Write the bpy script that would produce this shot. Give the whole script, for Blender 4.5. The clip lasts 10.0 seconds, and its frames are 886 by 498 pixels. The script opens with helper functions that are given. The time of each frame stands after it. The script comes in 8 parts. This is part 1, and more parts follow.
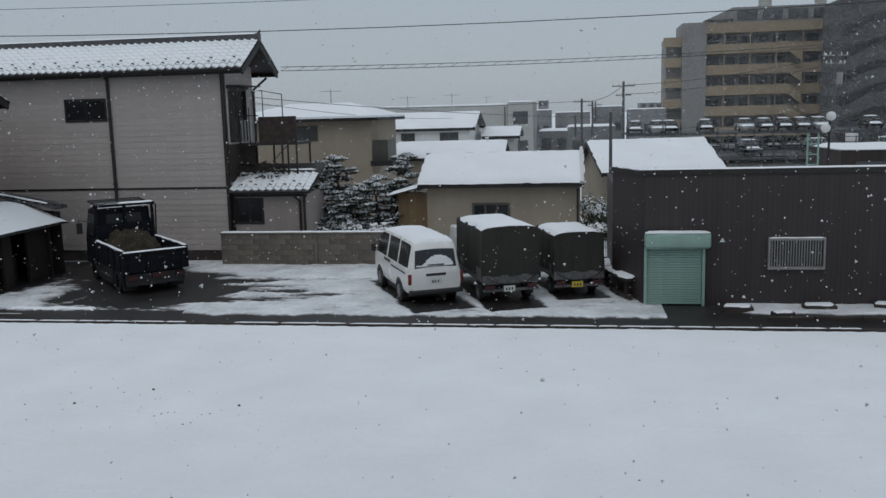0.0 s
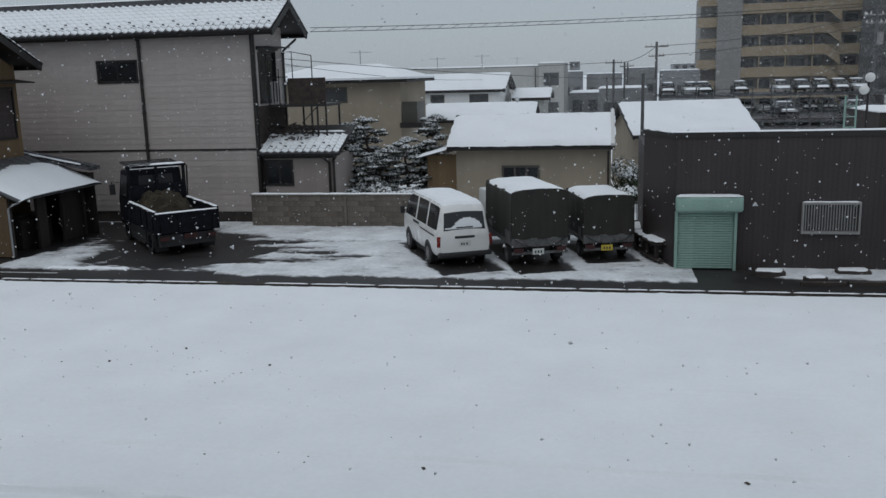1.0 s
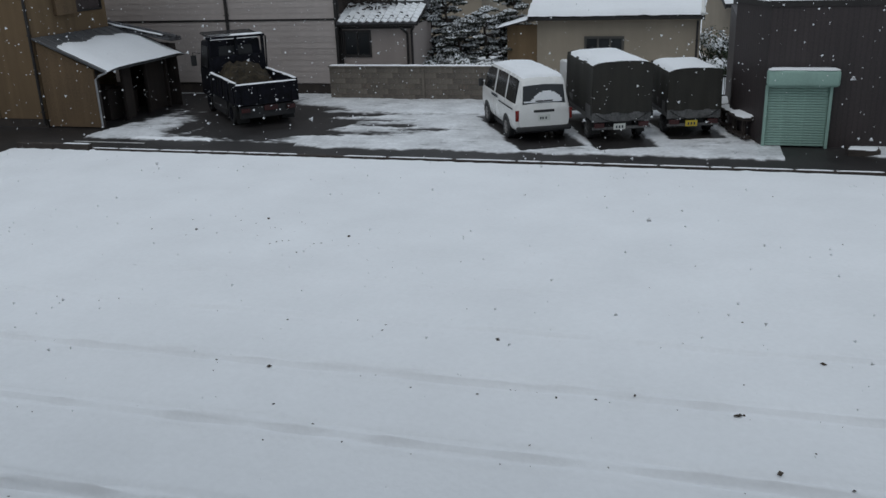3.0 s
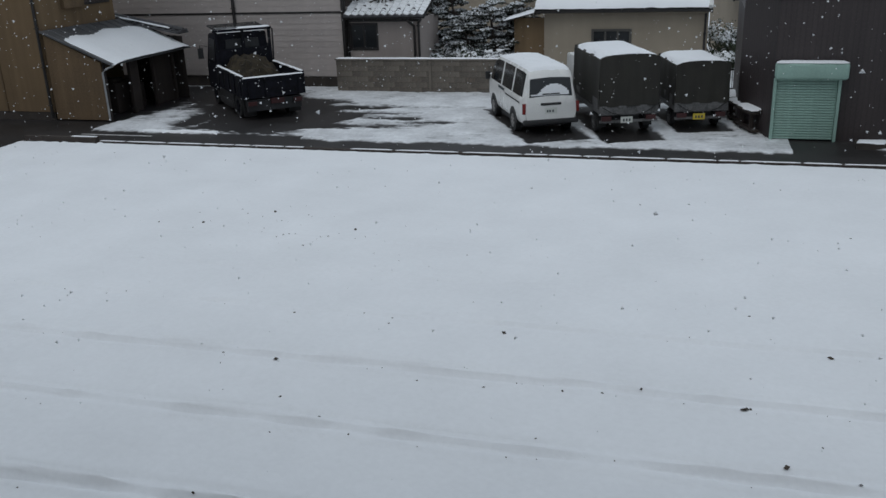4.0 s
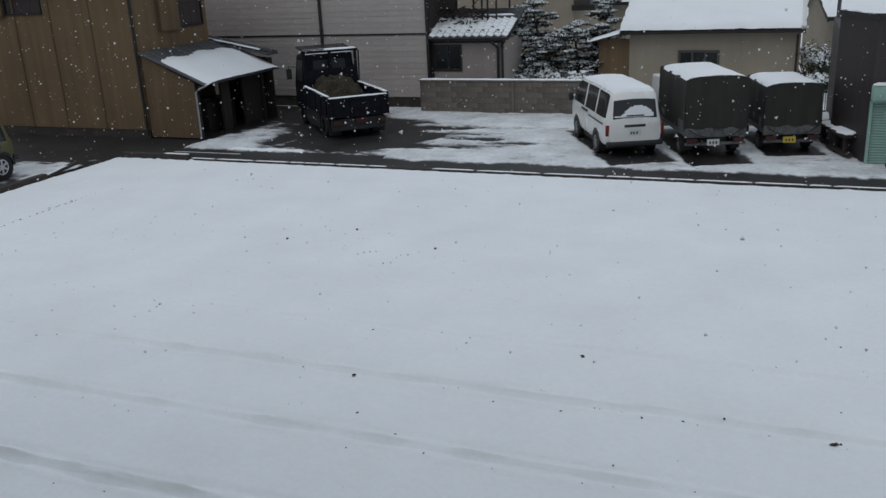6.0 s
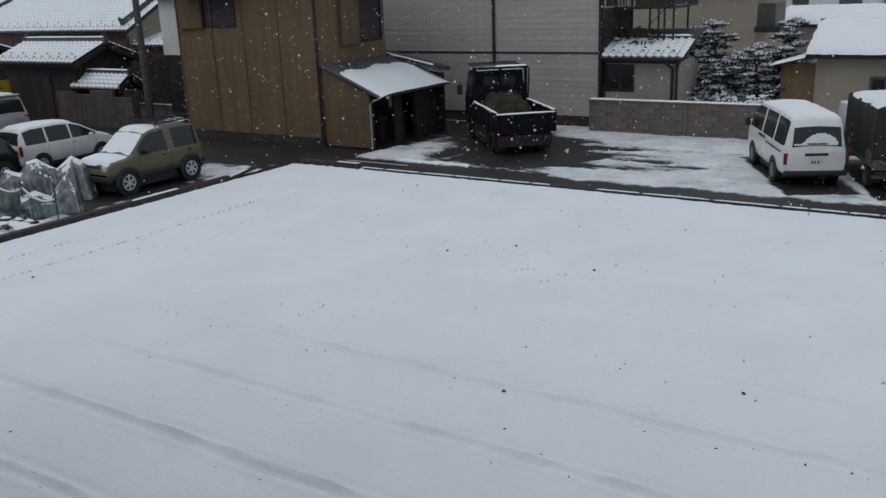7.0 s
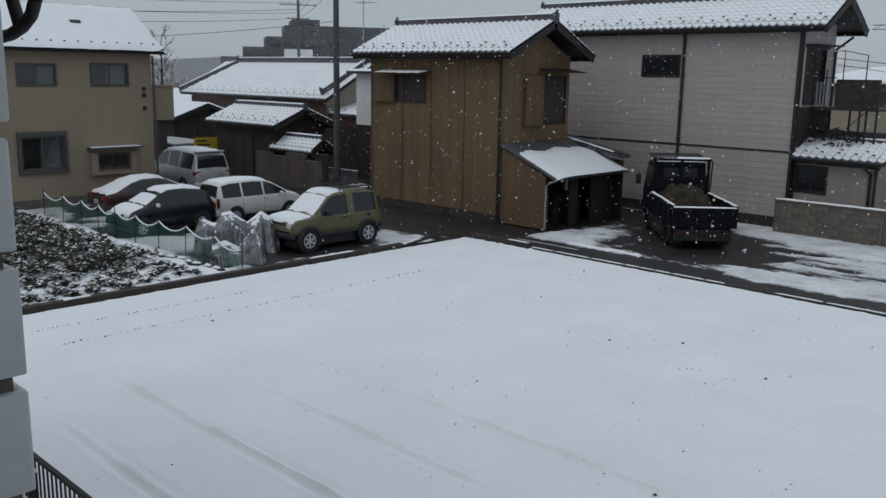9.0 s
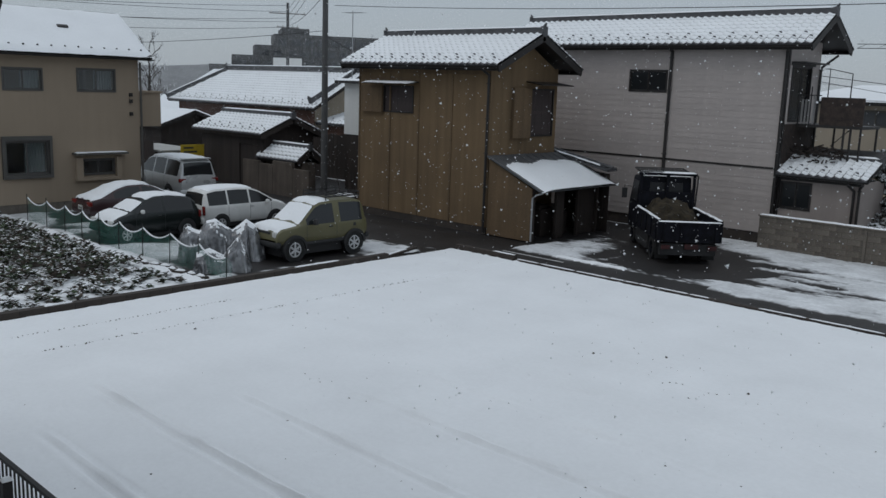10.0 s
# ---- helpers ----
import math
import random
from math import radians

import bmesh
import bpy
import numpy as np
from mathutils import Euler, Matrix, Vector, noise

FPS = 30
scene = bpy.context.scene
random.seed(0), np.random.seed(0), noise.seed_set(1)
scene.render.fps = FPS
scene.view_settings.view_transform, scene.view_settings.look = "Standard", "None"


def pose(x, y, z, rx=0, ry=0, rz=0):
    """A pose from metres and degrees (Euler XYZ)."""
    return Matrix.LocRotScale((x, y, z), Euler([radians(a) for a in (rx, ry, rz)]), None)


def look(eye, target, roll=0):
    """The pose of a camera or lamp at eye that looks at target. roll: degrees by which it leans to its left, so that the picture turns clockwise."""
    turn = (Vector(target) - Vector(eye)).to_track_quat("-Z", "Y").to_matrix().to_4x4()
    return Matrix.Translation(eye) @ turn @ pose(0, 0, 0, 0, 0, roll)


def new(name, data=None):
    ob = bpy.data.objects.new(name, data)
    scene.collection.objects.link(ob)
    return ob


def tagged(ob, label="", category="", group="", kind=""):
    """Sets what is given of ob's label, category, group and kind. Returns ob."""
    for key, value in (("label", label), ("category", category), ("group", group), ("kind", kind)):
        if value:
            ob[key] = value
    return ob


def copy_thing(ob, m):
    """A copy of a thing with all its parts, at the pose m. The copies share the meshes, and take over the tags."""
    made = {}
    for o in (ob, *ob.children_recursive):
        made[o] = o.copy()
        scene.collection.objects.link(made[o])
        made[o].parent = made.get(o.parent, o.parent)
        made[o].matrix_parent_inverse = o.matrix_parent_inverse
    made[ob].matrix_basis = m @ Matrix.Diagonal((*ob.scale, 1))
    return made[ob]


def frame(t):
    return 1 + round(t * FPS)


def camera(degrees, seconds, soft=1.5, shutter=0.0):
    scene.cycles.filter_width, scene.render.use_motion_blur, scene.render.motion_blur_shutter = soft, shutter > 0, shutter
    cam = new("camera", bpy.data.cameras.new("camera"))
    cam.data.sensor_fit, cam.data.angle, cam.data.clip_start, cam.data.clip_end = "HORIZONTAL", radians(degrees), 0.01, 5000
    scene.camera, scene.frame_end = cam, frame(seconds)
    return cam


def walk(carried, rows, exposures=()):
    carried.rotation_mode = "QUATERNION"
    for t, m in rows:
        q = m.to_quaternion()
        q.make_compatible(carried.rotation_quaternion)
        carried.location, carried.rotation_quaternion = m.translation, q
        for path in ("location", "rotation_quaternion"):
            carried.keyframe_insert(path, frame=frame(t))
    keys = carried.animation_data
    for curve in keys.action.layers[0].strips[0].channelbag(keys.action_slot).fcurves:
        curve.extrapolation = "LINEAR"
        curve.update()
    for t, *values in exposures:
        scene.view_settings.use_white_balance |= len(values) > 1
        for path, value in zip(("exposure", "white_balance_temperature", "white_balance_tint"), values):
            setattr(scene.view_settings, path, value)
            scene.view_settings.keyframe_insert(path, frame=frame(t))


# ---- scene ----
# ---- camera ----
cam = camera(54.0, 10.0)
EYE = 5.2
# seconds, eye's shift ahead, yaw, pitch, roll
ROWS = [
    (0.0, 0.0, 8.43, -8.86, 1.48),
    (0.5, 0.0, 9.25, -9.97, 1.51),
    (1.0, 0.0, 10.36, -11.28, 1.49),
    (1.5, 0.0, 11.14, -12.23, 1.48),
    (2.0, 0.0, 12.70, -14.49, 1.66),
    (2.5, 0.0, 14.03, -17.83, 1.86),
    (3.0, 0.0, 15.47, -19.39, 1.97),
    (4.5, 0.0, 16.30, -19.83, 2.03),
    (5.0, 0.0, 17.80, -18.73, 1.71),
    (6.5, 0.0, 25.54, -17.66, 2.72),
    (7.0, 0.0, 32.31, -16.71, 2.14),
    (7.5, 0.0, 37.47, -16.44, 2.23),
    (8.0, 0.007, 41.15, -13.97, 1.95),
    (8.5, 0.023, 42.98, -12.53, 0.91),
    (9.0, 0.045, 44.32, -11.38, -0.97),
    (9.5, 0.058, 44.84, -10.57, -1.77),
    (10.0, 0.08, 43.60, -10.65, -1.93),
]
walk(cam, [(t, pose(0, ahead, EYE, 90 + pitch, roll, yaw)) for t, ahead, yaw, pitch, roll in ROWS])

# ---- light ----
world = bpy.data.worlds.new("overcast_sky")
scene.world = world
world.use_nodes = True
wn, wl = world.node_tree.nodes, world.node_tree.links
wn.clear()
SUN_EL, SUN_AZ = radians(55), radians(200)
w_out = wn.new("ShaderNodeOutputWorld")
w_sky = wn.new("ShaderNodeTexSky")
w_sky.sky_type, w_sky.sun_disc, w_sky.sun_elevation, w_sky.sun_rotation = "NISHITA", False, SUN_EL, SUN_AZ
w_b1 = wn.new("ShaderNodeBackground")
w_b1.inputs[1].default_value = 0.012
wl.new(w_sky.outputs[0], w_b1.inputs[0])
# cloud cover: grey, brighter towards the zenith as an overcast sky is
w_co = wn.new("ShaderNodeTexCoord")
w_sep = wn.new("ShaderNodeSeparateXYZ")
wl.new(w_co.outputs["Generated"], w_sep.inputs[0])
w_ramp = wn.new("ShaderNodeValToRGB")
w_ramp.color_ramp.elements[0].position, w_ramp.color_ramp.elements[0].color = 0.0, (0.30, 0.342, 0.388, 1)
w_ramp.color_ramp.elements[1].position, w_ramp.color_ramp.elements[1].color = 0.75, (0.50, 0.555, 0.61, 1)
wl.new(w_sep.outputs[2], w_ramp.inputs[0])
w_b2 = wn.new("ShaderNodeBackground")
w_b2.inputs[1].default_value = 1.0
wl.new(w_ramp.outputs[0], w_b2.inputs[0])
w_add = wn.new("ShaderNodeAddShader")
wl.new(w_b1.outputs[0], w_add.inputs[0])
wl.new(w_b2.outputs[0], w_add.inputs[1])
wl.new(w_add.outputs[0], w_out.inputs[0])
sun = new("sun", bpy.data.lights.new("sun", "SUN"))
sun.data.energy, sun.data.angle, sun.data.color = 0.35, radians(40), (1.0, 0.97, 0.93)
sun.matrix_world = look((0, 0, 60), (0 - 60 * math.sin(SUN_AZ) / math.tan(SUN_EL), 0 - 60 * math.cos(SUN_AZ) / math.tan(SUN_EL), 0))


# ---- materials ----
def material(name, color, rough=0.8, metal=0.0, vary=0.12, scale=1.5, fine=30.0, bump=0.15, dist=0.01, dark=None, streak=0.0, trans=0.0, per_object=0.0, spec=0.5):
    """Base colour varied at two scales, roughness variation and fine relief. streak: vertical weathering streaks."""
    m = bpy.data.materials.new(name)
    m.use_nodes = True
    n, l = m.node_tree.nodes, m.node_tree.links
    b = n["Principled BSDF"]
    b.inputs["Roughness"].default_value, b.inputs["Metallic"].default_value = rough, metal
    b.inputs["Transmission Weight"].default_value = trans
    b.inputs["Specular IOR Level"].default_value = spec
    co = n.new("ShaderNodeTexCoord")
    n1, n2 = n.new("ShaderNodeTexNoise"), n.new("ShaderNodeTexNoise")
    n1.inputs["Scale"].default_value, n1.inputs["Detail"].default_value = scale, 5
    n2.inputs["Scale"].default_value, n2.inputs["Detail"].default_value = fine, 3
    l.new(co.outputs["Object"], n1.inputs["Vector"])
    l.new(co.outputs["Object"], n2.inputs["Vector"])
    last = n1.outputs["Fac"]
    if streak:
        mp, n3 = n.new("ShaderNodeMapping"), n.new("ShaderNodeTexNoise")
        mp.inputs["Scale"].default_value = (4.0, 4.0, 0.25)
        n3.inputs["Scale"].default_value, n3.inputs["Detail"].default_value = 1.0, 4
        l.new(co.outputs["Object"], mp.inputs["Vector"])
        l.new(mp.outputs[0], n3.inputs["Vector"])
        mx = n.new("ShaderNodeMix")
        mx.inputs[0].default_value = streak
        l.new(last, mx.inputs[2])
        l.new(n3.outputs["Fac"], mx.inputs[3])
        last = mx.outputs[0]
    mix = n.new("ShaderNodeMix")
    mix.inputs[0].default_value = 0.35
    l.new(last, mix.inputs[2])
    l.new(n2.outputs["Fac"], mix.inputs[3])
    fac = mix.outputs[0]
    if per_object:
        oi, ad = n.new("ShaderNodeObjectInfo"), n.new("ShaderNodeMath")
        ad.operation = "MULTIPLY_ADD"
        ad.inputs[1].default_value, ad.inputs[2].default_value = per_object, -per_object / 2
        l.new(oi.outputs["Random"], ad.inputs[0])
        a2 = n.new("ShaderNodeMath")
        l.new(fac, a2.inputs[0])
        l.new(ad.outputs[0], a2.inputs[1])
        fac = a2.outputs[0]
    ramp = n.new("ShaderNodeValToRGB")
    lo = dark or tuple(c * (1 - 2.2 * vary) for c in color)
    hi = tuple(min(1, c * (1 + 1.3 * vary)) for c in color)
    ramp.color_ramp.elements[0].position, ramp.color_ramp.elements[0].color = 0.3, (*lo, 1)
    ramp.color_ramp.elements[1].position, ramp.color_ramp.elements[1].color = 0.7, (*hi, 1)
    l.new(fac, ramp.inputs[0])
    l.new(ramp.outputs[0], b.inputs["Base Color"])
    rr = n.new("ShaderNodeMapRange")
    rr.inputs["To Min"].default_value, rr.inputs["To Max"].default_value = max(0.02, rough - 0.12), min(1, rough + 0.12)
    l.new(n1.outputs["Fac"], rr.inputs["Value"])
    l.new(rr.outputs[0], b.inputs["Roughness"])
    if bump:
        bp = n.new("ShaderNodeBump")
        bp.inputs["Strength"].default_value, bp.inputs["Distance"].default_value = bump, dist
        l.new(n2.outputs["Fac"], bp.inputs["Height"])
        l.new(bp.outputs[0], b.inputs["Normal"])
    return m


SNOW = material("snow", (0.86, 0.88, 0.90), 0.75, vary=0.03, scale=0.6, fine=14, bump=0.25, dist=0.02)
ASPHALT = material("wet_asphalt", (0.024, 0.0215, 0.021), 0.55, vary=0.3, scale=0.9, fine=45, bump=0.4, dist=0.006)
SOIL = material("damp_soil", (0.075, 0.058, 0.045), 0.9, vary=0.3, scale=2, fine=25, bump=0.7, dist=0.03)
CONCRETE = material("weathered_concrete", (0.17, 0.148, 0.124), 0.85, vary=0.33, scale=0.9, fine=28, bump=0.5, dist=0.008, streak=0.6, per_object=0.1)
KERB = material("damp_brown_concrete", (0.05, 0.040, 0.034), 0.8, vary=0.25, scale=2.5, fine=30, bump=0.5)
SIDING = material("pale_siding_paint", (0.435, 0.388, 0.365), 0.65, vary=0.08, scale=0.5, fine=12, bump=0.1, streak=0.5, per_object=0.12)
DARKTRIM = material("dark_brown_metal", (0.020, 0.017, 0.016), 0.5, vary=0.2, scale=3, bump=0.1)
MUSTARD = material("mustard_plaster", (0.168, 0.112, 0.06), 0.9, vary=0.2, scale=0.7, fine=40, bump=0.5, dist=0.006, streak=0.55)
MUSTARD_OLD = material("old_mustard_sheet", (0.14, 0.092, 0.05), 0.85, vary=0.2, scale=1.4, fine=20, bump=0.3, streak=0.6)
TANWALL = material("tan_stucco", (0.325, 0.258, 0.19), 0.9, vary=0.07, scale=0.4, fine=60, bump=0.4, streak=0.35)
CREAM = material("cream_mortar", (0.31, 0.265, 0.205), 0.9, vary=0.12, scale=0.7, fine=40, bump=0.4, streak=0.2)
GREYWALL = material("pale_grey_render", (0.42, 0.42, 0.40), 0.9, vary=0.1, scale=0.3, fine=10, bump=0.1, streak=0.3)
DARKWALL = material("dark_brown_sheet", (0.040, 0.031, 0.031), 0.6, vary=0.18, scale=0.8, fine=18, bump=0.2, streak=0.5, per_object=0.2)
OLDWOOD = material("dark_weathered_wood", (0.035, 0.026, 0.022), 0.85, vary=0.3, scale=2, fine=25, bump=0.5, streak=0.6)
TILE = material("grey_roof_tile", (0.085, 0.085, 0.09), 0.5, vary=0.25, scale=3, fine=20, bump=0.2)
MINT = material("mint_green_steel", (0.26, 0.40, 0.345), 0.5, vary=0.1, scale=2, fine=20, bump=0.05, streak=0.5)
STEEL = material("galvanised_steel", (0.42, 0.43, 0.44), 0.45, 0.7, vary=0.15, scale=4, fine=30, bump=0.1)
GREYSTEEL = material("grey_painted_steel", (0.28, 0.272, 0.264), 0.55, 0.2, vary=0.1, scale=4, bump=0.1)
BLACKSTEEL = material("black_painted_steel", (0.016, 0.015, 0.015), 0.65, 0.0, vary=0.2, scale=6, bump=0.05)
GLASS = material("window_glass", (0.75, 0.8, 0.82), 0.06, trans=1.0, vary=0.02, bump=0.0)
DARKGLASS = material("tinted_glass", (0.018, 0.02, 0.022), 0.12, vary=0.1, bump=0.0)
CURTAIN = material("pale_curtain", (0.22, 0.235, 0.23), 0.9, vary=0.15, scale=6, fine=40, bump=0.2, streak=0.8)
ALU = material("bronze_aluminium", (0.10, 0.095, 0.085), 0.45, 0.4, vary=0.1, bump=0.05)
GREYALU = material("grey_aluminium", (0.10, 0.095, 0.088), 0.5, 0.3, vary=0.1, bump=0.05)
WHITEPAINT = material("white_car_paint", (0.74, 0.74, 0.72), 0.25, vary=0.04, scale=2, bump=0.0)
SILVER = material("silver_car_paint", (0.52, 0.53, 0.53), 0.3, 0.3, vary=0.05, bump=0.0)
BLACKPAINT = material("black_car_paint", (0.008, 0.012, 0.012), 0.22, vary=0.1, bump=0.0)
WINEPAINT = material("dark_wine_car_paint", (0.05, 0.028, 0.03), 0.25, vary=0.1, bump=0.0)
OLIVE = material("khaki_car_paint", (0.12, 0.11, 0.052), 0.4, vary=0.08, scale=2, bump=0.0)
NAVY = material("navy_truck_paint", (0.0075, 0.008, 0.013), 0.75, vary=0.45, scale=5, fine=22, bump=0.35, spec=0.2)
CANVAS = material("dark_green_canvas", (0.027, 0.025, 0.020), 0.8, vary=0.3, scale=1.8, fine=50, bump=0.4, dist=0.008, streak=0.6)
RUBBER = material("black_rubber", (0.018, 0.018, 0.018), 0.8, vary=0.2, bump=0.3)
BLACKPLASTIC = material("black_plastic", (0.025, 0.025, 0.026), 0.6, vary=0.2, bump=0.1)
REDLAMP = material("red_lamp_plastic", (0.19, 0.013, 0.011), 0.2, vary=0.1, bump=0.0)
RIM = material("alloy_rim", (0.6, 0.61, 0.62), 0.4, 0.0, vary=0.1, bump=0.0)
DARKLAMP = material("dark_red_lamp", (0.05, 0.008, 0.008), 0.4, vary=0.3, bump=0.0)
CLEARLAMP = material("clear_lamp_plastic", (0.6, 0.6, 0.58), 0.15, vary=0.1, bump=0.0)
PLATE = material("white_plate", (0.6, 0.62, 0.58), 0.4, vary=0.05, bump=0.0)
YELLOWPLATE = material("yellow_plate", (0.55, 0.42, 0.04), 0.4, vary=0.05, bump=0.0)
DARKMARK = material("dark_print", (0.04, 0.05, 0.06), 0.6, vary=0.1, bump=0.0)
# rust of the balcony panel; also the dark colour for the gable wall's shade
RUST_AND_SHADE = material("rust_and_gable_shade", (0.045, 0.032, 0.027), 0.85, vary=0.35, scale=6, fine=30, bump=0.4)
BARK = material("dark_bark", (0.055, 0.042, 0.034), 0.9, vary=0.3, scale=6, fine=25, bump=0.6)
NEEDLE = material("dark_pine_needles", (0.055, 0.062, 0.048), 0.8, vary=0.35, scale=3, bump=0.0)
LEAF = material("winter_greens", (0.04, 0.06, 0.028), 0.8, vary=0.4, scale=3, bump=0.0)
DEADLEAF = material("withered_leaves", (0.06, 0.045, 0.032), 0.85, vary=0.4, scale=3, bump=0.0)
NET = material("green_netting", (0.06, 0.19, 0.15), 0.7, vary=0.2, scale=5, bump=0.0)
# silver cover; dark patches in its colour imitate fold shade and dark reflections
TARP = material("fold_shaded_tarpaulin", (0.27, 0.275, 0.285), 0.27, 0.5, vary=0.4, scale=1.8, fine=5, bump=0.5, dist=0.05, dark=(0.04, 0.041, 0.045))
GRIMEGLASS = material("grimy_truck_glass", (0.010, 0.011, 0.013), 0.45, vary=0.4, scale=5, bump=0.1)
TILEWHITE = material("glazed_white_wall_tile", (0.53, 0.555, 0.56), 0.3, vary=0.05, scale=4, fine=60, bump=0.08, per_object=0.15)
MORTAR = material("brown_grey_mortar", (0.16, 0.13, 0.105), 0.95, vary=0.2, scale=8, fine=80, bump=0.6)
# apartment tan, paled and greyed in the colour to imitate haze
APTTAN = material("haze_paled_tan_tile", (0.30, 0.24, 0.165), 0.8, vary=0.1, scale=0.3, fine=4, bump=0.1, streak=0.3)
APTGREY = material("grey_apartment_tile", (0.24, 0.235, 0.225), 0.8, vary=0.12, scale=0.3, fine=4, bump=0.1, streak=0.4)
# flat grey for distant blocks and hill, with the haze put into the colour
HAZEGREY = material("haze_grey", (0.22, 0.225, 0.23), 0.9, vary=0.12, scale=0.1, fine=1.0, bump=0.0)
BRICKRED = material("red_brown_boards", (0.10, 0.05, 0.035), 0.85, vary=0.25, scale=1.5, fine=20, bump=0.3, streak=0.4)
YELLOWSIGN = material("yellow_sign_paint", (0.6, 0.42, 0.03), 0.6, vary=0.1, scale=3, bump=0.0)
PLASTERWHITE = material("white_plaster", (0.7, 0.7, 0.68), 0.9, vary=0.06, scale=1, bump=0.1, streak=0.4)
WIRE = material("black_cable", (0.02, 0.02, 0.022), 0.6, vary=0.1, bump=0.0)
POLE = material("utility_pole_concrete", (0.10, 0.10, 0.10), 0.85, vary=0.15, scale=3, fine=30, bump=0.3)
STRAW = material("yellowed_grass_and_leaf_litter", (0.034, 0.025, 0.013), 0.95, vary=0.45, scale=6, bump=0.4)
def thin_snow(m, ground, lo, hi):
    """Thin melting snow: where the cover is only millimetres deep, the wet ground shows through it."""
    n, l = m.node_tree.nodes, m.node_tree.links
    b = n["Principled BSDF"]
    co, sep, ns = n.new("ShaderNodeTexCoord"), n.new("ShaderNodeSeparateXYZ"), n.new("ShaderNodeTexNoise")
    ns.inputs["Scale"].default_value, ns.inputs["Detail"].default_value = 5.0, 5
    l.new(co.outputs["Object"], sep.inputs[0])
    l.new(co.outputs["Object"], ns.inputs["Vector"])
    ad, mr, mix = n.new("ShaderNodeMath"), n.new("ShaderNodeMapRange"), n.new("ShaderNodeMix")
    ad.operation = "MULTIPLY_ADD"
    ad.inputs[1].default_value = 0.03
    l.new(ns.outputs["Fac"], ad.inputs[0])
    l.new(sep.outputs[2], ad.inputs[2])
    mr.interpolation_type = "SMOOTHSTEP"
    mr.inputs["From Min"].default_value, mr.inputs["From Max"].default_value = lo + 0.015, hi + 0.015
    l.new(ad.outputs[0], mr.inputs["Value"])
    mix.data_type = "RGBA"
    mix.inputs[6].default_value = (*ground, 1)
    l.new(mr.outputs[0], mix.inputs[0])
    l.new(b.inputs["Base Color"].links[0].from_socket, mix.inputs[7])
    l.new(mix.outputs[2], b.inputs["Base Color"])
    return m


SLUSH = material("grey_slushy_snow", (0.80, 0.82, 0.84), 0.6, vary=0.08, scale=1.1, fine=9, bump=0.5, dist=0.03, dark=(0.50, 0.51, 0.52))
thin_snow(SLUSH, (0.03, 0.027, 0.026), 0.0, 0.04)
# window glass of far buildings, lightened to put distance haze into its colour
FARGLASS = material("haze_paled_window_glass", (0.075, 0.08, 0.085), 0.3, vary=0.2, scale=0.3, bump=0.0)
WINGGREY = material("dark_grey_wing_render", (0.10, 0.10, 0.10), 0.9, vary=0.15, scale=0.3, fine=4, bump=0.1, streak=0.4)
STAINED = material("stained_brown_mortar", (0.115, 0.092, 0.075), 0.95, vary=0.3, scale=1.3, fine=25, bump=0.5, streak=0.5)
SLATE = material("dark_slate_sheet_metal", (0.085, 0.088, 0.092), 0.5, vary=0.2, scale=2, fine=15, bump=0.1, streak=0.3)
RACKSTEEL = material("dull_dark_rack_steel", (0.075, 0.08, 0.085), 0.6, 0.2, vary=0.2, scale=3, bump=0.1)
SHUTTERWOOD = material("dull_brown_shutter_boards", (0.058, 0.043, 0.041), 0.75, vary=0.2, scale=3, fine=30, bump=0.3, streak=0.5)
GRIMESTEEL = material("grimy_grey_steel", (0.13, 0.13, 0.13), 0.7, 0.1, vary=0.4, scale=5, fine=22, bump=0.3, streak=0.4)
# annex wall: pale siding colour darkened for the shade below the balcony
ANNEXWALL = material("shaded_pale_wall", (0.34, 0.295, 0.272), 0.9, vary=0.1, scale=0.8, fine=40, bump=0.3, streak=0.4)
LINEPAINT = material("worn_white_road_paint", (0.55, 0.55, 0.54), 0.7, vary=0.25, scale=4, fine=20, bump=0.2)


# ---- mesh helpers ----
def box(bm, x0, y0, z0, x1, y1, z1, m=None):
    vs = [bm.verts.new(Vector(p)) for p in ((x0, y0, z0), (x1, y0, z0), (x1, y1, z0), (x0, y1, z0), (x0, y0, z1), (x1, y0, z1), (x1, y1, z1), (x0, y1, z1))]
    if m is not None:
        for v in vs:
            v.co = m @ v.co
    for f in ((3, 2, 1, 0), (4, 5, 6, 7), (0, 1, 5, 4), (1, 2, 6, 5), (2, 3, 7, 6), (3, 0, 4, 7)):
        bm.faces.new([vs[i] for i in f])
    return vs


def rod(bm, p0, p1, r0, r1=None, seg=8):
    """A round bar from p0 to p1, tapering from r0 to r1."""
    r1 = r0 if r1 is None else r1
    p0, p1 = Vector(p0), Vector(p1)
    q = (p1 - p0).to_track_quat("Z", "Y")
    ring = [[bm.verts.new(p + q @ Vector((r * math.cos(a), r * math.sin(a), 0))) for a in [2 * math.pi * k / seg for k in range(seg)]] for p, r in ((p0, r0), (p1, r1))]
    for k in range(seg):
        bm.faces.new((ring[0][k], ring[0][(k + 1) % seg], ring[1][(k + 1) % seg], ring[1][k]))
    bm.faces.new(ring[0][::-1])
    bm.faces.new(ring[1])


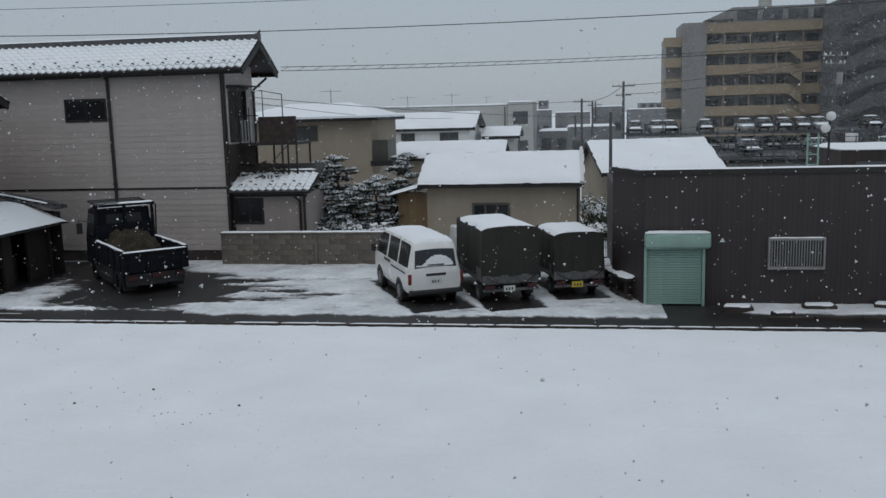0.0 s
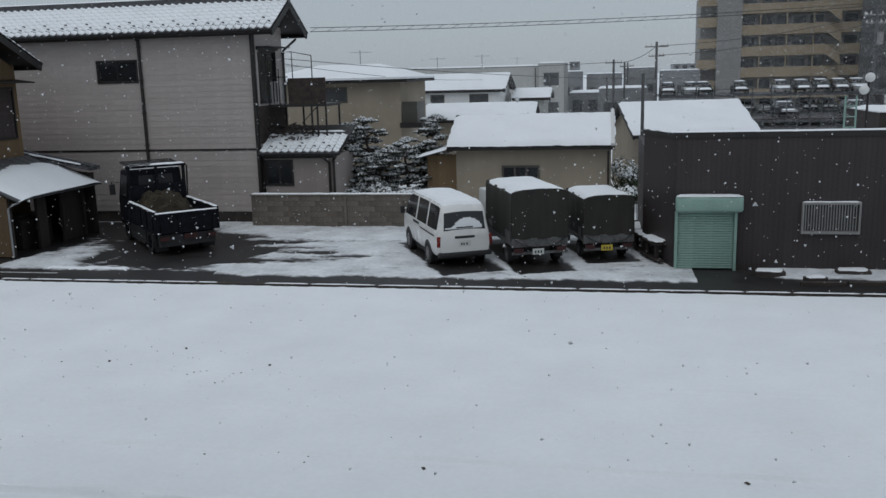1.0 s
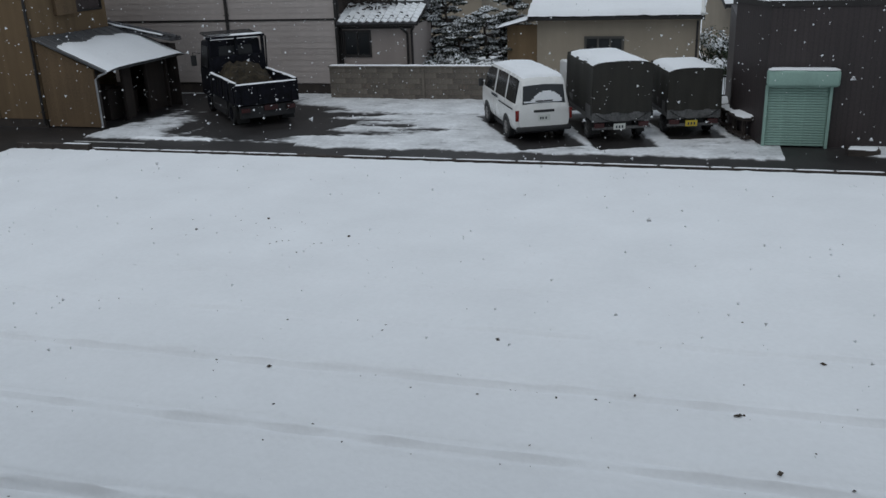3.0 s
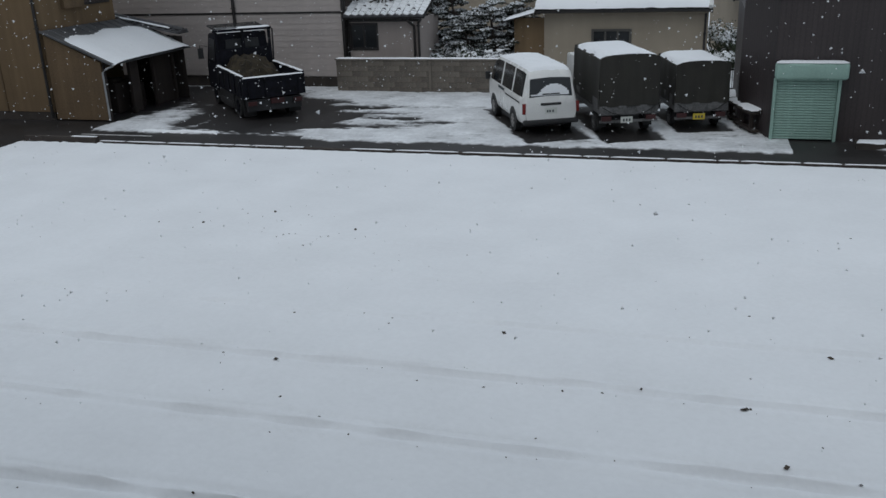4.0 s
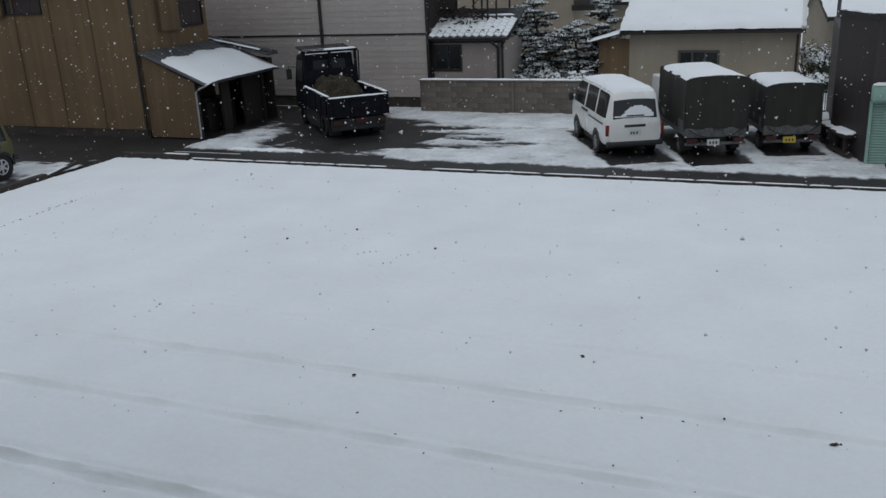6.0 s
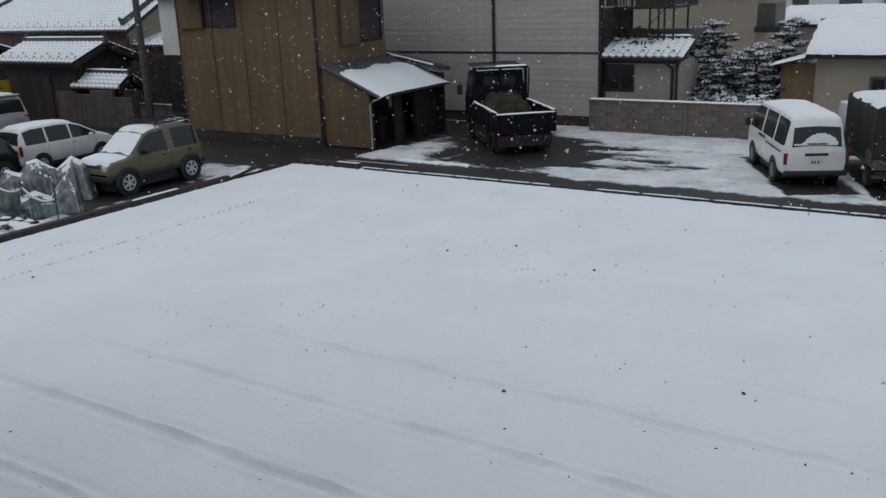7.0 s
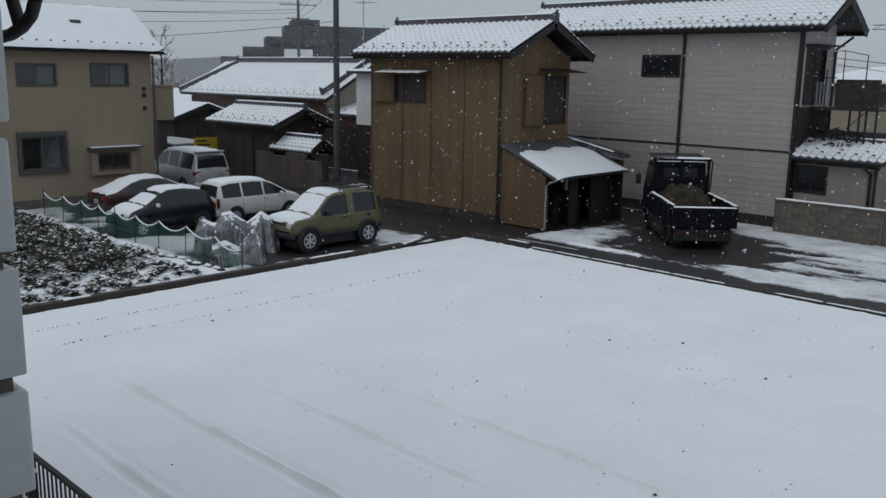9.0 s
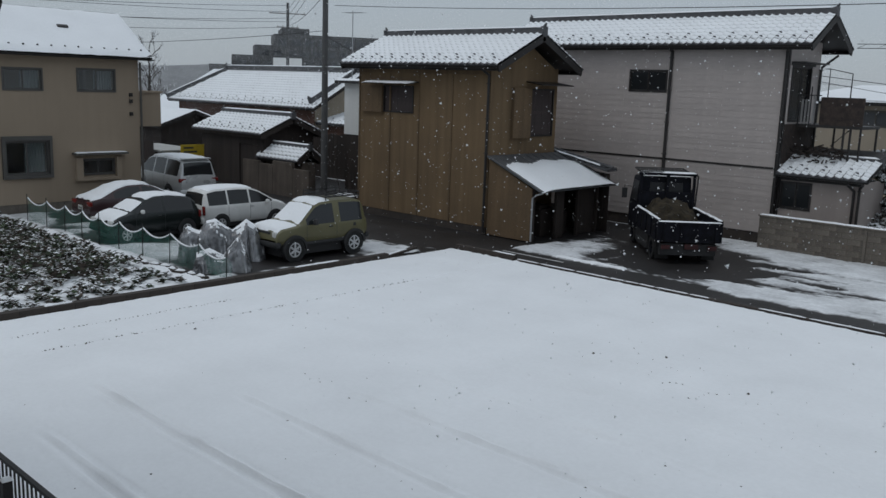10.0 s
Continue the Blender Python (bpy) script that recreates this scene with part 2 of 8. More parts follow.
def tube(bm, pts, r, seg=6):
    """One bent round bar along the points."""
    ps, rings = [Vector(p) for p in pts], []
    for i, p in enumerate(ps):
        d = ps[min(i + 1, len(ps) - 1)] - ps[max(i - 1, 0)]
        u = d.cross(Vector((0.31, 0.17, 0.94))).normalized() * r
        w = d.cross(u).normalized() * r
        rings.append([bm.verts.new(p + u * math.cos(2 * math.pi * k / seg) + w * math.sin(2 * math.pi * k / seg)) for k in range(seg)])
    for a, b in zip(rings[:-1], rings[1:]):
        for k in range(seg):
            bm.faces.new((a[k], a[(k + 1) % seg], b[(k + 1) % seg], b[k]))
    bm.faces.new(rings[0][::-1])
    bm.faces.new(rings[-1])


def prism(bm, pts, half, top=None):
    """A side outline of (x, z) points drawn out across y: half is the half width, a number or a function of z."""
    hw = half if callable(half) else (lambda z: half)
    a = [bm.verts.new((x, hw(z), z)) for x, z in pts]
    b = [bm.verts.new((x, -hw(z), z)) for x, z in pts]
    n = len(pts)
    for k in range(n):
        bm.faces.new((a[k], a[(k + 1) % n], b[(k + 1) % n], b[k]))
    bm.faces.new(a[::-1])
    bm.faces.new(b)


def soften(bm, offset, seg=2):
    bmesh.ops.recalc_face_normals(bm, faces=bm.faces)
    es = [e for e in bm.edges if len(e.link_faces) == 2 and e.calc_face_angle(0) > 0.45]
    bmesh.ops.bevel(bm, geom=es, offset=offset, segments=seg, profile=0.5, affect="EDGES", clamp_overlap=True)


def mesh_of(name, bm, mat, smooth=False):
    bmesh.ops.recalc_face_normals(bm, faces=bm.faces)
    me = bpy.data.meshes.new(name)
    bm.to_mesh(me)
    bm.free()
    me.materials.append(mat)
    if smooth:
        me.polygons.foreach_set("use_smooth", [True] * len(me.polygons))
        me.set_sharp_from_angle(angle=radians(38))
    return me


def part(name, bm, mat, parent, label="", smooth=False, m=None):
    ob = new(name, mesh_of(name, bm, mat, smooth))
    ob.parent = parent
    if m is not None:
        ob.matrix_local = m
    if label:
        ob["label"] = label
    return ob


def piece(name, me, parent, m):
    ob = new(name, me)
    ob.parent = parent
    ob.matrix_local = m
    return ob


def thing(name, label, category, m=None, group="", kind=""):
    ob = new(name)
    ob.empty_display_size = 0.2
    if m is not None:
        ob.matrix_basis = m
    return tagged(ob, label, category, group, kind)


def solid(name, bm, mat, label, category="", group="", kind="", m=None, smooth=False):
    ob = new(name, mesh_of(name, bm, mat, smooth))
    if m is not None:
        ob.matrix_basis = m
    return tagged(ob, label, category, group, kind)


def wall(bm, m, length, z0, z1, thick, holes=()):
    """A wall along local x from 0 to length, its outer face at y = 0, running back to y = thick. holes: (x0, z0, x1, z1)."""
    xs = sorted({0, length, *(h[0] for h in holes), *(h[2] for h in holes)})
    zs = sorted({z0, z1, *(h[1] for h in holes), *(h[3] for h in holes)})
    nx, nz, made = len(xs) - 1, len(zs) - 1, {}

    def full(i, k):
        if not (0 <= i < nx and 0 <= k < nz):
            return False
        return not any(h[0] <= xs[i] and xs[i + 1] <= h[2] and h[1] <= zs[k] and zs[k + 1] <= h[3] for h in holes)

    def at(i, k, back):
        if (i, k, back) not in made:
            made[i, k, back] = bm.verts.new(m @ Vector((xs[i], thick if back else 0, zs[k])))
        return made[i, k, back]

    for i in range(nx):
        for k in range(nz):
            if not full(i, k):
                continue
            ring = ((i, k), (i + 1, k), (i + 1, k + 1), (i, k + 1))
            bm.faces.new([at(*q, False) for q in ring])
            bm.faces.new([at(*q, True) for q in ring[::-1]])
            for (a, b), (di, dk) in zip(zip(ring, ring[1:] + ring[:1]), ((0, -1), (1, 0), (0, 1), (-1, 0))):
                if not full(i + di, k + dk):
                    bm.faces.new((at(*a, False), at(*a, True), at(*b, True), at(*b, False)))


def window(parent, m, w, h, frame_mat=None, sashes=2, curtain=False, name="window", depth=0.09, glass=None):
    """A sliding window whose outer face is at local y = 0, from x = 0 to w and z = 0 to h."""
    frame_mat = frame_mat or ALU
    win = new(name)
    win.parent = parent
    win.matrix_local = m
    bm = bmesh.new()
    t = 0.055
    for a in ((0, 0, w, t), (0, h - t, w, h), (0, t, t, h - t), (w - t, t, w, h - t)):
        box(bm, a[0], -0.03, a[1], a[2], depth, a[3])
    part("window_frame", bm, frame_mat, win)
    step = (w - 2 * t) / sashes
    for k in range(sashes):
        x0, y0 = t + k * step, 0.012 + 0.03 * (k % 2)
        bm = bmesh.new()
        for a in ((x0, t, x0 + step, t + 0.04), (x0, h - t - 0.04, x0 + step, h - t), (x0, t + 0.04, x0 + 0.035, h - t - 0.04), (x0 + step - 0.035, t + 0.04, x0 + step, h - t - 0.04)):
            box(bm, a[0], y0, a[1], a[2], y0 + 0.025, a[3])
        sash = part("sash", bm, frame_mat, win)
        bm = bmesh.new()
        box(bm, x0 + 0.035, y0 + 0.009, t + 0.04, x0 + step - 0.035, y0 + 0.014, h - t - 0.04)
        part("pane", bm, glass or GLASS, sash).visible_shadow = False
    if curtain:
        bm = bmesh.new()
        n, x1 = 24, (w * 0.5 if curtain == "half" else w - 0.08)
        off = w * 0.48 if curtain == "half" else 0.04
        row = [(off + (x1 - 0.04) * k / n, 0.2 + 0.025 * math.sin(k * 1.9)) for k in range(n + 1)]
        lo = [bm.verts.new((x, y, 0.03)) for x, y in row]
        hi = [bm.verts.new((x, y, h)) for x, y in row]
        for k in range(n):
            bm.faces.new((lo[k], lo[k + 1], hi[k + 1], hi[k]))
        part("curtain", bm, CURTAIN, win, "pale curtain drawn behind the glass")
    return win


def lumpy(x, y, scale, seed=0.0):
    return noise.fractal(Vector((x * scale, y * scale, seed)), 1.0, 2.0, 4)


def snow_bed(bm, x0, y0, x1, y1, z, thick, m=None, n=None, amp=0.25, ragged=0.06):
    """A soft pad of lying snow over a rectangle: full inside, rounded and ragged at its rim."""
    m = m or Matrix()
    nx, ny = n or (max(4, int((x1 - x0) / 0.18)), max(4, int((y1 - y0) / 0.18)))
    nx, ny = min(nx, 60), min(ny, 40)
    grid = []
    for j in range(ny + 1):
        line = []
        for i in range(nx + 1):
            u, v = i / nx, j / ny
            x, y = x0 + (x1 - x0) * u, y0 + (y1 - y0) * v
            rim = min(min(u, 1 - u) * (x1 - x0), min(v, 1 - v) * (y1 - y0)) / max(thick * 1.5, 0.03)
            h = thick * min(1, rim) ** 0.5 * (1 + amp * lumpy(x, y, 1.7, z))
            if rim == 0:
                x += ragged * lumpy(y, x, 3.0, 3.1)
                y += ragged * lumpy(x, y, 3.0, 7.7)
                h = -0.004
            line.append(bm.verts.new(m @ Vector((x, y, z + h))))
        grid.append(line)
    for j in range(ny):
        for i in range(nx):
            bm.faces.new((grid[j][i], grid[j][i + 1], grid[j + 1][i + 1], grid[j + 1][i]))


def tiled_roof(parent, m, width, slope, tile_w=0.30, tile_l=0.29, snow=1.0, bare_rows=1, seed=1):
    """Curved clay tiles on a slope: local x along the eave, y up the slope, z out of it; snow pads lie on the tiles."""
    rnd = random.Random(seed)
    nx, ny = max(2, round(width / tile_w)), max(2, round(slope / tile_l))
    tw, tl = width / nx, slope / ny
    wave = ((0.0, 0.035), (0.16, 0.06), (0.34, 0.035), (0.68, -0.01), (1.0, 0.035))
    bm, bs = bmesh.new(), bmesh.new()
    for j in range(ny):
        for i in range(nx):
            x, y = i * tw, j * tl
            lo = [bm.verts.new((x + u * tw, y - 0.03, 0.045 + h)) for u, h in wave]
            hi = [bm.verts.new((x + u * tw, y + tl, 0.012 + h)) for u, h in wave]
            ft = [bm.verts.new((x + u * tw, y - 0.03, 0.0 if j == 0 else 0.005 + h)) for u, h in wave]
            for k in range(4):
                bm.faces.new((lo[k], lo[k + 1], hi[k + 1], hi[k]))
                bm.faces.new((ft[k], ft[k + 1], lo[k + 1], lo[k]))
            if rnd.random() > snow:
                continue
            low = j <= bare_rows
            s0 = (0.16 + 0.07 * rnd.random()) if low else 0.03 + 0.07 * rnd.random()
            u0, u1 = (0.02 + 0.05 * rnd.random(), 0.93 + 0.06 * rnd.random()) if low else (0.0, 1.0 - 0.03 * rnd.random())
            rows = []
            for v, t in ((s0, 0.004), (s0 + 0.12, 0.045), (0.55, 0.06), (1.02, 0.05)):
                line = []
                for u, h in wave:
                    uu = u0 + (u1 - u0) * u
                    edge = -0.9 if u in (0.0, 1.0) else 1.0
                    line.append(bs.verts.new((x + uu * tw, y + (v + 0.03 * rnd.random()) * tl, 0.045 - 0.033 * v + h * 0.8 + t * (0.7 + 0.3 * edge))))
                rows.append(line)
            for a, b in zip(rows[:-1], rows[1:]):
                for k in range(4):
                    bs.faces.new((a[k], a[k + 1], b[k + 1], b[k]))
    for row, every in ((1, 2), (2, 3)) if ny > 4 else ():
        for i in range(row, nx, every):
            x, y = (i + 0.15) * tw, (row + 0.42) * tl
            vs = [bm.verts.new(p) for p in ((x, y, 0.05), (x + 0.12, y, 0.05), (x + 0.12, y + 0.03, 0.05), (x, y + 0.03, 0.05), (x + 0.02, y, 0.16), (x + 0.10, y, 0.16), (x + 0.10, y + 0.03, 0.15), (x + 0.02, y + 0.03, 0.15))]
            for f in ((0, 1, 5, 4), (1, 2, 6, 5), (2, 3, 7, 6), (3, 0, 4, 7), (4, 5, 6, 7)):
                bm.faces.new([vs[k] for k in f])
    roof = part("roof_slope", bm, TILE, parent, "grey clay roof tiles under snow", smooth=True, m=m)
    roof["kind"] = "stuff"
    sn = part("roof_snow", bs, SNOW, parent, "snow lying on the tiles", smooth=True, m=m)
    sn["kind"] = "stuff"
    return roof


def ridge(parent, p0, p1, r=0.12, snow=True, ornament=True):
    """A ridge of stacked courses with a round capping, end ornaments and snow along it."""
    p0, p1 = Vector(p0), Vector(p1)
    d = (p1 - p0)
    L = d.length
    m = Matrix.Translation(p0) @ d.to_track_quat("X", "Z").to_matrix().to_4x4()
    bm = bmesh.new()
    box(bm, 0, -r, 0, L, r, r * 0.9)
    box(bm, 0, -r * 0.8, r * 0.9, L, r * 0.8, r * 1.5)
    n = max(2, round(L / 0.3))
    for k in range(n):
        a, b = L * k / n, L * (k + 1) / n
        rod(bm, (a + 0.01, 0, r * 1.6), (b, 0, r * 1.6), r * 0.62, r * 0.72, 10)
    if ornament:
        for x, s in ((0, -1), (L, 1)):
            box(bm, x - 0.05, -r * 1.1, -0.05, x + 0.05, r * 1.1, r * 2.3)
            rod(bm, (x, 0, r * 2.2), (x + s * 0.08, 0, r * 3.2), r * 0.5, r * 0.25, 6)
    rg = part("roof_ridge", bm, TILE, parent, "dark ridge tiles", m=m)
    if snow:
        bm = bmesh.new()
        snow_bed(bm, 0.06, -r * 0.75, L - 0.06, r * 0.75, r * 2.1, 0.05, ragged=0.03, n=(min(60, max(6, int(L / 0.2))), 4))
        part("ridge_snow", bm, SNOW, rg, smooth=True)


def icicle_row(parent, x0, x1, y, z, seed=3):
    rnd = random.Random(seed)
    bm = bmesh.new()
    x = x0
    while x < x1:
        rod(bm, (x, y, z), (x, y, z - rnd.uniform(0.03, 0.1)), 0.012, 0.003, 5)
        x += rnd.uniform(0.2, 0.6)
    part("drips", bm, SNOW, parent)


# ---- ground ----
def sheet(name, x0, y0, x1, y1, z, mat, label, n=1):
    bm = bmesh.new()
    box(bm, x0, y0, z - 0.25, x1, y1, z)
    return solid(name, bm, mat, label, kind="structure")


bm = bmesh.new()
box(bm, -1500, -1500, -0.6, 1500, 1500, -0.27)
solid("ground", bm, SNOW, "snow-covered open ground reaching the horizon", kind="structure")
sheet("road", -60, 20.3, 16, 30.2, 0.0, ASPHALT, "wet dark asphalt lane and parking yard")
sheet("pavement", -60, 11.6, -18.6, 20.3, 0.0, ASPHALT, "wet asphalt of the neighbouring car park")
sheet("ground_garden", -33.0, -3, -18.7, 11.6, -0.03, SOIL, "dark damp soil of the vegetable garden")
sheet("ground_yard", -60, 30.2, 60, 60, -0.01, SNOW, "snow-covered yards behind the houses")


def height_sheet(name, x0, y0, x1, y1, dx, dy, fn, mat, label, kind="structure", fine_to=None):
    """A sheet of snow as a height field; fn(x, y) gives its height, and below the ground it is melted away."""
    xs = np.linspace(x0, x1, max(2, int((x1 - x0) / dx)))
    if fine_to is not None:
        xs = np.concatenate([np.arange(x0, fine_to, 0.05), np.linspace(fine_to, x1, int((x1 - fine_to) / dx))])
    ys = np.linspace(y0, y1, max(2, int((y1 - y0) / dy)))
    hs = [[fn(float(x), float(y)) for x in xs] for y in ys]
    verts, index, faces = [], {}, []

    def at(i, j):
        if (i, j) not in index:
            index[i, j] = len(verts)
            verts.append((float(xs[i]), float(ys[j]), hs[j][i]))
        return index[i, j]

    for j in range(len(ys) - 1):
        for i in range(len(xs) - 1):
            if max(hs[j][i], hs[j][i + 1], hs[j + 1][i], hs[j + 1][i + 1]) > 0:
                faces.append((at(i, j), at(i + 1, j), at(i + 1, j + 1), at(i, j + 1)))
    me = bpy.data.meshes.new(name)
    me.from_pydata(verts, [], faces)
    me.materials.append(mat)
    me.polygons.foreach_set("use_smooth", [True] * len(me.polygons))
    return tagged(new(name, me), label, kind=kind)


def bell(d, w):
    return math.exp(-(d / w) ** 2)


RUTS = ((4.7, 0.075, -12.3), (6.14, 0.10, -13.9), (7.70, 0.07, -12.0), (9.20, 0.062, -11.0), (10.72, 0.028, -11.0), (12.2, 0.018, -10.0), (13.7, 0.010, -10.0))


def lot_height(x, y):
    h = 0.10 + 0.012 * lumpy(x, y, 0.35, 1.0) + 0.006 * lumpy(x, y, 2.2, 5.0)
    for yc, d, xs in RUTS:
        w = yc + 0.05 * lumpy(x, 0.0, 0.5, yc)
        if abs(y - w) < 0.6 and x > xs:
            k = 1.2 * d * min(1.0, (x - xs) / 0.8) * max(0.15, 0.75 + 0.9 * lumpy(x, 3.0, 1.3, yc))
            h += 0.6 * k * bell(y - w - 0.10, 0.06) - 0.8 * k * bell(y - w, 0.05) + 0.25 * k * bell(y - w + 0.10, 0.06) - 0.7 * k * bell(y - w - 0.20, 0.05)
    for xc, d in ((-16.0, 0.05), (-17.2, 0.03)):
        w = xc + 0.06 * lumpy(y, 0.0, 0.4, xc)
        if abs(x - w) < 0.5:
            k = d * max(0.1, 0.6 + 1.1 * lumpy(y, 1.0, 1.6, xc))
            h += 0.5 * k * bell(x - w - 0.12, 0.07) - k * bell(x - w, 0.05)
    edge = min(x + 18.66, 20.36 - y)
    if edge < 0.12:
        h = h * max(0.0, edge / 0.12) ** 0.5 - 0.004 + 0.02 * lumpy(x, y, 4.0, 2.0) * (edge / 0.12)
    return max(h, 0.001)


height_sheet("snow_lot", -18.66, 0.6, 16, 20.36, 0.16, 0.055, lot_height, SNOW, "untouched white snow on the open lot, with faint ruts", fine_to=-15.4)

BARE = ((-13.1, 24.5, 2.0, 2.1, 0.18), (-12.0, 24.0, 1.3, 1.5, 0.11), (-14.3, 26.6, 2.0, 1.5, 0.15), (-16.2, 28.2, 2.4, 1.2, 0.12), (-15.1, 23.8, 0.5, 0.9, 0.05), (-18.2, 25.6, 1.0, 2.4, 0.12),
        (-10.4, 26.4, 1.2, 0.4, 0.085), (-8.5, 24.8, 1.0, 0.34, 0.08), (-7.3, 24.3, 0.9, 0.22, 0.08), (-10.9, 25.0, 1.0, 0.6, 0.06), (-9.6, 23.6, 2.0, 0.6, 0.045), (-9.4, 25.6, 1.2, 0.3, 0.05), (-11.9, 27.2, 1.0, 0.5, 0.05))
# parking bays kept bare by the vehicles, stretched to imitate their shadows: centre, heading, half length, half width
SHADE_BAYS = ((-4.46, 24.6, 116, 2.6, 0.98), (-2.28, 24.85, 111, 2.6, 0.9), (-0.16, 25.5, 106, 1.8, 0.84))


def yard_height(x, y):
    h = 0.052 + 0.026 * lumpy(x * 0.8, y * 1.9, 0.7, 9.0) + 0.022 * lumpy(x, y * 2.2, 2.4, 4.0) + 0.012 * lumpy(x, y * 1.5, 7.0, 8.0)
    for cx, cy, rx, ry, deep in BARE:
        h -= deep * math.exp(-(((x - cx) / rx) ** 2 + ((y - cy) / ry) ** 2) * 1.3) * (1 + 0.5 * lumpy(x, y, 1.6, 3.0))
    for cx, cy, a, hl, hw in SHADE_BAYS:
        c, d = math.cos(radians(a)), math.sin(radians(a))
        u, v = (x - cx) * c + (y - cy) * d, -(x - cx) * d + (y - cy) * c
        inside = min(hl - abs(u), hw - abs(v)) + 0.10 * lumpy(x, y, 2.0, 5.0)
        h = min(h, 0.05 - 0.35 * inside) if inside > 0 else h
    front = 21.85 + 0.2 * lumpy(x, 0, 0.7, 2.0) + 0.1 * lumpy(x, 0, 3.0, 6.0) + (0.3 if x < -10.6 else 0.0)
    h += min(0.0, (y - front) * 0.3)
    h = min(h, 0.06 + 0.02 * lumpy(x, y, 1.2, 6.0))
    if x > 1.75 and y > 22.2:
        h = min(h, 0.03)
    return max(-0.02, h)


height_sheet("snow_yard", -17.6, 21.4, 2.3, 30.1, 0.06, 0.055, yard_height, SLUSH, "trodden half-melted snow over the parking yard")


def verge_height(x, y):
    h = 0.06 + 0.06 * lumpy(x, y, 1.1, 3.0) + min(0.0, (y - 22.35 - 0.15 * lumpy(x, 0, 1.0, 1.0)) * 0.5)
    if x < 4.4:
        h -= (4.4 - x) * 0.12
    return max(-0.02, min(h, 0.07))


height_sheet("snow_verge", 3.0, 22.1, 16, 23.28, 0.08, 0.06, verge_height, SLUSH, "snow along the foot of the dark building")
CARS_BARE = ((-16.7, 24.0, 0.7, 1.6), (-14.6, 25.6, 0.9, 1.1), (-21.0, 16.3, 1.2, 2.3), (-26.4, 13.6, 1.2, 2.2), (-27.8, 18.3, 1.3, 2.5), (-31.5, 15.5, 1.4, 2.6), (-24, 17.5, 2.4, 2.2), (-23.5, 21, 7, 1.6), (-33, 20, 4, 3), (-21.5, 13.9, 1.2, 0.9))


def park_height(x, y):
    h = 0.06 + 0.08 * lumpy(x, y, 0.5, 2.5) + 0.04 * lumpy(x, y, 2.0, 1.5)
    for cx, cy, rx, ry in CARS_BARE:
        h -= 0.2 * math.exp(-(((x - cx) / rx) ** 2 + ((y - cy) / ry) ** 2) * 1.3)
    return max(-0.02, min(h, 0.05))


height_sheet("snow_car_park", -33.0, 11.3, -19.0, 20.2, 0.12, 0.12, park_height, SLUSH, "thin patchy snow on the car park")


def garden_height(x, y):
    h = 0.0 + 0.10 * lumpy(x, y, 1.3, 2.5) + 0.06 * lumpy(x, y, 4.0, 1.5)
    if y > 10.6 or (x > -21.2):
        h += 0.06
    return max(-0.05, min(h, 0.08))


height_sheet("snow_garden", -33.0, 0.5, -18.9, 11.9, 0.11, 0.11, garden_height, SNOW, "broken snow cover between the vegetable rows")

# low kerbs round the lot
def kerb_run(name, p0, p1, width, height, label, snow=0.6, seed=2):
    p0, p1 = Vector(p0), Vector(p1)
    L = (p1 - p0).length
    k = thing(name, label, "kerb", Matrix.Translation(p0) @ (p1 - p0).to_track_quat("X", "Z").to_matrix().to_4x4(), group="kerbs round the lot")
    n = max(1, round(L / 0.6))
    bm = bmesh.new()
    box(bm, 0.0015, -width / 2, -0.1, L / n - 0.0015, width / 2, height)
    soften(bm, 0.006, 1)
    me = mesh_of("kerbstone", bm, KERB)
    for i in range(n):
        piece("kerbstone", me, k, Matrix.Translation((i * L / n, 0, 0)))
    rnd, bm, x = random.Random(seed), bmesh.new(), 0.0
    while x < L - 0.3:
        d = rnd.uniform(0.4, 1.8)
        if rnd.random() < snow:
            snow_bed(bm, x, -width * 0.2, min(L, x + d), width * 0.42, height, 0.016, n=(8, 4), ragged=0.02)
        x += d
    if len(bm.verts):
        part("kerb_snow", bm, SNOW, k, "thin snow on the kerb", smooth=True)
    return k


kerb_run("low_kerb", (-18.78, 1.0, 0), (-18.78, 17.6, 0), 0.2, 0.20, "low brown concrete kerb between lot and garden", 0.12, 4)
kerb_run("low_kerb", (-18.85, 17.7, 0), (-19.4, 19.4, 0), 0.16, 0.12, "short skewed kerb at the corner of the lot", 0.9, 5)
kerb_run("low_kerb", (-18.6, 20.52, 0), (-16.2, 20.52, 0), 0.18, 0.2, "taller dark kerb at the lot's corner", 0.3, 6)
kerb_run("low_kerb", (-16.15, 20.53, 0), (16.0, 20.53, 0), 0.13, 0.09, "long low kerb between lot and lane", 0.85, 7)


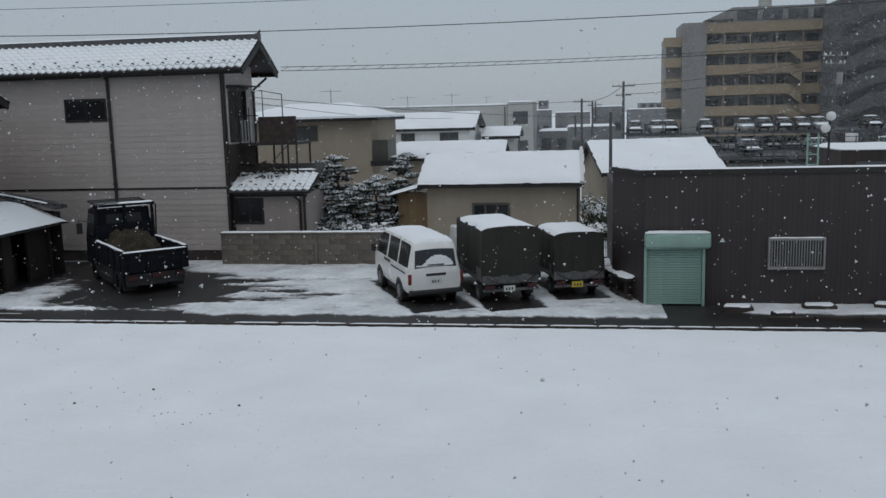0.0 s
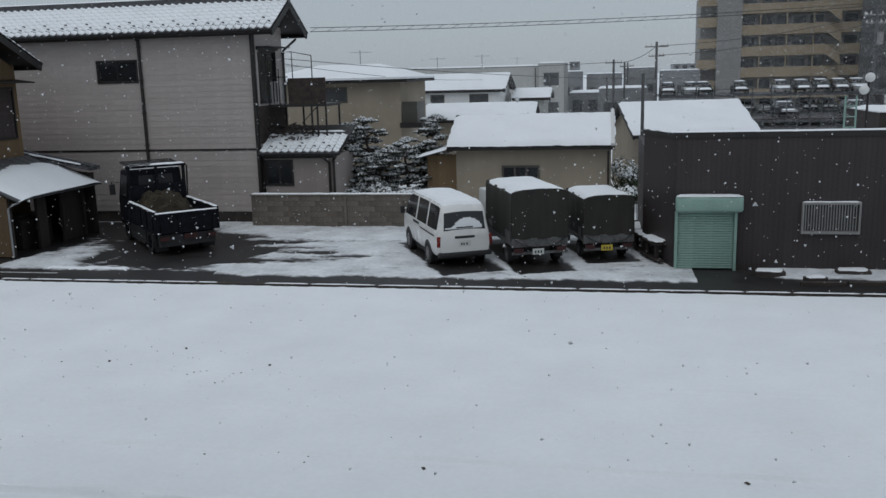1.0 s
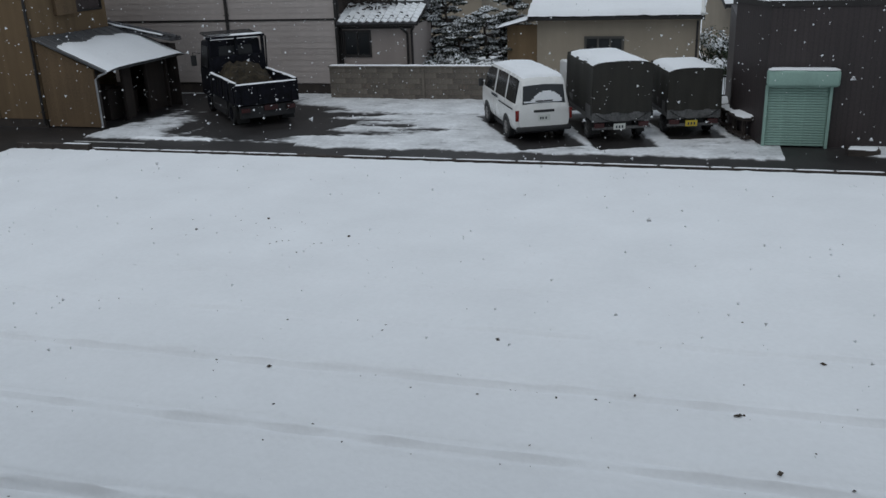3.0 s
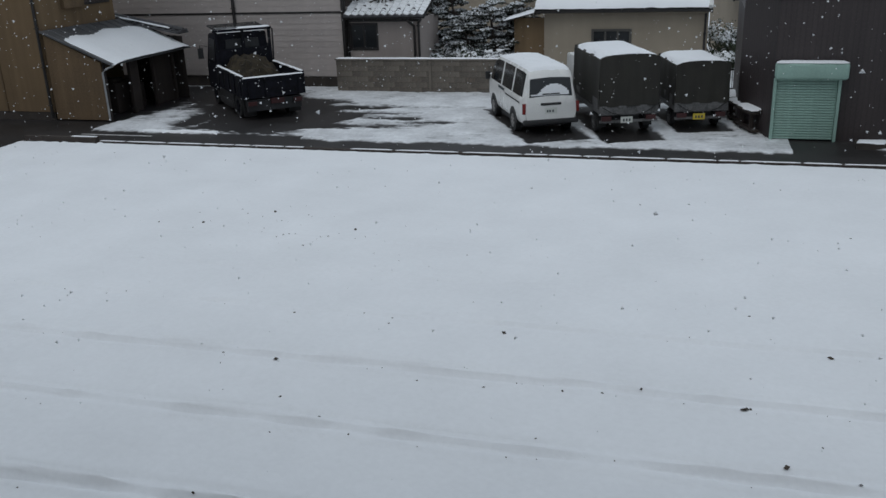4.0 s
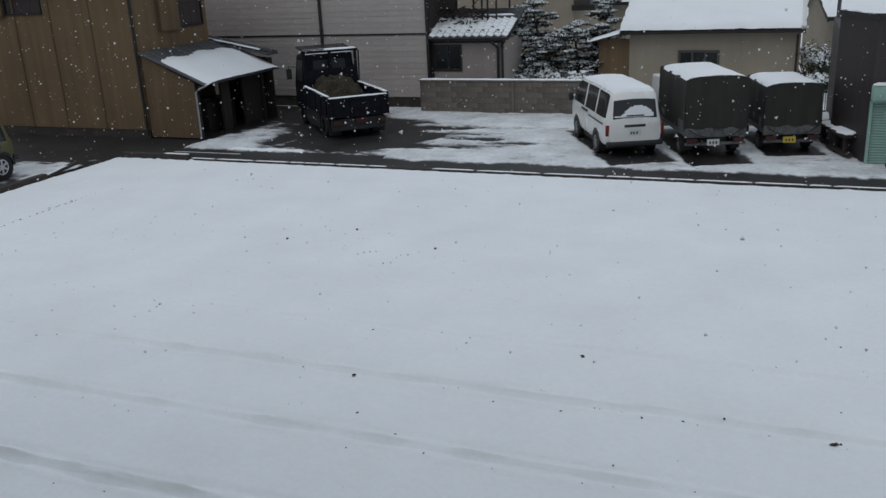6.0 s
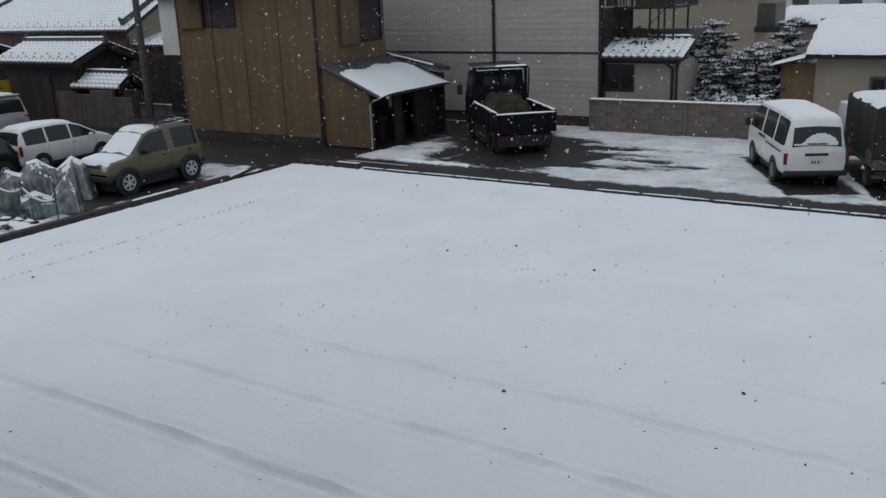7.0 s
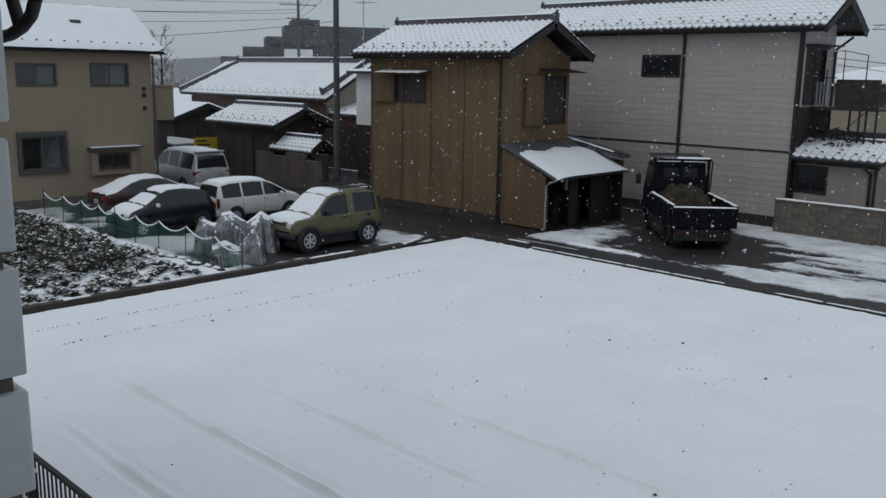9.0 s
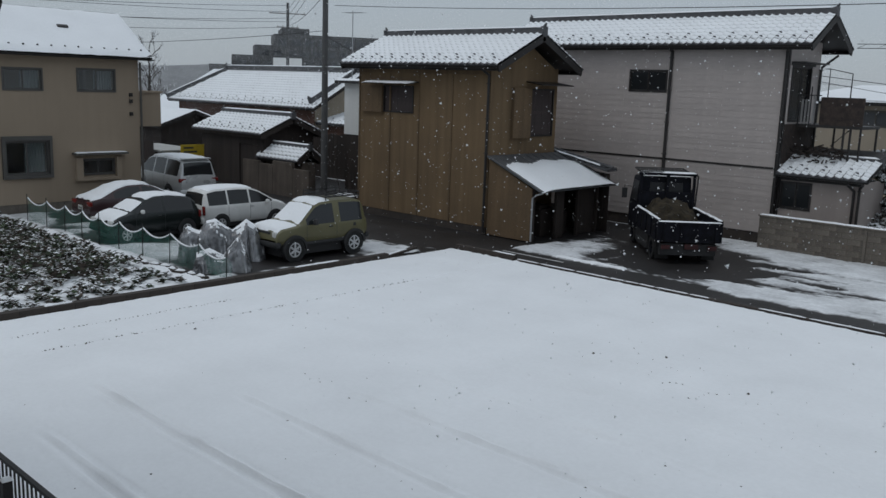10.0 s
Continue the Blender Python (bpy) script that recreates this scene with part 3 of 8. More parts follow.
# ---- buildings ----
def gable_roof(parent, x0, x1, y0, y1, eave, top, snow_tile=True, seed=1, tile_w=0.30, board=DARKTRIM, snow=1.0, ridge_r=0.12):
    """Two slopes with the ridge along x, eaves at y0 and y1; boards under the slopes and barge boards at the ends."""
    yr = (y0 + y1) / 2
    run, rise = (y1 - y0) / 2, top - eave
    s = math.hypot(run, rise)
    a = math.degrees(math.atan2(rise, run))
    bm = bmesh.new()
    for side in (1, -1):
        m = pose(x0 if side > 0 else x1, y0 if side > 0 else y1, eave, 0, 0, 0 if side > 0 else 180) @ pose(0, 0, 0, a)
        box(bm, 0, 0, -0.09, x1 - x0, s, 0.0, m)
        for x in (0.0, x1 - x0 - 0.06):
            box(bm, x, -0.02, -0.22, x + 0.06, s, -0.09, m)
        box(bm, 0.06, 0.02, -0.2, x1 - x0 - 0.06, 0.06, -0.09, m)
    part("roof_deck", bm, board, parent)
    for side in (1, -1):
        m = pose(x0 if side > 0 else x1, y0 if side > 0 else y1, eave, 0, 0, 0 if side > 0 else 180) @ pose(0, 0, 0, a)
        if snow_tile:
            tiled_roof(parent, m, x1 - x0, s, seed=seed + side, tile_w=tile_w, tile_l=tile_w * 0.95, snow=snow)
        else:
            bm = bmesh.new()
            snow_bed(bm, -0.02, -0.03, x1 - x0 + 0.02, s, 0.002, 0.09, n=(30, 14), ragged=0.05, amp=0.2)
            part("roof_snow", bm, SNOW, parent, "even snow on the metal roof", smooth=True, m=m)
    if snow_tile:
        ridge(parent, (x0 + 0.03, yr, top - 0.02), (x1 - 0.03, yr, top - 0.02), ridge_r)


def gable_end(bm, x, y0, y1, z0, z1, top, thick, m=None):
    """The triangle of wall under a gable, in the plane of constant x."""
    yr = (y0 + y1) / 2
    pts = ((y0, z0), (y1, z0), (y1, z1), (yr, top), (y0, z1))
    a = [bm.verts.new((x, y, z)) for y, z in pts]
    b = [bm.verts.new((x - thick, y, z)) for y, z in pts]
    for k in range(5):
        bm.faces.new((a[k], a[(k + 1) % 5], b[(k + 1) % 5], b[k]))
    bm.faces.new(a)
    bm.faces.new(b[::-1])


def downpipe(parent, x, y, z0, z1, r=0.045, mat=None, elbow=None):
    bm = bmesh.new()
    rod(bm, (x, y, z0), (x, y, z1), r)
    if elbow:
        rod(bm, (x, y, z1), elbow, r)
    z = z0 + 0.4
    while z < z1:
        box(bm, x - r - 0.012, y - r - 0.012, z, x + r + 0.012, y + r + 0.03, z + 0.03)
        z += 1.2
    part("downpipe", bm, mat or DARKTRIM, parent, smooth=True)


def gutter(parent, x0, x1, y, z, mat=None):
    bm = bmesh.new()
    n = 8
    for k in range(n):
        a0, a1 = math.pi + math.pi * k / n, math.pi + math.pi * (k + 1) / n
        vs = [bm.verts.new((x, y + 0.06 * math.cos(a), z + 0.06 * math.sin(a))) for x in (x0, x1) for a in (a0, a1)]
        bm.faces.new((vs[0], vs[1], vs[3], vs[2]))
        vs = [bm.verts.new((x, y + 0.054 * math.cos(a), z + 0.054 * math.sin(a))) for x in (x0, x1) for a in (a0, a1)]
        bm.faces.new((vs[0], vs[2], vs[3], vs[1]))
    part("gutter", bm, mat or DARKTRIM, parent)


# the pale house with horizontal siding
WX0, WX1, WY0, WY1 = -24.2, -12.45, 30.3, 33.15
O = Vector((WX1, WY0, 0))
house = thing("white_house", "two-storey house with pale horizontal siding, snowy tiled roof", "house", Matrix.Translation((WX0, WY0, 0)))
W, D = WX1 - WX0, WY1 - WY0
win = (-18.68 - WX0, 5.22, -17.02 - WX0, 6.07)
bm = bmesh.new()
wall(bm, Matrix(), W, 0.4, 6.95, 0.14, [win])
part("wall", bm, SIDING, house)
bm = bmesh.new()
wall(bm, pose(W, D, 0, 0, 0, 180), W, 0.4, 6.95, 0.14)
part("wall", bm, SIDING, house)
bm = bmesh.new()
gable_end(bm, 0.14, 0.14, D - 0.14, 0.4, 6.93, 7.8, 0.14)
part("wall", bm, SIDING, house)
bm = bmesh.new()
sw = (0.35, 4.35, 2.1, 6.3)
wall(bm, pose(W, 0.14, 0, 0, 0, 90), D - 0.28, 0.4, 6.93, 0.14, [(sw[0] - 0.14, sw[1], sw[2] - 0.14, sw[3])])
vs = [bm.verts.new(p) for p in ((W, 0.14, 6.93), (W, D - 0.14, 6.93), (W, D / 2, 7.8), (W - 0.14, 0.14, 6.93), (W - 0.14, D - 0.14, 6.93), (W - 0.14, D / 2, 7.8))]
for f in ((0, 1, 2), (3, 5, 4), (0, 2, 5, 3), (1, 4, 5, 2)):
    bm.faces.new([vs[k] for k in f])
part("wall", bm, SIDING, house)
bm = bmesh.new()
box(bm, 0.03, 0.03, -0.1, W - 0.03, D - 0.03, 0.4)
part("foundation", bm, KERB, house, "dark concrete foundation")
bm = bmesh.new()
box(bm, -0.02, -0.035, 2.69, W + 0.02, 0, 2.76)
box(bm, W - 0.12, -0.03, 0.4, W + 0.03, 0.09, 6.95)
box(bm, 0, -0.03, 6.85, W, 0, 6.95)
part("trim", bm, DARKTRIM, house, "dark band and corner trim")
window(house, Matrix.Translation((win[0], 0, win[1])), win[2] - win[0], win[3] - win[1], DARKTRIM, sashes=2, glass=DARKGLASS)
window(house, pose(W, sw[0], sw[1], 0, 0, 90), sw[2] - sw[0], sw[3] - sw[1], DARKTRIM, sashes=2, glass=DARKGLASS)
downpipe(house, -16.88 - WX0, -0.07, 0.1, 6.75, 0.06, elbow=(-16.88 - WX0, -0.42, 6.9))
downpipe(house, W - 0.02, -0.09, 0.5, 6.75, 0.05, elbow=(W + 0.1, -0.42, 6.9))
downpipe(house, W + 0.09, D - 0.1, 3.4, 6.3, 0.045, elbow=(W + 0.5, D + 0.3, 6.75))
gable_roof(house, -0.6, W + 0.93, -0.5, D + 0.5, 6.95, 8.06, seed=11, tile_w=0.29)
gutter(house, -0.6, W + 0.9, -0.56, 6.93)
bm = bmesh.new()
box(bm, W + 0.01, 0.2, 6.38, W + 0.55, 2.3, 6.42)
box(bm, W + 0.01, 0.2, 6.3, W + 0.06, 2.3, 6.38)
part("awning", bm, DARKTRIM, house, "thin dark awning over the gable window")

# dark sheet added to stand for the shade on the gable wall
bm = bmesh.new()
box(bm, W + 0.014, 0.12, 2.9, W + 0.03, D - 0.06, 4.28)
part("gable_shade_sheet", bm, RUST_AND_SHADE, house, "stained dark sheet on the gable wall below its window")

# planks of the siding, one by one
bm = bmesh.new()
prof = ((0, -0.013, 0.0), (0, -0.004, 0.208), (0, 0.0, 0.208), (0, 0.0, 0.0))
a = [bm.verts.new(p) for p in prof]
b = [bm.verts.new((1, p[1], p[2])) for p in prof]
for k in range(4):
    bm.faces.new((a[k], a[(k + 1) % 4], b[(k + 1) % 4], b[k]))
bm.faces.new(a)
bm.faces.new(b[::-1])
plank_mesh = mesh_of("siding_plank", bm, SIDING)
z = 0.42
while z < 6.64:
    pipe_x = -16.88 - WX0
    spans = [(0.0, pipe_x - 3.6), (pipe_x - 3.6, pipe_x), (pipe_x, pipe_x + 2.1), (pipe_x + 2.1, W - 0.12)]
    if int(z / 0.212) % 2:
        spans = [(0.0, pipe_x - 2.0), (pipe_x - 2.0, pipe_x), (pipe_x, W - 0.12)]
    for s0, s1 in spans:
        cuts = [(s0, s1)]
        if z + 0.2 > win[1] and z < win[3]:
            cuts = [c for c in ((s0, min(s1, win[0] - 0.02)), (max(s0, win[2] + 0.02), s1)) if c[1] - c[0] > 0.05]
        for c0, c1 in cuts:
            piece("siding_plank", plank_mesh, house, Matrix.Translation((c0 + 0.003, -0.002, z)) @ Matrix.Diagonal((c1 - c0 - 0.006, 1, 1, 1)))
    z += 0.2115
z = 0.42
while z < 7.0:
    ins = 0.0
    for s0, s1 in ((0.1, sw[0] - 0.04), (sw[2] + 0.04, D - 0.02)) if sw[1] - 0.2 < z < sw[3] else ((0.1, D - 0.02),):
        piece("siding_plank", plank_mesh, house, pose(W + 0.002, s0, z, 0, 0, 90) @ Matrix.Diagonal((s1 - s0, 1, 1, 1)))
    z += 0.2115

# balcony of steel on the gable side
balcony = thing("steel_balcony", "old brown steel balcony standing on posts beside the house", "balcony", Matrix.Translation((-11.6, 31.6, 0)))
bm = bmesh.new()
box(bm, -0.75, -0.4, 4.2, 1.5, 1.4, 4.3)
part("deck", bm, DARKTRIM, balcony)
bm = bmesh.new()
box(bm, 0.05, -0.42, 4.3, 1.5, -0.38, 5.25)
part("balcony_panel", bm, RUST_AND_SHADE, balcony, "rusty sheet panel of the balcony front")
for p in ((0.9, -0.35), (1.12, -0.35), (1.45, -0.35), (1.45, 1.3), (0.0, 1.3)):
    bm = bmesh.new()
    rod(bm, (*p, 0), (*p, 4.2), 0.04)
    part("post", bm, DARKTRIM, balcony)
bm = bmesh.new()
tube(bm, [(0.25, -0.4, 5.25), (0.25, -0.4, 6.2), (1.0, -0.4, 6.05), (1.0, -0.4, 5.25)], 0.022)
tube(bm, [(-0.7, -0.4, 4.3), (-0.7, -0.4, 5.9)], 0.022)
tube(bm, [(-0.3, -0.4, 4.3), (-0.3, -0.4, 5.6)], 0.022)
tube(bm, [(-0.1, -0.4, 4.3), (-0.1, -0.4, 6.2), (0.25, -0.4, 6.2)], 0.022)
tube(bm, [(-0.72, -0.4, 5.3), (0.05, -0.4, 5.3)], 0.02)
tube(bm, [(1.1, -0.3, 4.2), (0.5, -0.3, 3.6), (0.9, -0.3, 3.2)], 0.02)
part("railing", bm, BLACKSTEEL, balcony, "thin dark tube railing and frame")
for x in (-0.6, -0.48, -0.36, -0.2):
    bm = bmesh.new()
    box(bm, x, -0.44, 4.3, x + 0.05, -0.38, 4.3 + (0.85 if x < -0.3 else 1.0))
    part("balcony_slat", bm, GREYSTEEL, balcony)

# the annex with its small tiled roof
annex = thing("house_annex", "single-storey annex with pale siding and a small snowy tiled roof", "annex", Matrix.Translation((-12.4, 30.45, 0)))
bm = bmesh.new()
wall(bm, Matrix(), 2.75, 0, 2.45, 0.12, [(0.05, 1.35, 1.15, 2.32)])
wall(bm, pose(2.75, 0.12, 0, 0, 0, 90), 2.2, 0, 2.45, 0.12)
part("wall", bm, ANNEXWALL, annex)
window(annex, Matrix.Translation((0.05, 0, 1.35)), 1.1, 0.97, DARKTRIM, glass=DARKGLASS)
bm = bmesh.new()
box(bm, -0.06, -0.05, 0.2, 0.04, 0.0, 2.45)
box(bm, 0.0, -0.03, 2.36, 2.75, 0.0, 2.45)
part("trim", bm, DARKTRIM, annex)
am = pose(-0.02, -0.35, 2.56, 22)
bm = bmesh.new()
box(bm, 0, 0, -0.08, 3.05, 2.4, 0, am)
part("roof_deck", bm, DARKTRIM, annex)
tiled_roof(annex, am, 3.05, 1.5, seed=5, tile_w=0.29, tile_l=0.27)
ridge(annex, (1.15, 1.0, 3.05), (3.0, 1.0, 3.05), 0.1)
bm = bmesh.new()
for k in range(110):
    r = random.Random(k)
    p = Vector((r.uniform(0.05, 1.75), r.uniform(0.35, 1.2), r.uniform(2.9, 3.5)))
    rod(bm, p, p + Vector((r.uniform(-0.35, 0.35), r.uniform(-0.2, 0.2), r.uniform(-0.08, 0.15))), 0.03, 0.02, 5)
part("stored_timber", bm, OLDWOOD, annex, "dark jumble of timber on the annex roof")
downpipe(annex, 2.55, -0.07, 0.6, 2.2, 0.045, elbow=(2.4, -0.35, 2.42))
downpipe(annex, 2.72, -0.07, 0.6, 2.3, 0.045, elbow=(2.9, -0.35, 2.45))

# the concrete block wall
bwall = thing("block_wall", "weathered grey concrete block wall with a snowy coping", "wall", Matrix.Translation((-12.5, 29.3, 0)))
bm = bmesh.new()
box(bm, 0.004, 0.004, 0.004, 0.394, 0.12, 0.186)
soften(bm, 0.008, 1)
block_mesh = mesh_of("block", bm, CONCRETE)
bm = bmesh.new()
box(bm, 0.01, 0.012, -0.1, 6.58, 0.112, 1.12)
part("mortar", bm, MORTAR, bwall, "dark recessed mortar joints")
rnd = random.Random(8)
for j in range(6):
    x = -0.2 if j % 2 else 0.0
    while x < 6.5:
        x0, x1 = max(0, x), min(6.6, x + 0.398)
        if x1 - x0 > 0.08 and not (j == 2 and (abs(x - 1.0) < 0.2 or abs(x - 2.6) < 0.2 or abs(x - 4.8) < 0.2)):
            piece("block", block_mesh, bwall, Matrix.Translation((x0, rnd.uniform(-0.004, 0.004), j * 0.19)) @ Matrix.Diagonal(((x1 - x0) / 0.398, 1, 1, 1)))
        elif x1 - x0 > 0.08:
            bm = bmesh.new()
            for bx in (x0 + 0.004, x0 + 0.12, x0 + 0.25, x0 + 0.354):
                box(bm, bx, 0.004, j * 0.19 + 0.03, bx + 0.04, 0.1, j * 0.19 + 0.16)
            box(bm, x0 + 0.004, 0.004, j * 0.19 + 0.004, x0 + 0.394, 0.1, j * 0.19 + 0.03)
            box(bm, x0 + 0.004, 0.004, j * 0.19 + 0.16, x0 + 0.394, 0.1, j * 0.19 + 0.186)
            part("pierced_block", bm, CONCRETE, bwall, "pierced ornamental block")
        x += 0.398
bm = bmesh.new()
box(bm, 3.48, -0.03, 0, 3.56, 0.01, 1.12)
part("pilaster", bm, CONCRETE, bwall)
bm = bmesh.new()
box(bm, -0.03, -0.03, 1.14, 6.63, 0.15, 1.19)
part("coping", bm, CONCRETE, bwall)
bm = bmesh.new()
snow_bed(bm, -0.02, -0.02, 6.62, 0.14, 1.19, 0.045, n=(60, 4), ragged=0.02)
part("coping_snow", bm, SNOW, bwall, smooth=True)

# the mustard house
BX0, BX1, BY0, BY1 = -26.8, -19.9, 23.4, 27.25
bh = thing("mustard_house", "two-storey house of stained mustard plaster with snowy tiles", "house", Matrix.Translation((BX0, BY0, 0)))
W, D = BX1 - BX0, BY1 - BY0
w1 = (1.45, 4.12, 3.1, 5.15)
bm = bmesh.new()
wall(bm, Matrix(), W, 0.28, 5.95, 0.14, [w1])
part("wall", bm, MUSTARD, bh)
bm = bmesh.new()
w2 = (2.15, 3.45, 3.62, 5.2)
wall(bm, pose(W, 0.14, 0, 0, 0, 90), D - 0.28, 0.28, 5.9, 0.14, [(w2[0] - 0.14, w2[1], w2[2] - 0.14, w2[3])])
vs = [bm.verts.new(p) for p in ((W, 0.14, 5.9), (W, D - 0.14, 5.9), (W, D / 2, 6.82), (W - 0.14, 0.14, 5.9), (W - 0.14, D - 0.14, 5.9), (W - 0.14, D / 2, 6.82))]
for f in ((0, 1, 2), (3, 5, 4), (0, 2, 5, 3), (1, 4, 5, 2)):
    bm.faces.new([vs[k] for k in f])
part("wall", bm, MUSTARD, bh)
bm = bmesh.new()
gable_end(bm, 0.14, 0.14, D - 0.14, 0.28, 5.9, 6.82, 0.14)
part("wall", bm, MUSTARD, bh)
bm = bmesh.new()
wall(bm, pose(W, D, 0, 0, 0, 180), W, 0.28, 5.95, 0.14)
part("wall", bm, MUSTARD, bh)
bm = bmesh.new()
box(bm, 0.02, 0.02, -0.3, W - 0.02, D - 0.02, 0.28)
part("foundation", bm, KERB, bh, "dark damp concrete footing")
for x in (0.0, 1.78, 3.35, 5.05, W - 0.07):
    bm = bmesh.new()
    box(bm, x, -0.03, 0.28, x + 0.07, 0.0, 5.61)
    part("wall_batten", bm, MUSTARD_OLD, bh)
bm = bmesh.new()
box(bm, 0, -0.025, 5.62, W, 0, 5.9)
part("frieze_board", bm, MUSTARD_OLD, bh)


def storm_shutter(parent, m, w, h):
    """A closed sliding storm shutter of dull brown boards in a thin dark frame, its face at local y = 0."""
    sh = new("storm_shutter")
    sh.parent = parent
    sh.matrix_local = m
    sh["label"] = "closed storm shutter of dull brown boards"
    bm = bmesh.new()
    for a in ((0, 0, w, 0.06), (0, h - 0.05, w, h), (0, 0.06, 0.05, h - 0.05), (w - 0.05, 0.06, w, h - 0.05)):
        box(bm, a[0], -0.04, a[1], a[2], 0.08, a[3])
    part("shutter_frame", bm, DARKTRIM, sh)
    n = 7
    bm = bmesh.new()
    box(bm, 0.004, 0.02, 0.06, (w - 0.1) / n - 0.004, 0.04, h - 0.05)
    me = mesh_of("shutter_board", bm, SHUTTERWOOD)
    for k in range(n):
        piece("shutter_board", me, sh, Matrix.Translation((0.05 + k * (w - 0.1) / n, 0.004 * (k % 2), 0)))
    bm = bmesh.new()
    box(bm, 0.05, -0.002, h * 0.48, w - 0.05, 0.02, h * 0.53)
    part("shutter_rail", bm, SHUTTERWOOD, sh)


storm_shutter(bh, Matrix.Translation((w1[0], 0, w1[1])), w1[2] - w1[0], w1[3] - w1[1])
storm_shutter(bh, pose(W, w2[0], w2[1], 0, 0, 90), w2[2] - w2[0], w2[3] - w2[1])
bm = bmesh.new()
box(bm, 0.25, -0.14, 4.1, 1.45, 0, 5.12)
part("shutter_box", bm, MUSTARD_OLD, bh, "box for the sliding storm shutters")
bm = bmesh.new()
box(bm, W, 1.15, 3.42, W + 0.14, w2[0], 5.2)
part("shutter_box", bm, MUSTARD_OLD, bh)
bm = bmesh.new()
box(bm, 0, -0.6, 0, 2.6, 0, 0.035, pose(0.8, 0, 5.28, 8))
part("awning", bm, DARKTRIM, bh, "small sheet awning with snow on it")
bm = bmesh.new()
snow_bed(bm, 0.02, -0.6, 2.58, -0.1, 0.036, 0.035, pose(0.8, 0, 5.28, 8), n=(20, 5))
part("awning_snow", bm, SNOW, bh, smooth=True)
bm = bmesh.new()
box(bm, 0, 0, 0, 0.75, 1.9, 0.035, pose(W, 1.95, 5.42, 0, 8))
part("awning", bm, DARKTRIM, bh, "small sheet awning over the gable window")
gable_roof(bh, -0.55, W + 0.75, -0.55, D + 0.5, 5.92, 7.08, seed=21, tile_w=0.28, ridge_r=0.13)
gutter(bh, -0.5, W + 0.7, -0.6, 5.88)
downpipe(bh, W - 0.06, -0.07, 0.1, 5.6, 0.045, elbow=(W - 0.06, -0.55, 5.85))

# the lean-to shed against it
shed = thing("lean_to_shed", "open lean-to shed with a snowy metal roof and mustard end wall", "shed", Matrix.Translation((-19.86, 23.42, 0)))
bm = bmesh.new()
pts = ((0, 0.05), (1.95, 0.05), (1.95, 1.86), (0, 2.72))
a = [bm.verts.new((x, 0, z)) for x, z in pts]
b = [bm.verts.new((x, 0.08, z)) for x, z in pts]
for k in range(4):
    bm.faces.new((a[k], a[(k + 1) % 4], b[(k + 1) % 4], b[k]))
bm.faces.new(a)
bm.faces.new(b[::-1])
part("end_wall", bm, MUSTARD_OLD, shed, "mustard sheet end wall")
slope = math.degrees(math.atan2(0.98, 2.35))
rm = pose(0.0, -0.12, 2.84, 0, slope)
bm = bmesh.new()
box(bm, 0, 0, -0.05, 2.65, 4.6, 0.0, rm)
part("roof_sheet", bm, SLATE, shed, "grey metal roof sheet")
for k in range(12):
    bm = bmesh.new()
    rod(bm, rm @ Vector((0, 0.02 + 0.41 * k, 0.005)), rm @ Vector((2.65, 0.02 + 0.41 * k, 0.005)), 0.018, seg=6)
    part("roof_seam", bm, SLATE, shed)
bm = bmesh.new()
n1, n2 = 30, 40
grid = []
for j in range(n2 + 1):
    row = []
    for i in range(n1 + 1):
        u, v = i / n1, j / n2
        x, y = 2.7 * u, 4.6 * v
        e = min(1.0, max(0.0, (x - 0.55 - 0.2 * lumpy(y, 0, 0.9, 4) + 0.5 * (v - 0.5) ** 2 * 4 * -0.5) * 2.2)) * min(1.0, max(0.0, (v - 0.03) * 9)) * min(1.0, max(0.0, (0.985 - v) * 9))
        row.append(bm.verts.new(rm @ Vector((x, y, -0.012 + 0.10 * e ** 0.6 + 0.008 * lumpy(x, y, 2, 2)))))
    grid.append(row)
for j in range(n2):
    for i in range(n1):
        bm.faces.new((grid[j][i], grid[j][i + 1], grid[j + 1][i + 1], grid[j + 1][i]))
part("roof_snow", bm, SNOW, shed, "rounded sheet of snow sliding off the shed roof", smooth=True)
bm = bmesh.new()
tube(bm, [(2.35, 0.1, 1.75), (2.12, 0.02, 1.66), (2.0, -0.02, 1.55), (2.0, -0.02, 0.05)], 0.032)
part("downpipe", bm, STEEL, shed, "pale downpipe")
for y in (0.06, 1.4, 2.7, 3.9):
    bm = bmesh.new()
    box(bm, 1.88, y, 0, 1.99, y + 0.1, 1.86)
    part("post", bm, OLDWOOD, shed)
bm = bmesh.new()
box(bm, 1.9, 0.06, 1.72, 1.97, 4.0, 1.86)
box(bm, 0.02, 3.95, 0, 1.95, 4.02, 1.9)
part("beam", bm, OLDWOOD, shed)
# dark boards added to stand for the shaded interior of the open front
bm = bmesh.new()
box(bm, 1.84, 1.5, 0.02, 1.88, 2.0, 1.7)
box(bm, 1.84, 2.75, 0.02, 1.88, 3.9, 1.7)
part("board_door", bm, OLDWOOD, shed, "dark board doors under the roof")
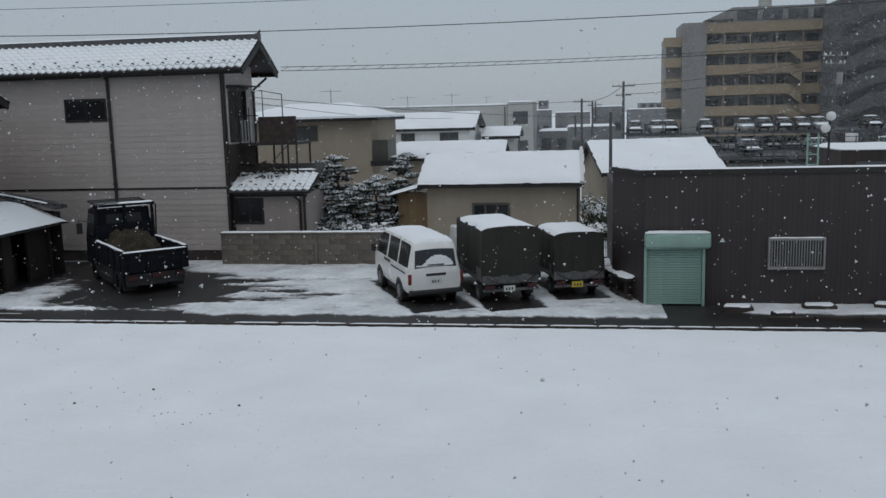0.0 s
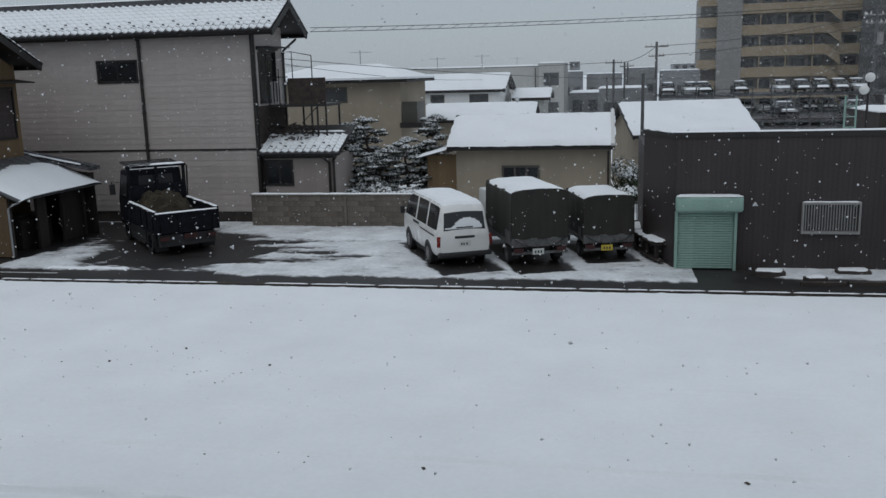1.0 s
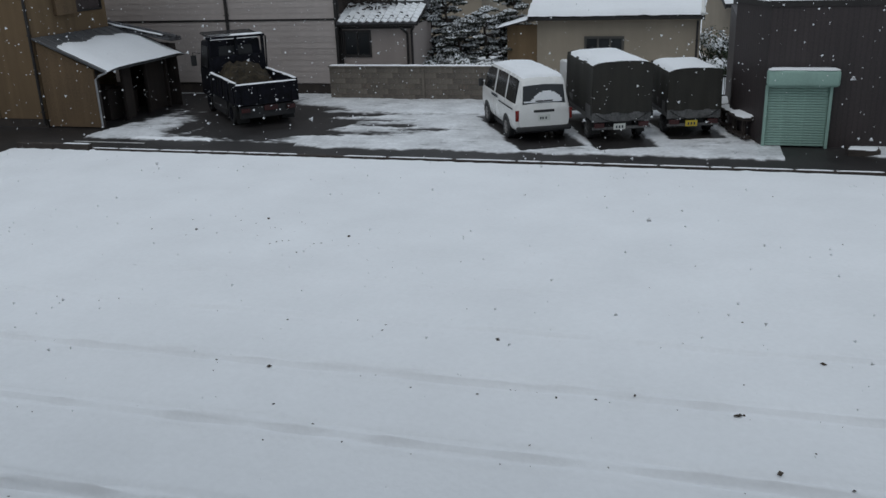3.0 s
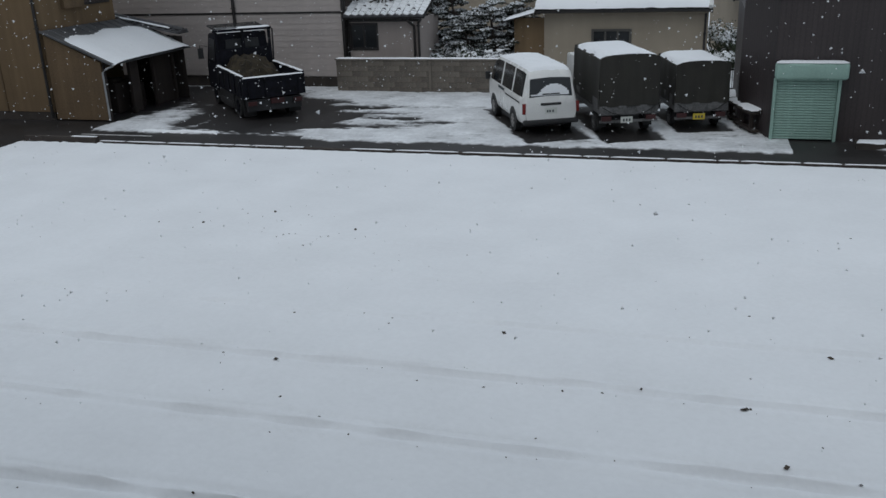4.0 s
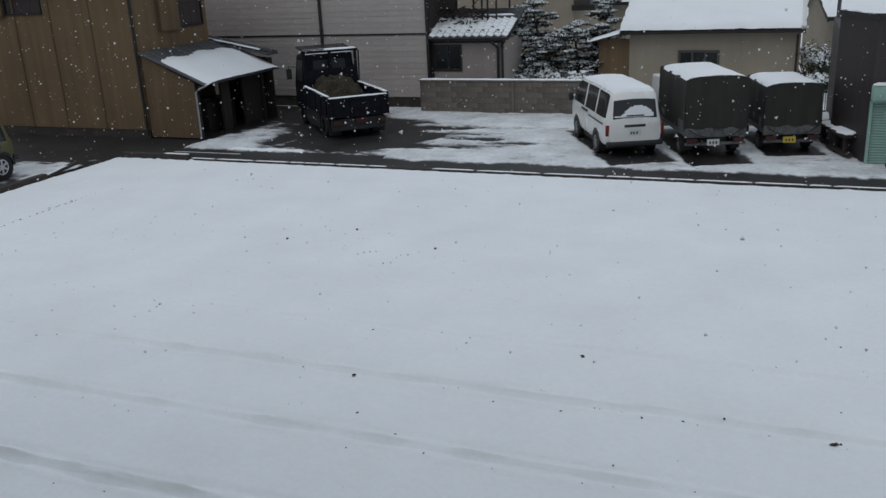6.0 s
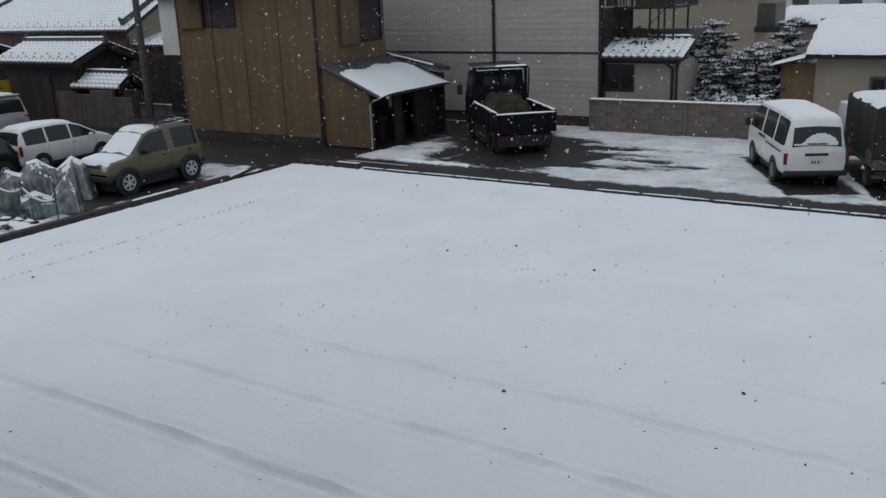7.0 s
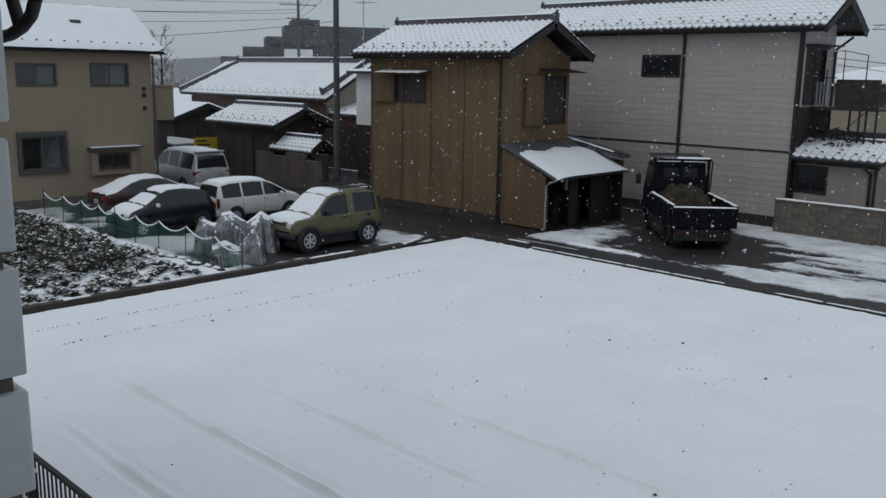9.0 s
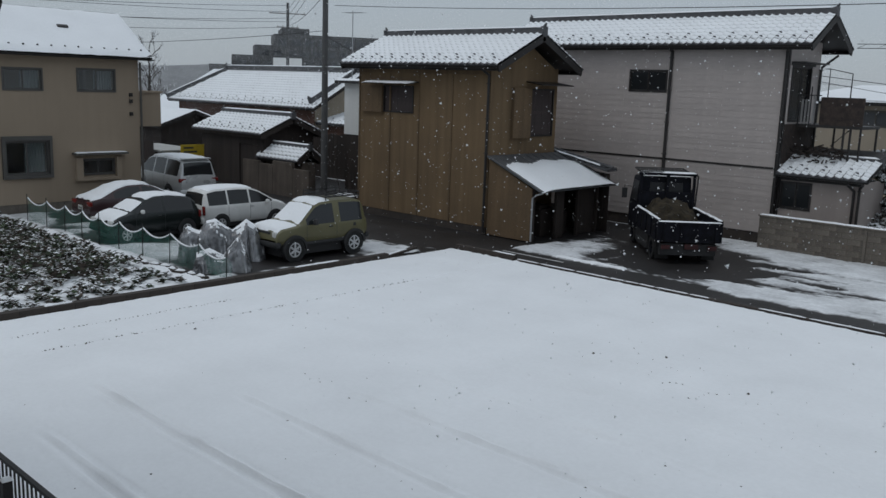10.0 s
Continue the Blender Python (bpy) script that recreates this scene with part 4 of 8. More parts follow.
for k, (x, y, sx, sy, sz) in enumerate(((0.3, 0.4, 0.8, 0.6, 0.7), (0.5, 1.3, 0.9, 0.7, 1.0), (0.4, 2.3, 1.0, 0.6, 0.8))):
    bm = bmesh.new()
    box(bm, 0, 0, 0, sx, sy, sz)
    box(bm, 0.05, 0.05, sz, sx - 0.1, sy - 0.1, sz + 0.12)
    soften(bm, 0.02, 1)
    solid("storage_crate", bm, OLDWOOD, "dark wooden crate stored in the lean-to", "crate", "crates in the lean-to", m=Matrix.Translation((-19.86 + x, 23.42 + y, 0)))

# fence with a tiled coping between the two houses
cf = thing("coped_fence", "dark board fence with a row of tiles on top", "fence", Matrix.Translation((-19.8, 27.75, 0)))
for k in range(9):
    bm = bmesh.new()
    box(bm, k * 0.24, 0, 0, k * 0.24 + 0.225, 0.03, 2.35 - 0.02 * k)
    part("board", bm, OLDWOOD, cf)
bm = bmesh.new()
box(bm, -1.35, -0.35, 0, 2.3, 0.3, 0.05, pose(0, 0, 2.72, 0, 11))
for k in range(-4, 9):
    rod(bm, pose(0, 0, 2.78, 0, 11) @ Vector((0.28 * k, -0.36, -0.01)), pose(0, 0, 2.78, 0, 11) @ Vector((0.28 * k, 0.3, 0.03)), 0.05, seg=6)
rod(bm, pose(0, 0, 2.84, 0, 11) @ Vector((-1.35, 0, 0)), pose(0, 0, 2.84, 0, 11) @ Vector((2.3, 0, 0)), 0.08)
part("coping_tiles", bm, TILE, cf, "dark coping tiles")
bm = bmesh.new()
snow_bed(bm, -0.6, -0.3, 1.9, -0.15, 0.09, 0.03, pose(0, 0, 2.76, 0, 11), n=(20, 4), ragged=0.08)
part("coping_snow", bm, SNOW, cf, smooth=True)

# the dark building with the green shutter
DX0, DY0 = 1.84, 23.3
db = thing("dark_building", "low workshop clad in dark brown sheet with a snowy flat roof", "building", Matrix.Translation((DX0, DY0, 0)))
bm = bmesh.new()
wall(bm, Matrix(), 16, -0.05, 3.52, 0.15, [(0.02, 0, 1.56, 1.72), (3.17, 1.0, 4.52, 1.78)])
SIDE = pose(-0.74, 1.85, 0, 0, 0, -68.2)
SIDE_L = 1.99
wall(bm, SIDE, SIDE_L, -0.05, 3.52, 0.15)
wall(bm, pose(-0.74, 6.0, 0, 0, 0, -90), 4.15, -0.05, 3.1, 0.15)
box(bm, -0.59, 5.85, -0.05, 16, 6.0, 2.9)
part("wall", bm, DARKWALL, db)
bm = bmesh.new()
for k in range(120):
    x = 1.62 + k * 0.125
    if 3.1 < x < 4.56:
        box(bm, x, -0.0015, 0.0, x + 0.085, 0, 0.96)
        box(bm, x, -0.0015, 1.82, x + 0.085, 0, 3.5)
    else:
        box(bm, x, -0.0015, 0.0, x + 0.085, 0, 3.5)
for k in range(12):
    box(bm, 0.03 + k * 0.125, -0.0015, 2.0, 0.115 + k * 0.125, 0, 3.5)
for k in range(15):
    box(bm, 0.02 + k * 0.125, -0.0015, 0, 0.105 + k * 0.125, 0, 3.5, SIDE)
ribs = part("sheet_rib", bm, DARKWALL, db, "shallow ribs of the wall sheet")
ribs["kind"] = "stuff"
bm = bmesh.new()
box(bm, -0.04, -0.04, 3.46, 16, 0.1, 3.6)
box(bm, 0, -0.04, 3.46, SIDE_L, 0.1, 3.6, SIDE)
part("roof_edge", bm, DARKTRIM, db)
bm = bmesh.new()
box(bm, 0.1, 0.16, 2.5, 15.9, 5.8, 2.6)
part("roof", bm, GREYSTEEL, db)
bm = bmesh.new()
snow_bed(bm, -0.05, -0.03, 16, 0.25, 3.6, 0.03, n=(60, 5), ragged=0.03)
snow_bed(bm, 0.15, 0.2, 15.9, 5.8, 2.6, 0.12, n=(50, 40))
snow_bed(bm, 0.0, -0.05, SIDE_L, 0.12, 3.59, 0.05, SIDE, n=(12, 4), ragged=0.03)
part("roof_snow", bm, SNOW, db, "snow on the flat roof and its edge", smooth=True)
sh = new("roller_shutter")
sh.parent = db
sh.matrix_local = Matrix.Translation((0.0, -0.08, 0.0))
sh["label"] = "mint green steel roller shutter, closed"
bm = bmesh.new()
box(bm, 0.0, -0.26, 1.56, 1.68, 0.08, 1.98)
soften(bm, 0.08, 3)
part("shutter_housing", bm, MINT, sh, "rounded mint green shutter housing", smooth=True)
bm = bmesh.new()
snow_bed(bm, 0.02, -0.24, 1.66, 0.06, 1.975, 0.04, n=(16, 6))
part("housing_snow", bm, SNOW, sh, smooth=True)
for x in (0.0, 1.49):
    bm = bmesh.new()
    box(bm, x, -0.05, 0, x + 0.07, 0.08, 1.56)
    part("guide_rail", bm, MINT, sh)
bm = bmesh.new()
box(bm, 0.07, 0.0, 0, 1.49, 0.066, 0.062)
soften(bm, 0.02, 2)
slat_mesh = mesh_of("shutter_slat", bm, MINT, True)
for k in range(23):
    piece("shutter_slat", slat_mesh, sh, Matrix.Translation((0, 0.0, 0.04 + k * 0.066)))
gr = new("window_grille")
gr.parent = db
gr.matrix_local = Matrix.Translation((3.17, 0, 1.0))
gr["label"] = "grey metal window with upright bars"
bm = bmesh.new()
for q in ((-0.03, -0.02, 1.38, 0.05), (-0.03, 0.74, 1.38, 0.8), (-0.03, 0.05, 0.02, 0.74), (1.33, 0.05, 1.38, 0.74)):
    box(bm, q[0], -0.1, q[1], q[2], 0.05, q[3])
part("grille_frame", bm, GREYSTEEL, gr)
for k in range(19):
    bm = bmesh.new()
    box(bm, 0.055 + k * 0.067, -0.085, 0.05, 0.075 + k * 0.067, -0.06, 0.74)
    part("grille_bar", bm, GREYSTEEL, gr)
bm = bmesh.new()
box(bm, 0.02, 0.06, 0.03, 1.33, 0.07, 0.76)
part("pane", bm, DARKGLASS, gr)
bm = bmesh.new()
snow_bed(bm, -0.03, -0.1, 1.38, 0.0, 0.8, 0.025, n=(14, 4), ragged=0.01)
part("grille_snow", bm, SNOW, gr, smooth=True)

# the cream shed behind the parked trucks
cs = thing("cream_storehouse", "low cream mortar storehouse under an even white roof", "storehouse", Matrix.Translation((-5.6, 33.0, 0)))
bm = bmesh.new()
wall(bm, Matrix(), 5.85, -0.1, 2.6, 0.14, [(1.75, 1.2, 3.2, 1.78)])
part("wall", bm, CREAM, cs)
bm = bmesh.new()
gable_end(bm, 5.85, 0.14, 4.0, -0.1, 2.6, 3.4, 0.14)
part("wall", bm, CREAM, cs)
bm = bmesh.new()
gable_end(bm, 0.14, 0.14, 4.0, -0.1, 2.6, 3.4, 0.14)
part("wall", bm, CREAM, cs)
window(cs, Matrix.Translation((1.75, 0, 1.2)), 1.45, 0.58, sashes=3, glass=DARKGLASS)
gable_roof(cs, -0.3, 5.98, -0.35, 4.4, 2.55, 3.62, snow_tile=False)
gutter(cs, -0.3, 5.95, -0.4, 2.47)
bm = bmesh.new()
rod(bm, (5.9, -0.4, 2.55), (5.9, 2.0, 3.72), 0.07)
part("barge_board", bm, PLASTERWHITE, cs, "pale barge board with snow")
downpipe(cs, 5.75, -0.07, 0.0, 2.3, 0.04)
bm = bmesh.new()
wall(bm, pose(-1.15, 0.05, 0, 0, 0, 0), 1.15, -0.1, 2.2, 0.1)
part("side_wall", bm, MUSTARD, cs, "ochre side wall of the lean-to")
bm = bmesh.new()
box(bm, -1.55, -0.35, 0, 0.0, 1.6, 0.05, pose(0, 0, 2.45, 0, -14))
part("side_roof", bm, DARKTRIM, cs)
bm = bmesh.new()
snow_bed(bm, -1.57, -0.37, -0.02, 1.6, 0.052, 0.07, pose(0, 0, 2.45, 0, -14))
part("side_snow", bm, SNOW, cs, smooth=True)


# plainer houses further back
def plain_house(name, label, m, w, d, eave, top, wall_mat, windows=(), over=0.4, tiles=False, hip=0.0, win_mat=None):
    h = thing(name, label, "house", m)
    bm = bmesh.new()
    wall(bm, Matrix(), w, -0.3, eave, 0.15, [q[:4] for q in windows])
    part("wall", bm, wall_mat, h)
    bm = bmesh.new()
    wall(bm, pose(w, d, 0, 0, 0, 180), w, -0.3, eave, 0.15)
    part("wall", bm, wall_mat, h)
    for x in (w, 0.15):
        bm = bmesh.new()
        if hip:
            box(bm, x - 0.15, 0.15, -0.3, x, d - 0.15, eave)
        else:
            gable_end(bm, x, 0.15, d - 0.15, -0.3, eave, top - 0.15, 0.15)
        part("wall", bm, wall_mat, h)
    for q in windows:
        window(h, Matrix.Translation((q[0], 0, q[1])), q[2] - q[0], q[3] - q[1], win_mat or ALU, glass=FARGLASS)
    if not hip:
        gable_roof(h, -over, w + over, -over, d + over, eave - 0.05, top, snow_tile=tiles, seed=len(label))
    else:
        a, b = -over, w + over
        c, e = -over, d + over
        yr = (c + e) / 2
        for nm, mt, lift in (("roof", DARKTRIM, 0.0), ("roof_snow", SNOW, 0.1)):
            bm = bmesh.new()
            v = [bm.verts.new(p) for p in ((a, c, eave + lift), (b, c, eave + lift), (b, e, eave + lift), (a, e, eave + lift), (a + hip, yr, top + lift), (b - hip, yr, top + lift))]
            lo = [bm.verts.new(p) for p in ((a, c, eave - 0.15 + lift), (b, c, eave - 0.15 + lift), (b, e, eave - 0.15 + lift), (a, e, eave - 0.15 + lift))]
            for f in ((v[0], v[1], v[5], v[4]), (v[1], v[2], v[5]), (v[2], v[3], v[4], v[5]), (v[3], v[0], v[4])):
                bm.faces.new(f)
            for k in range(4):
                bm.faces.new((lo[k], lo[(k + 1) % 4], v[(k + 1) % 4], v[k]))
            bm.faces.new(lo[::-1])
            part(nm, bm, mt, h, "smooth white snow on the roof" if nm == "roof_snow" else "")
    return h


plain_house("gabled_house", "small beige house with a smooth white roof", pose(1.45, 37.6, 0, 0, 0, 12), 4.7, 5.2, 2.62, 3.85, CREAM, over=0.35)
fh = plain_house("tan_house", "two-storey dull tan house under a white hipped roof", Matrix.Translation((-16.6, 42, 0)), 6.8, 6.0, 5.1, 5.8, CREAM, [(2.9, 4.0, 4.1, 4.75)], hip=2.2, over=0.45)
bm = bmesh.new()
box(bm, 6.8, -0.4, 2.75, 7.9, 2.0, 3.0)
part("porch_roof", bm, DARKTRIM, fh)
bm = bmesh.new()
box(bm, 6.85, 0.0, 3.0, 7.6, 0.05, 4.0)
box(bm, 7.55, 0.05, 3.0, 7.6, 1.8, 4.0)
part("balcony_rail", bm, ALU, fh)
plain_house("white_walled_house", "white-walled house with a snowy tiled roof", Matrix.Translation((-12.5, 55, 0)), 6.0, 6.0, 4.35, 5.3, PLASTERWHITE, [(1.6, 3.45, 2.5, 4.0), (4.1, 3.45, 5.3, 4.0)])
plain_house("low_house", "low house under a flat white roof", Matrix.Translation((-10.2, 50, 0)), 5.9, 4.2, 2.75, 3.55, CREAM)
plain_house("low_house", "small white-roofed house between larger ones", Matrix.Translation((-5.6, 58, 0)), 1.7, 4.0, 3.7, 4.2, GREYWALL)


# ---- blocks far off ----
def far_block(name, label, x, y, w, d, h, mat, rows=0, cols=0, win_h=1.2, mround=0):
    b = thing(name, label, "building", pose(x, y, 0, 0, 0, mround))
    bm = bmesh.new()
    fh, cw = (h - 0.6) / max(1, rows), w / max(1, cols)
    holes = [(cw * (i + 0.2), 0.3 + fh * (j + 0.35), cw * (i + 0.8), 0.3 + fh * (j + 0.35) + win_h) for j in range(rows) for i in range(cols)]
    wall(bm, Matrix(), w, -0.3, h, 0.2, holes)
    box(bm, 0, 0.2, -0.3, 0.2, d, h)
    box(bm, w - 0.2, 0.2, -0.3, w, d, h)
    box(bm, 0.2, d - 0.2, -0.3, w - 0.2, d, h)
    part("wall", bm, mat, b)
    bm = bmesh.new()
    box(bm, 0.2, 0.2, h - 0.3, w - 0.2, d - 0.2, h - 0.1)
    part("roof", bm, HAZEGREY, b)
    for q in holes:
        bm = bmesh.new()
        box(bm, q[0] + 0.01, 0.08, q[1] + 0.01, q[2] - 0.01, 0.12, q[3] - 0.01)
        part("window", bm, FARGLASS, b)
    bm = bmesh.new()
    snow_bed(bm, -0.05, -0.05, w + 0.05, d + 0.05, h - 0.02, 0.15, n=(20, 8))
    part("roof_snow", bm, SNOW, b, smooth=True)
    return b


far_block("grey_factory", "long pale grey building with snow on its flat roof", -19.5, 85, 13.2, 10, 5.9, GREYWALL, 1, 6)
far_block("grey_tower", "pale grey concrete building with plain walls", -6.2, 84, 2.4, 9, 6.1, GREYWALL, 2, 1)
far_block("grey_block", "hazy grey block in the distance", -3.6, 92, 3.2, 9, 3.1, HAZEGREY, 1, 2)
far_block("distant_tower", "pale tower block fading into the snowfall", -9.4, 240, 2.6, 8, 8.0, HAZEGREY, 4, 2)
far_block("distant_block", "low distant block fading into the snowfall", 19, 260, 6.5, 10, 6.8, HAZEGREY, 3, 3)
far_block("small_house", "small grey house in the distance", -0.5, 75, 4, 6, 3.8, HAZEGREY, 1, 2)

for x, y, w, h, lb in ((-14.0, 118, 5.5, 4.9, "low grey house in the distance"), (-7.2, 125, 4.0, 5.3, "low grey house in the distance"), (-2.6, 128, 5.0, 4.9, "long grey roof in the distance"), (3.0, 132, 4.2, 5.6, "grey house fading into the snowfall"), (7.8, 126, 5.0, 5.1, "grey house fading into the snowfall"), (-24.0, 130, 8.0, 5.2, "long grey roof in the distance")):
    far_block("distant_house", lb, x, y, w, 7, h, HAZEGREY, 1, 3)


# ---- vehicles ----
def wheel(parent, x, y, r, width, rim_mat):
    """A tyre with a rim; y is the outer face's side."""
    s = 1 if y > 0 else -1
    w = new("wheel")
    w.parent = parent
    w.matrix_local = Matrix.Translation((x, y, r))
    bm = bmesh.new()
    seg = 24
    prof = ((r * 0.62, 0.0), (r * 0.93, 0.0), (r, 0.035), (r, width - 0.035), (r * 0.93, width), (r * 0.62, width))
    rings = [[bm.verts.new((q * math.cos(2 * math.pi * k / seg), -s * d, q * math.sin(2 * math.pi * k / seg))) for k in range(seg)] for q, d in prof]
    for a, b in zip(rings, rings[1:] + rings[:1]):
        for k in range(seg):
            bm.faces.new((a[k], a[(k + 1) % seg], b[(k + 1) % seg], b[k]))
    part("tyre", bm, RUBBER, w, smooth=True)
    bm = bmesh.new()
    rim = [[bm.verts.new((q * math.cos(2 * math.pi * k / seg), -s * d, q * math.sin(2 * math.pi * k / seg))) for k in range(seg)] for q, d in ((r * 0.64, 0.001), (r * 0.53, 0.004), (r * 0.53, 0.05), (r * 0.64, 0.05))]
    for a, b in zip(rim, rim[1:] + rim[:1]):
        for k in range(seg):
            bm.faces.new((a[k], a[(k + 1) % seg], b[(k + 1) % seg], b[k]))
    rod(bm, (0, s * 0.002, 0), (0, -s * 0.05, 0), r * 0.15, seg=12)
    for k in range(6):
        box(bm, -r * 0.075, -0.006, r * 0.1, r * 0.075, 0.006, r * 0.56, pose(0, -s * 0.001, 0, 0, k * 60, 0))
    part("rim", bm, rim_mat, w, "alloy wheel" if rim_mat is RIM else "")
    return w


def panel(parent, name, mat, corners, thick=0.012, label=""):
    """A flat pane or plate through the given corners, thickened outwards along its normal."""
    c = [Vector(p) for p in corners]
    nrm = (c[1] - c[0]).cross(c[2] - c[0]).normalized()
    mid = sum(c, Vector()) / len(c)
    if nrm.dot(mid - Vector((mid.x * 0.6, 0, mid.z - 0.25))) < 0:
        nrm.negate()
    bm = bmesh.new()
    a = [bm.verts.new(p - nrm * 0.01) for p in c]
    b = [bm.verts.new(p + nrm * thick) for p in c]
    n = len(c)
    for k in range(n):
        bm.faces.new((a[k], a[(k + 1) % n], b[(k + 1) % n], b[k]))
    bm.faces.new(b)
    bm.faces.new(a[::-1])
    return part(name, bm, mat, parent, label)


def car(name, label, m, spec, group="parked cars"):
    """A car with x ahead, its shell drawn over cross sections. spec: top line as (x, z) points, sill, belt and width,
    side windows and screens as stretches of x, wheels, loose details, stretches of lying snow."""
    c = thing(name, label, spec.get("category", "car"), m, group)
    hw, belt, zlo, tumble = spec["width"] / 2, spec["belt"], spec["sill"], spec["tumble"]
    px, pz = [p[0] for p in spec["line"]], [p[1] for p in spec["line"]]
    top, xa, xb = max(pz), px[0], px[-1]
    mid, reach = (xa + xb) / 2, (xb - xa) / 2

    def line(x):
        return float(np.mean(np.interp([min(xb, max(xa, x + d)) for d in (-0.05, -0.025, 0.0, 0.025, 0.05)], px, pz)))

    def section(x):
        e = max(0.0, abs(x - mid) / reach - 0.72) / 0.28
        w, zt = hw * (1 - 0.13 * e ** 2.4), line(x)
        zb = min(belt, zt - 0.09)
        ht = w - 0.06 - tumble * max(0.0, zt - belt) / (top - belt)
        z6 = max(zb + 0.04, zt - 0.08)
        lo = zlo + 0.1 * e ** 3
        return [(0.9 * w, lo), (0.975 * w, lo + 0.09), (w, lo + 0.45 * (zb - lo)), (0.985 * w, zb - 0.05), (0.965 * w, zb), (0.955 * w, zb + 0.03), (ht + 0.005, z6), (ht - 0.05, zt - 0.022), (0.5 * ht, zt), (0, zt + 0.012)]

    cuts = sorted({*np.linspace(xa, xb, 40).round(3).tolist(), *px, *(q for a in spec["side"] for q in a), *(q for a in spec["screens"].values() for q in a)})
    xs = [cuts[0]]
    for q in cuts[1:]:
        if q - xs[-1] > 0.009:
            xs.append(q)
    rings = []
    for x in xs:
        h = section(x)
        rings.append([Vector((x, -y, z)) for y, z in h] + [Vector((x, y, z)) for y, z in h[-2::-1]])
    n, groups = len(rings[0]), {}
    for i in range(len(xs) - 1):
        x = (xs[i] + xs[i + 1]) / 2
        for k in range(n):
            half = min(k, n - 2 - k)
            key = ("body", 0)
            if half == 5 and line(x) - belt > 0.2:
                for q, (a, b) in enumerate(spec["side"]):
                    if a < x < b:
                        key = ("side_window", (q, k > 9))
            elif half in (7, 8) and k < n - 1:
                for nm, (a, b) in spec["screens"].items():
                    if a < x < b:
                        key = (nm, 0)
            groups.setdefault(key, []).append([rings[i][k], rings[i][(k + 1) % n], rings[i + 1][(k + 1) % n], rings[i + 1][k]])
    groups["body", 0] += [rings[0][::-1], rings[-1]]
    for key, quads in groups.items():
        bm = bmesh.new()
        for q in quads:
            bm.faces.new([bm.verts.new(p) for p in q])
        bmesh.ops.remove_doubles(bm, verts=bm.verts, dist=0.0004)
        part(key[0], bm, spec["paint"] if key[0] == "body" else DARKGLASS, c, smooth=True)
    # dark waist trim and door seams
    for x in spec.get("seams", ()):
        for s in (1, -1):
            bm = bmesh.new()
            h = [p for p in section(x)[1:5]]
            for (y0, z0), (y1, z1) in zip(h[:-1], h[1:]):
                v = [bm.verts.new(p) for p in ((x - 0.006, s * (y0 + 0.002), z0), (x + 0.006, s * (y0 + 0.002), z0), (x + 0.006, s * (y1 + 0.002), z1), (x - 0.006, s * (y1 + 0.002), z1))]
                bm.faces.new(v)
            bmesh.ops.remove_doubles(bm, verts=bm.verts, dist=0.0004)
            part("door_seam", bm, BLACKPLASTIC, c)
    for x0, x1, thick in spec.get("snow", ()):
        bm, nx, ny, grid = bmesh.new(), max(8, int((x1 - x0) / 0.06)), 16, []
        for i in range(nx + 1):
            x, row = x0 + (x1 - x0) * i / nx, []
            h = section(x)
            for j in range(ny + 1):
                v = 2 * j / ny - 1
                y = v * (h[7][0] + 0.01)
                z = float(np.interp(abs(y), [p[0] for p in h[:5:-1]], [p[1] for p in h[:5:-1]]))
                rim = min(i, nx - i, 1.6 * j, 1.6 * (ny - j)) / 2.0
                lift = thick * min(1.0, rim) ** 0.6 * (1 + 0.3 * lumpy(x, y, 3.0, x0)) if rim else -0.006
                row.append(bm.verts.new((x + (0.04 * lumpy(y, x, 4.0, 2.0) if i in (0, nx) else 0.0), y, z + lift)))
            grid.append(row)
        for a, b in zip(grid[:-1], grid[1:]):
            for j in range(ny):
                bm.faces.new((a[j], a[j + 1], b[j + 1], b[j]))
        part("snow_cover", bm, SNOW, c, "snow lying on it", smooth=True)
    r = spec["wheel_r"]
    for x in spec["axles"]:
        for side in (1, -1):
            bm = bmesh.new()
            seg, ro, ri = 14, r + 0.085, r + 0.01
            for k in range(seg):
                a0, a1 = math.pi * k / seg, math.pi * (k + 1) / seg
                vs = []
                for y in (side * (hw - 0.16), side * (hw + spec.get("arch", 0.006))):
                    vs += [bm.verts.new((x + q * math.cos(t), y, r + q * math.sin(t))) for q, t in ((ri, a0), (ro, a0), (ro, a1), (ri, a1))]
                for f in ((0, 1, 2, 3), (4, 5, 6, 7), (0, 1, 5, 4), (1, 2, 6, 5), (2, 3, 7, 6), (3, 0, 4, 7)):
                    bm.faces.new([vs[i] for i in f])
            bmesh.ops.remove_doubles(bm, verts=bm.verts, dist=0.0005)
            part("wheel_arch", bm, BLACKPLASTIC, c)
            bm = bmesh.new()
            rod(bm, (x, side * (hw - 0.2), r), (x, side * (hw + 0.003), r), r + 0.03, seg=20)
            part("wheel_well", bm, BLACKPLASTIC, c)
            wheel(c, x, side * (hw + 0.012), r, 0.19, spec.get("rim", RIM))
    bm = bmesh.new()
    box(bm, min(spec["axles"]) - 0.4, -hw + 0.15, 0.16, max(spec["axles"]) + 0.4, hw - 0.15, zlo + 0.05)
    part("underbody", bm, BLACKPLASTIC, c)
    for nm, mat, x, y, z, sx, sy, sz in spec["details"]:
        for side in ((1, -1) if y else (0,)):
            bm = bmesh.new()
            yy = side * y
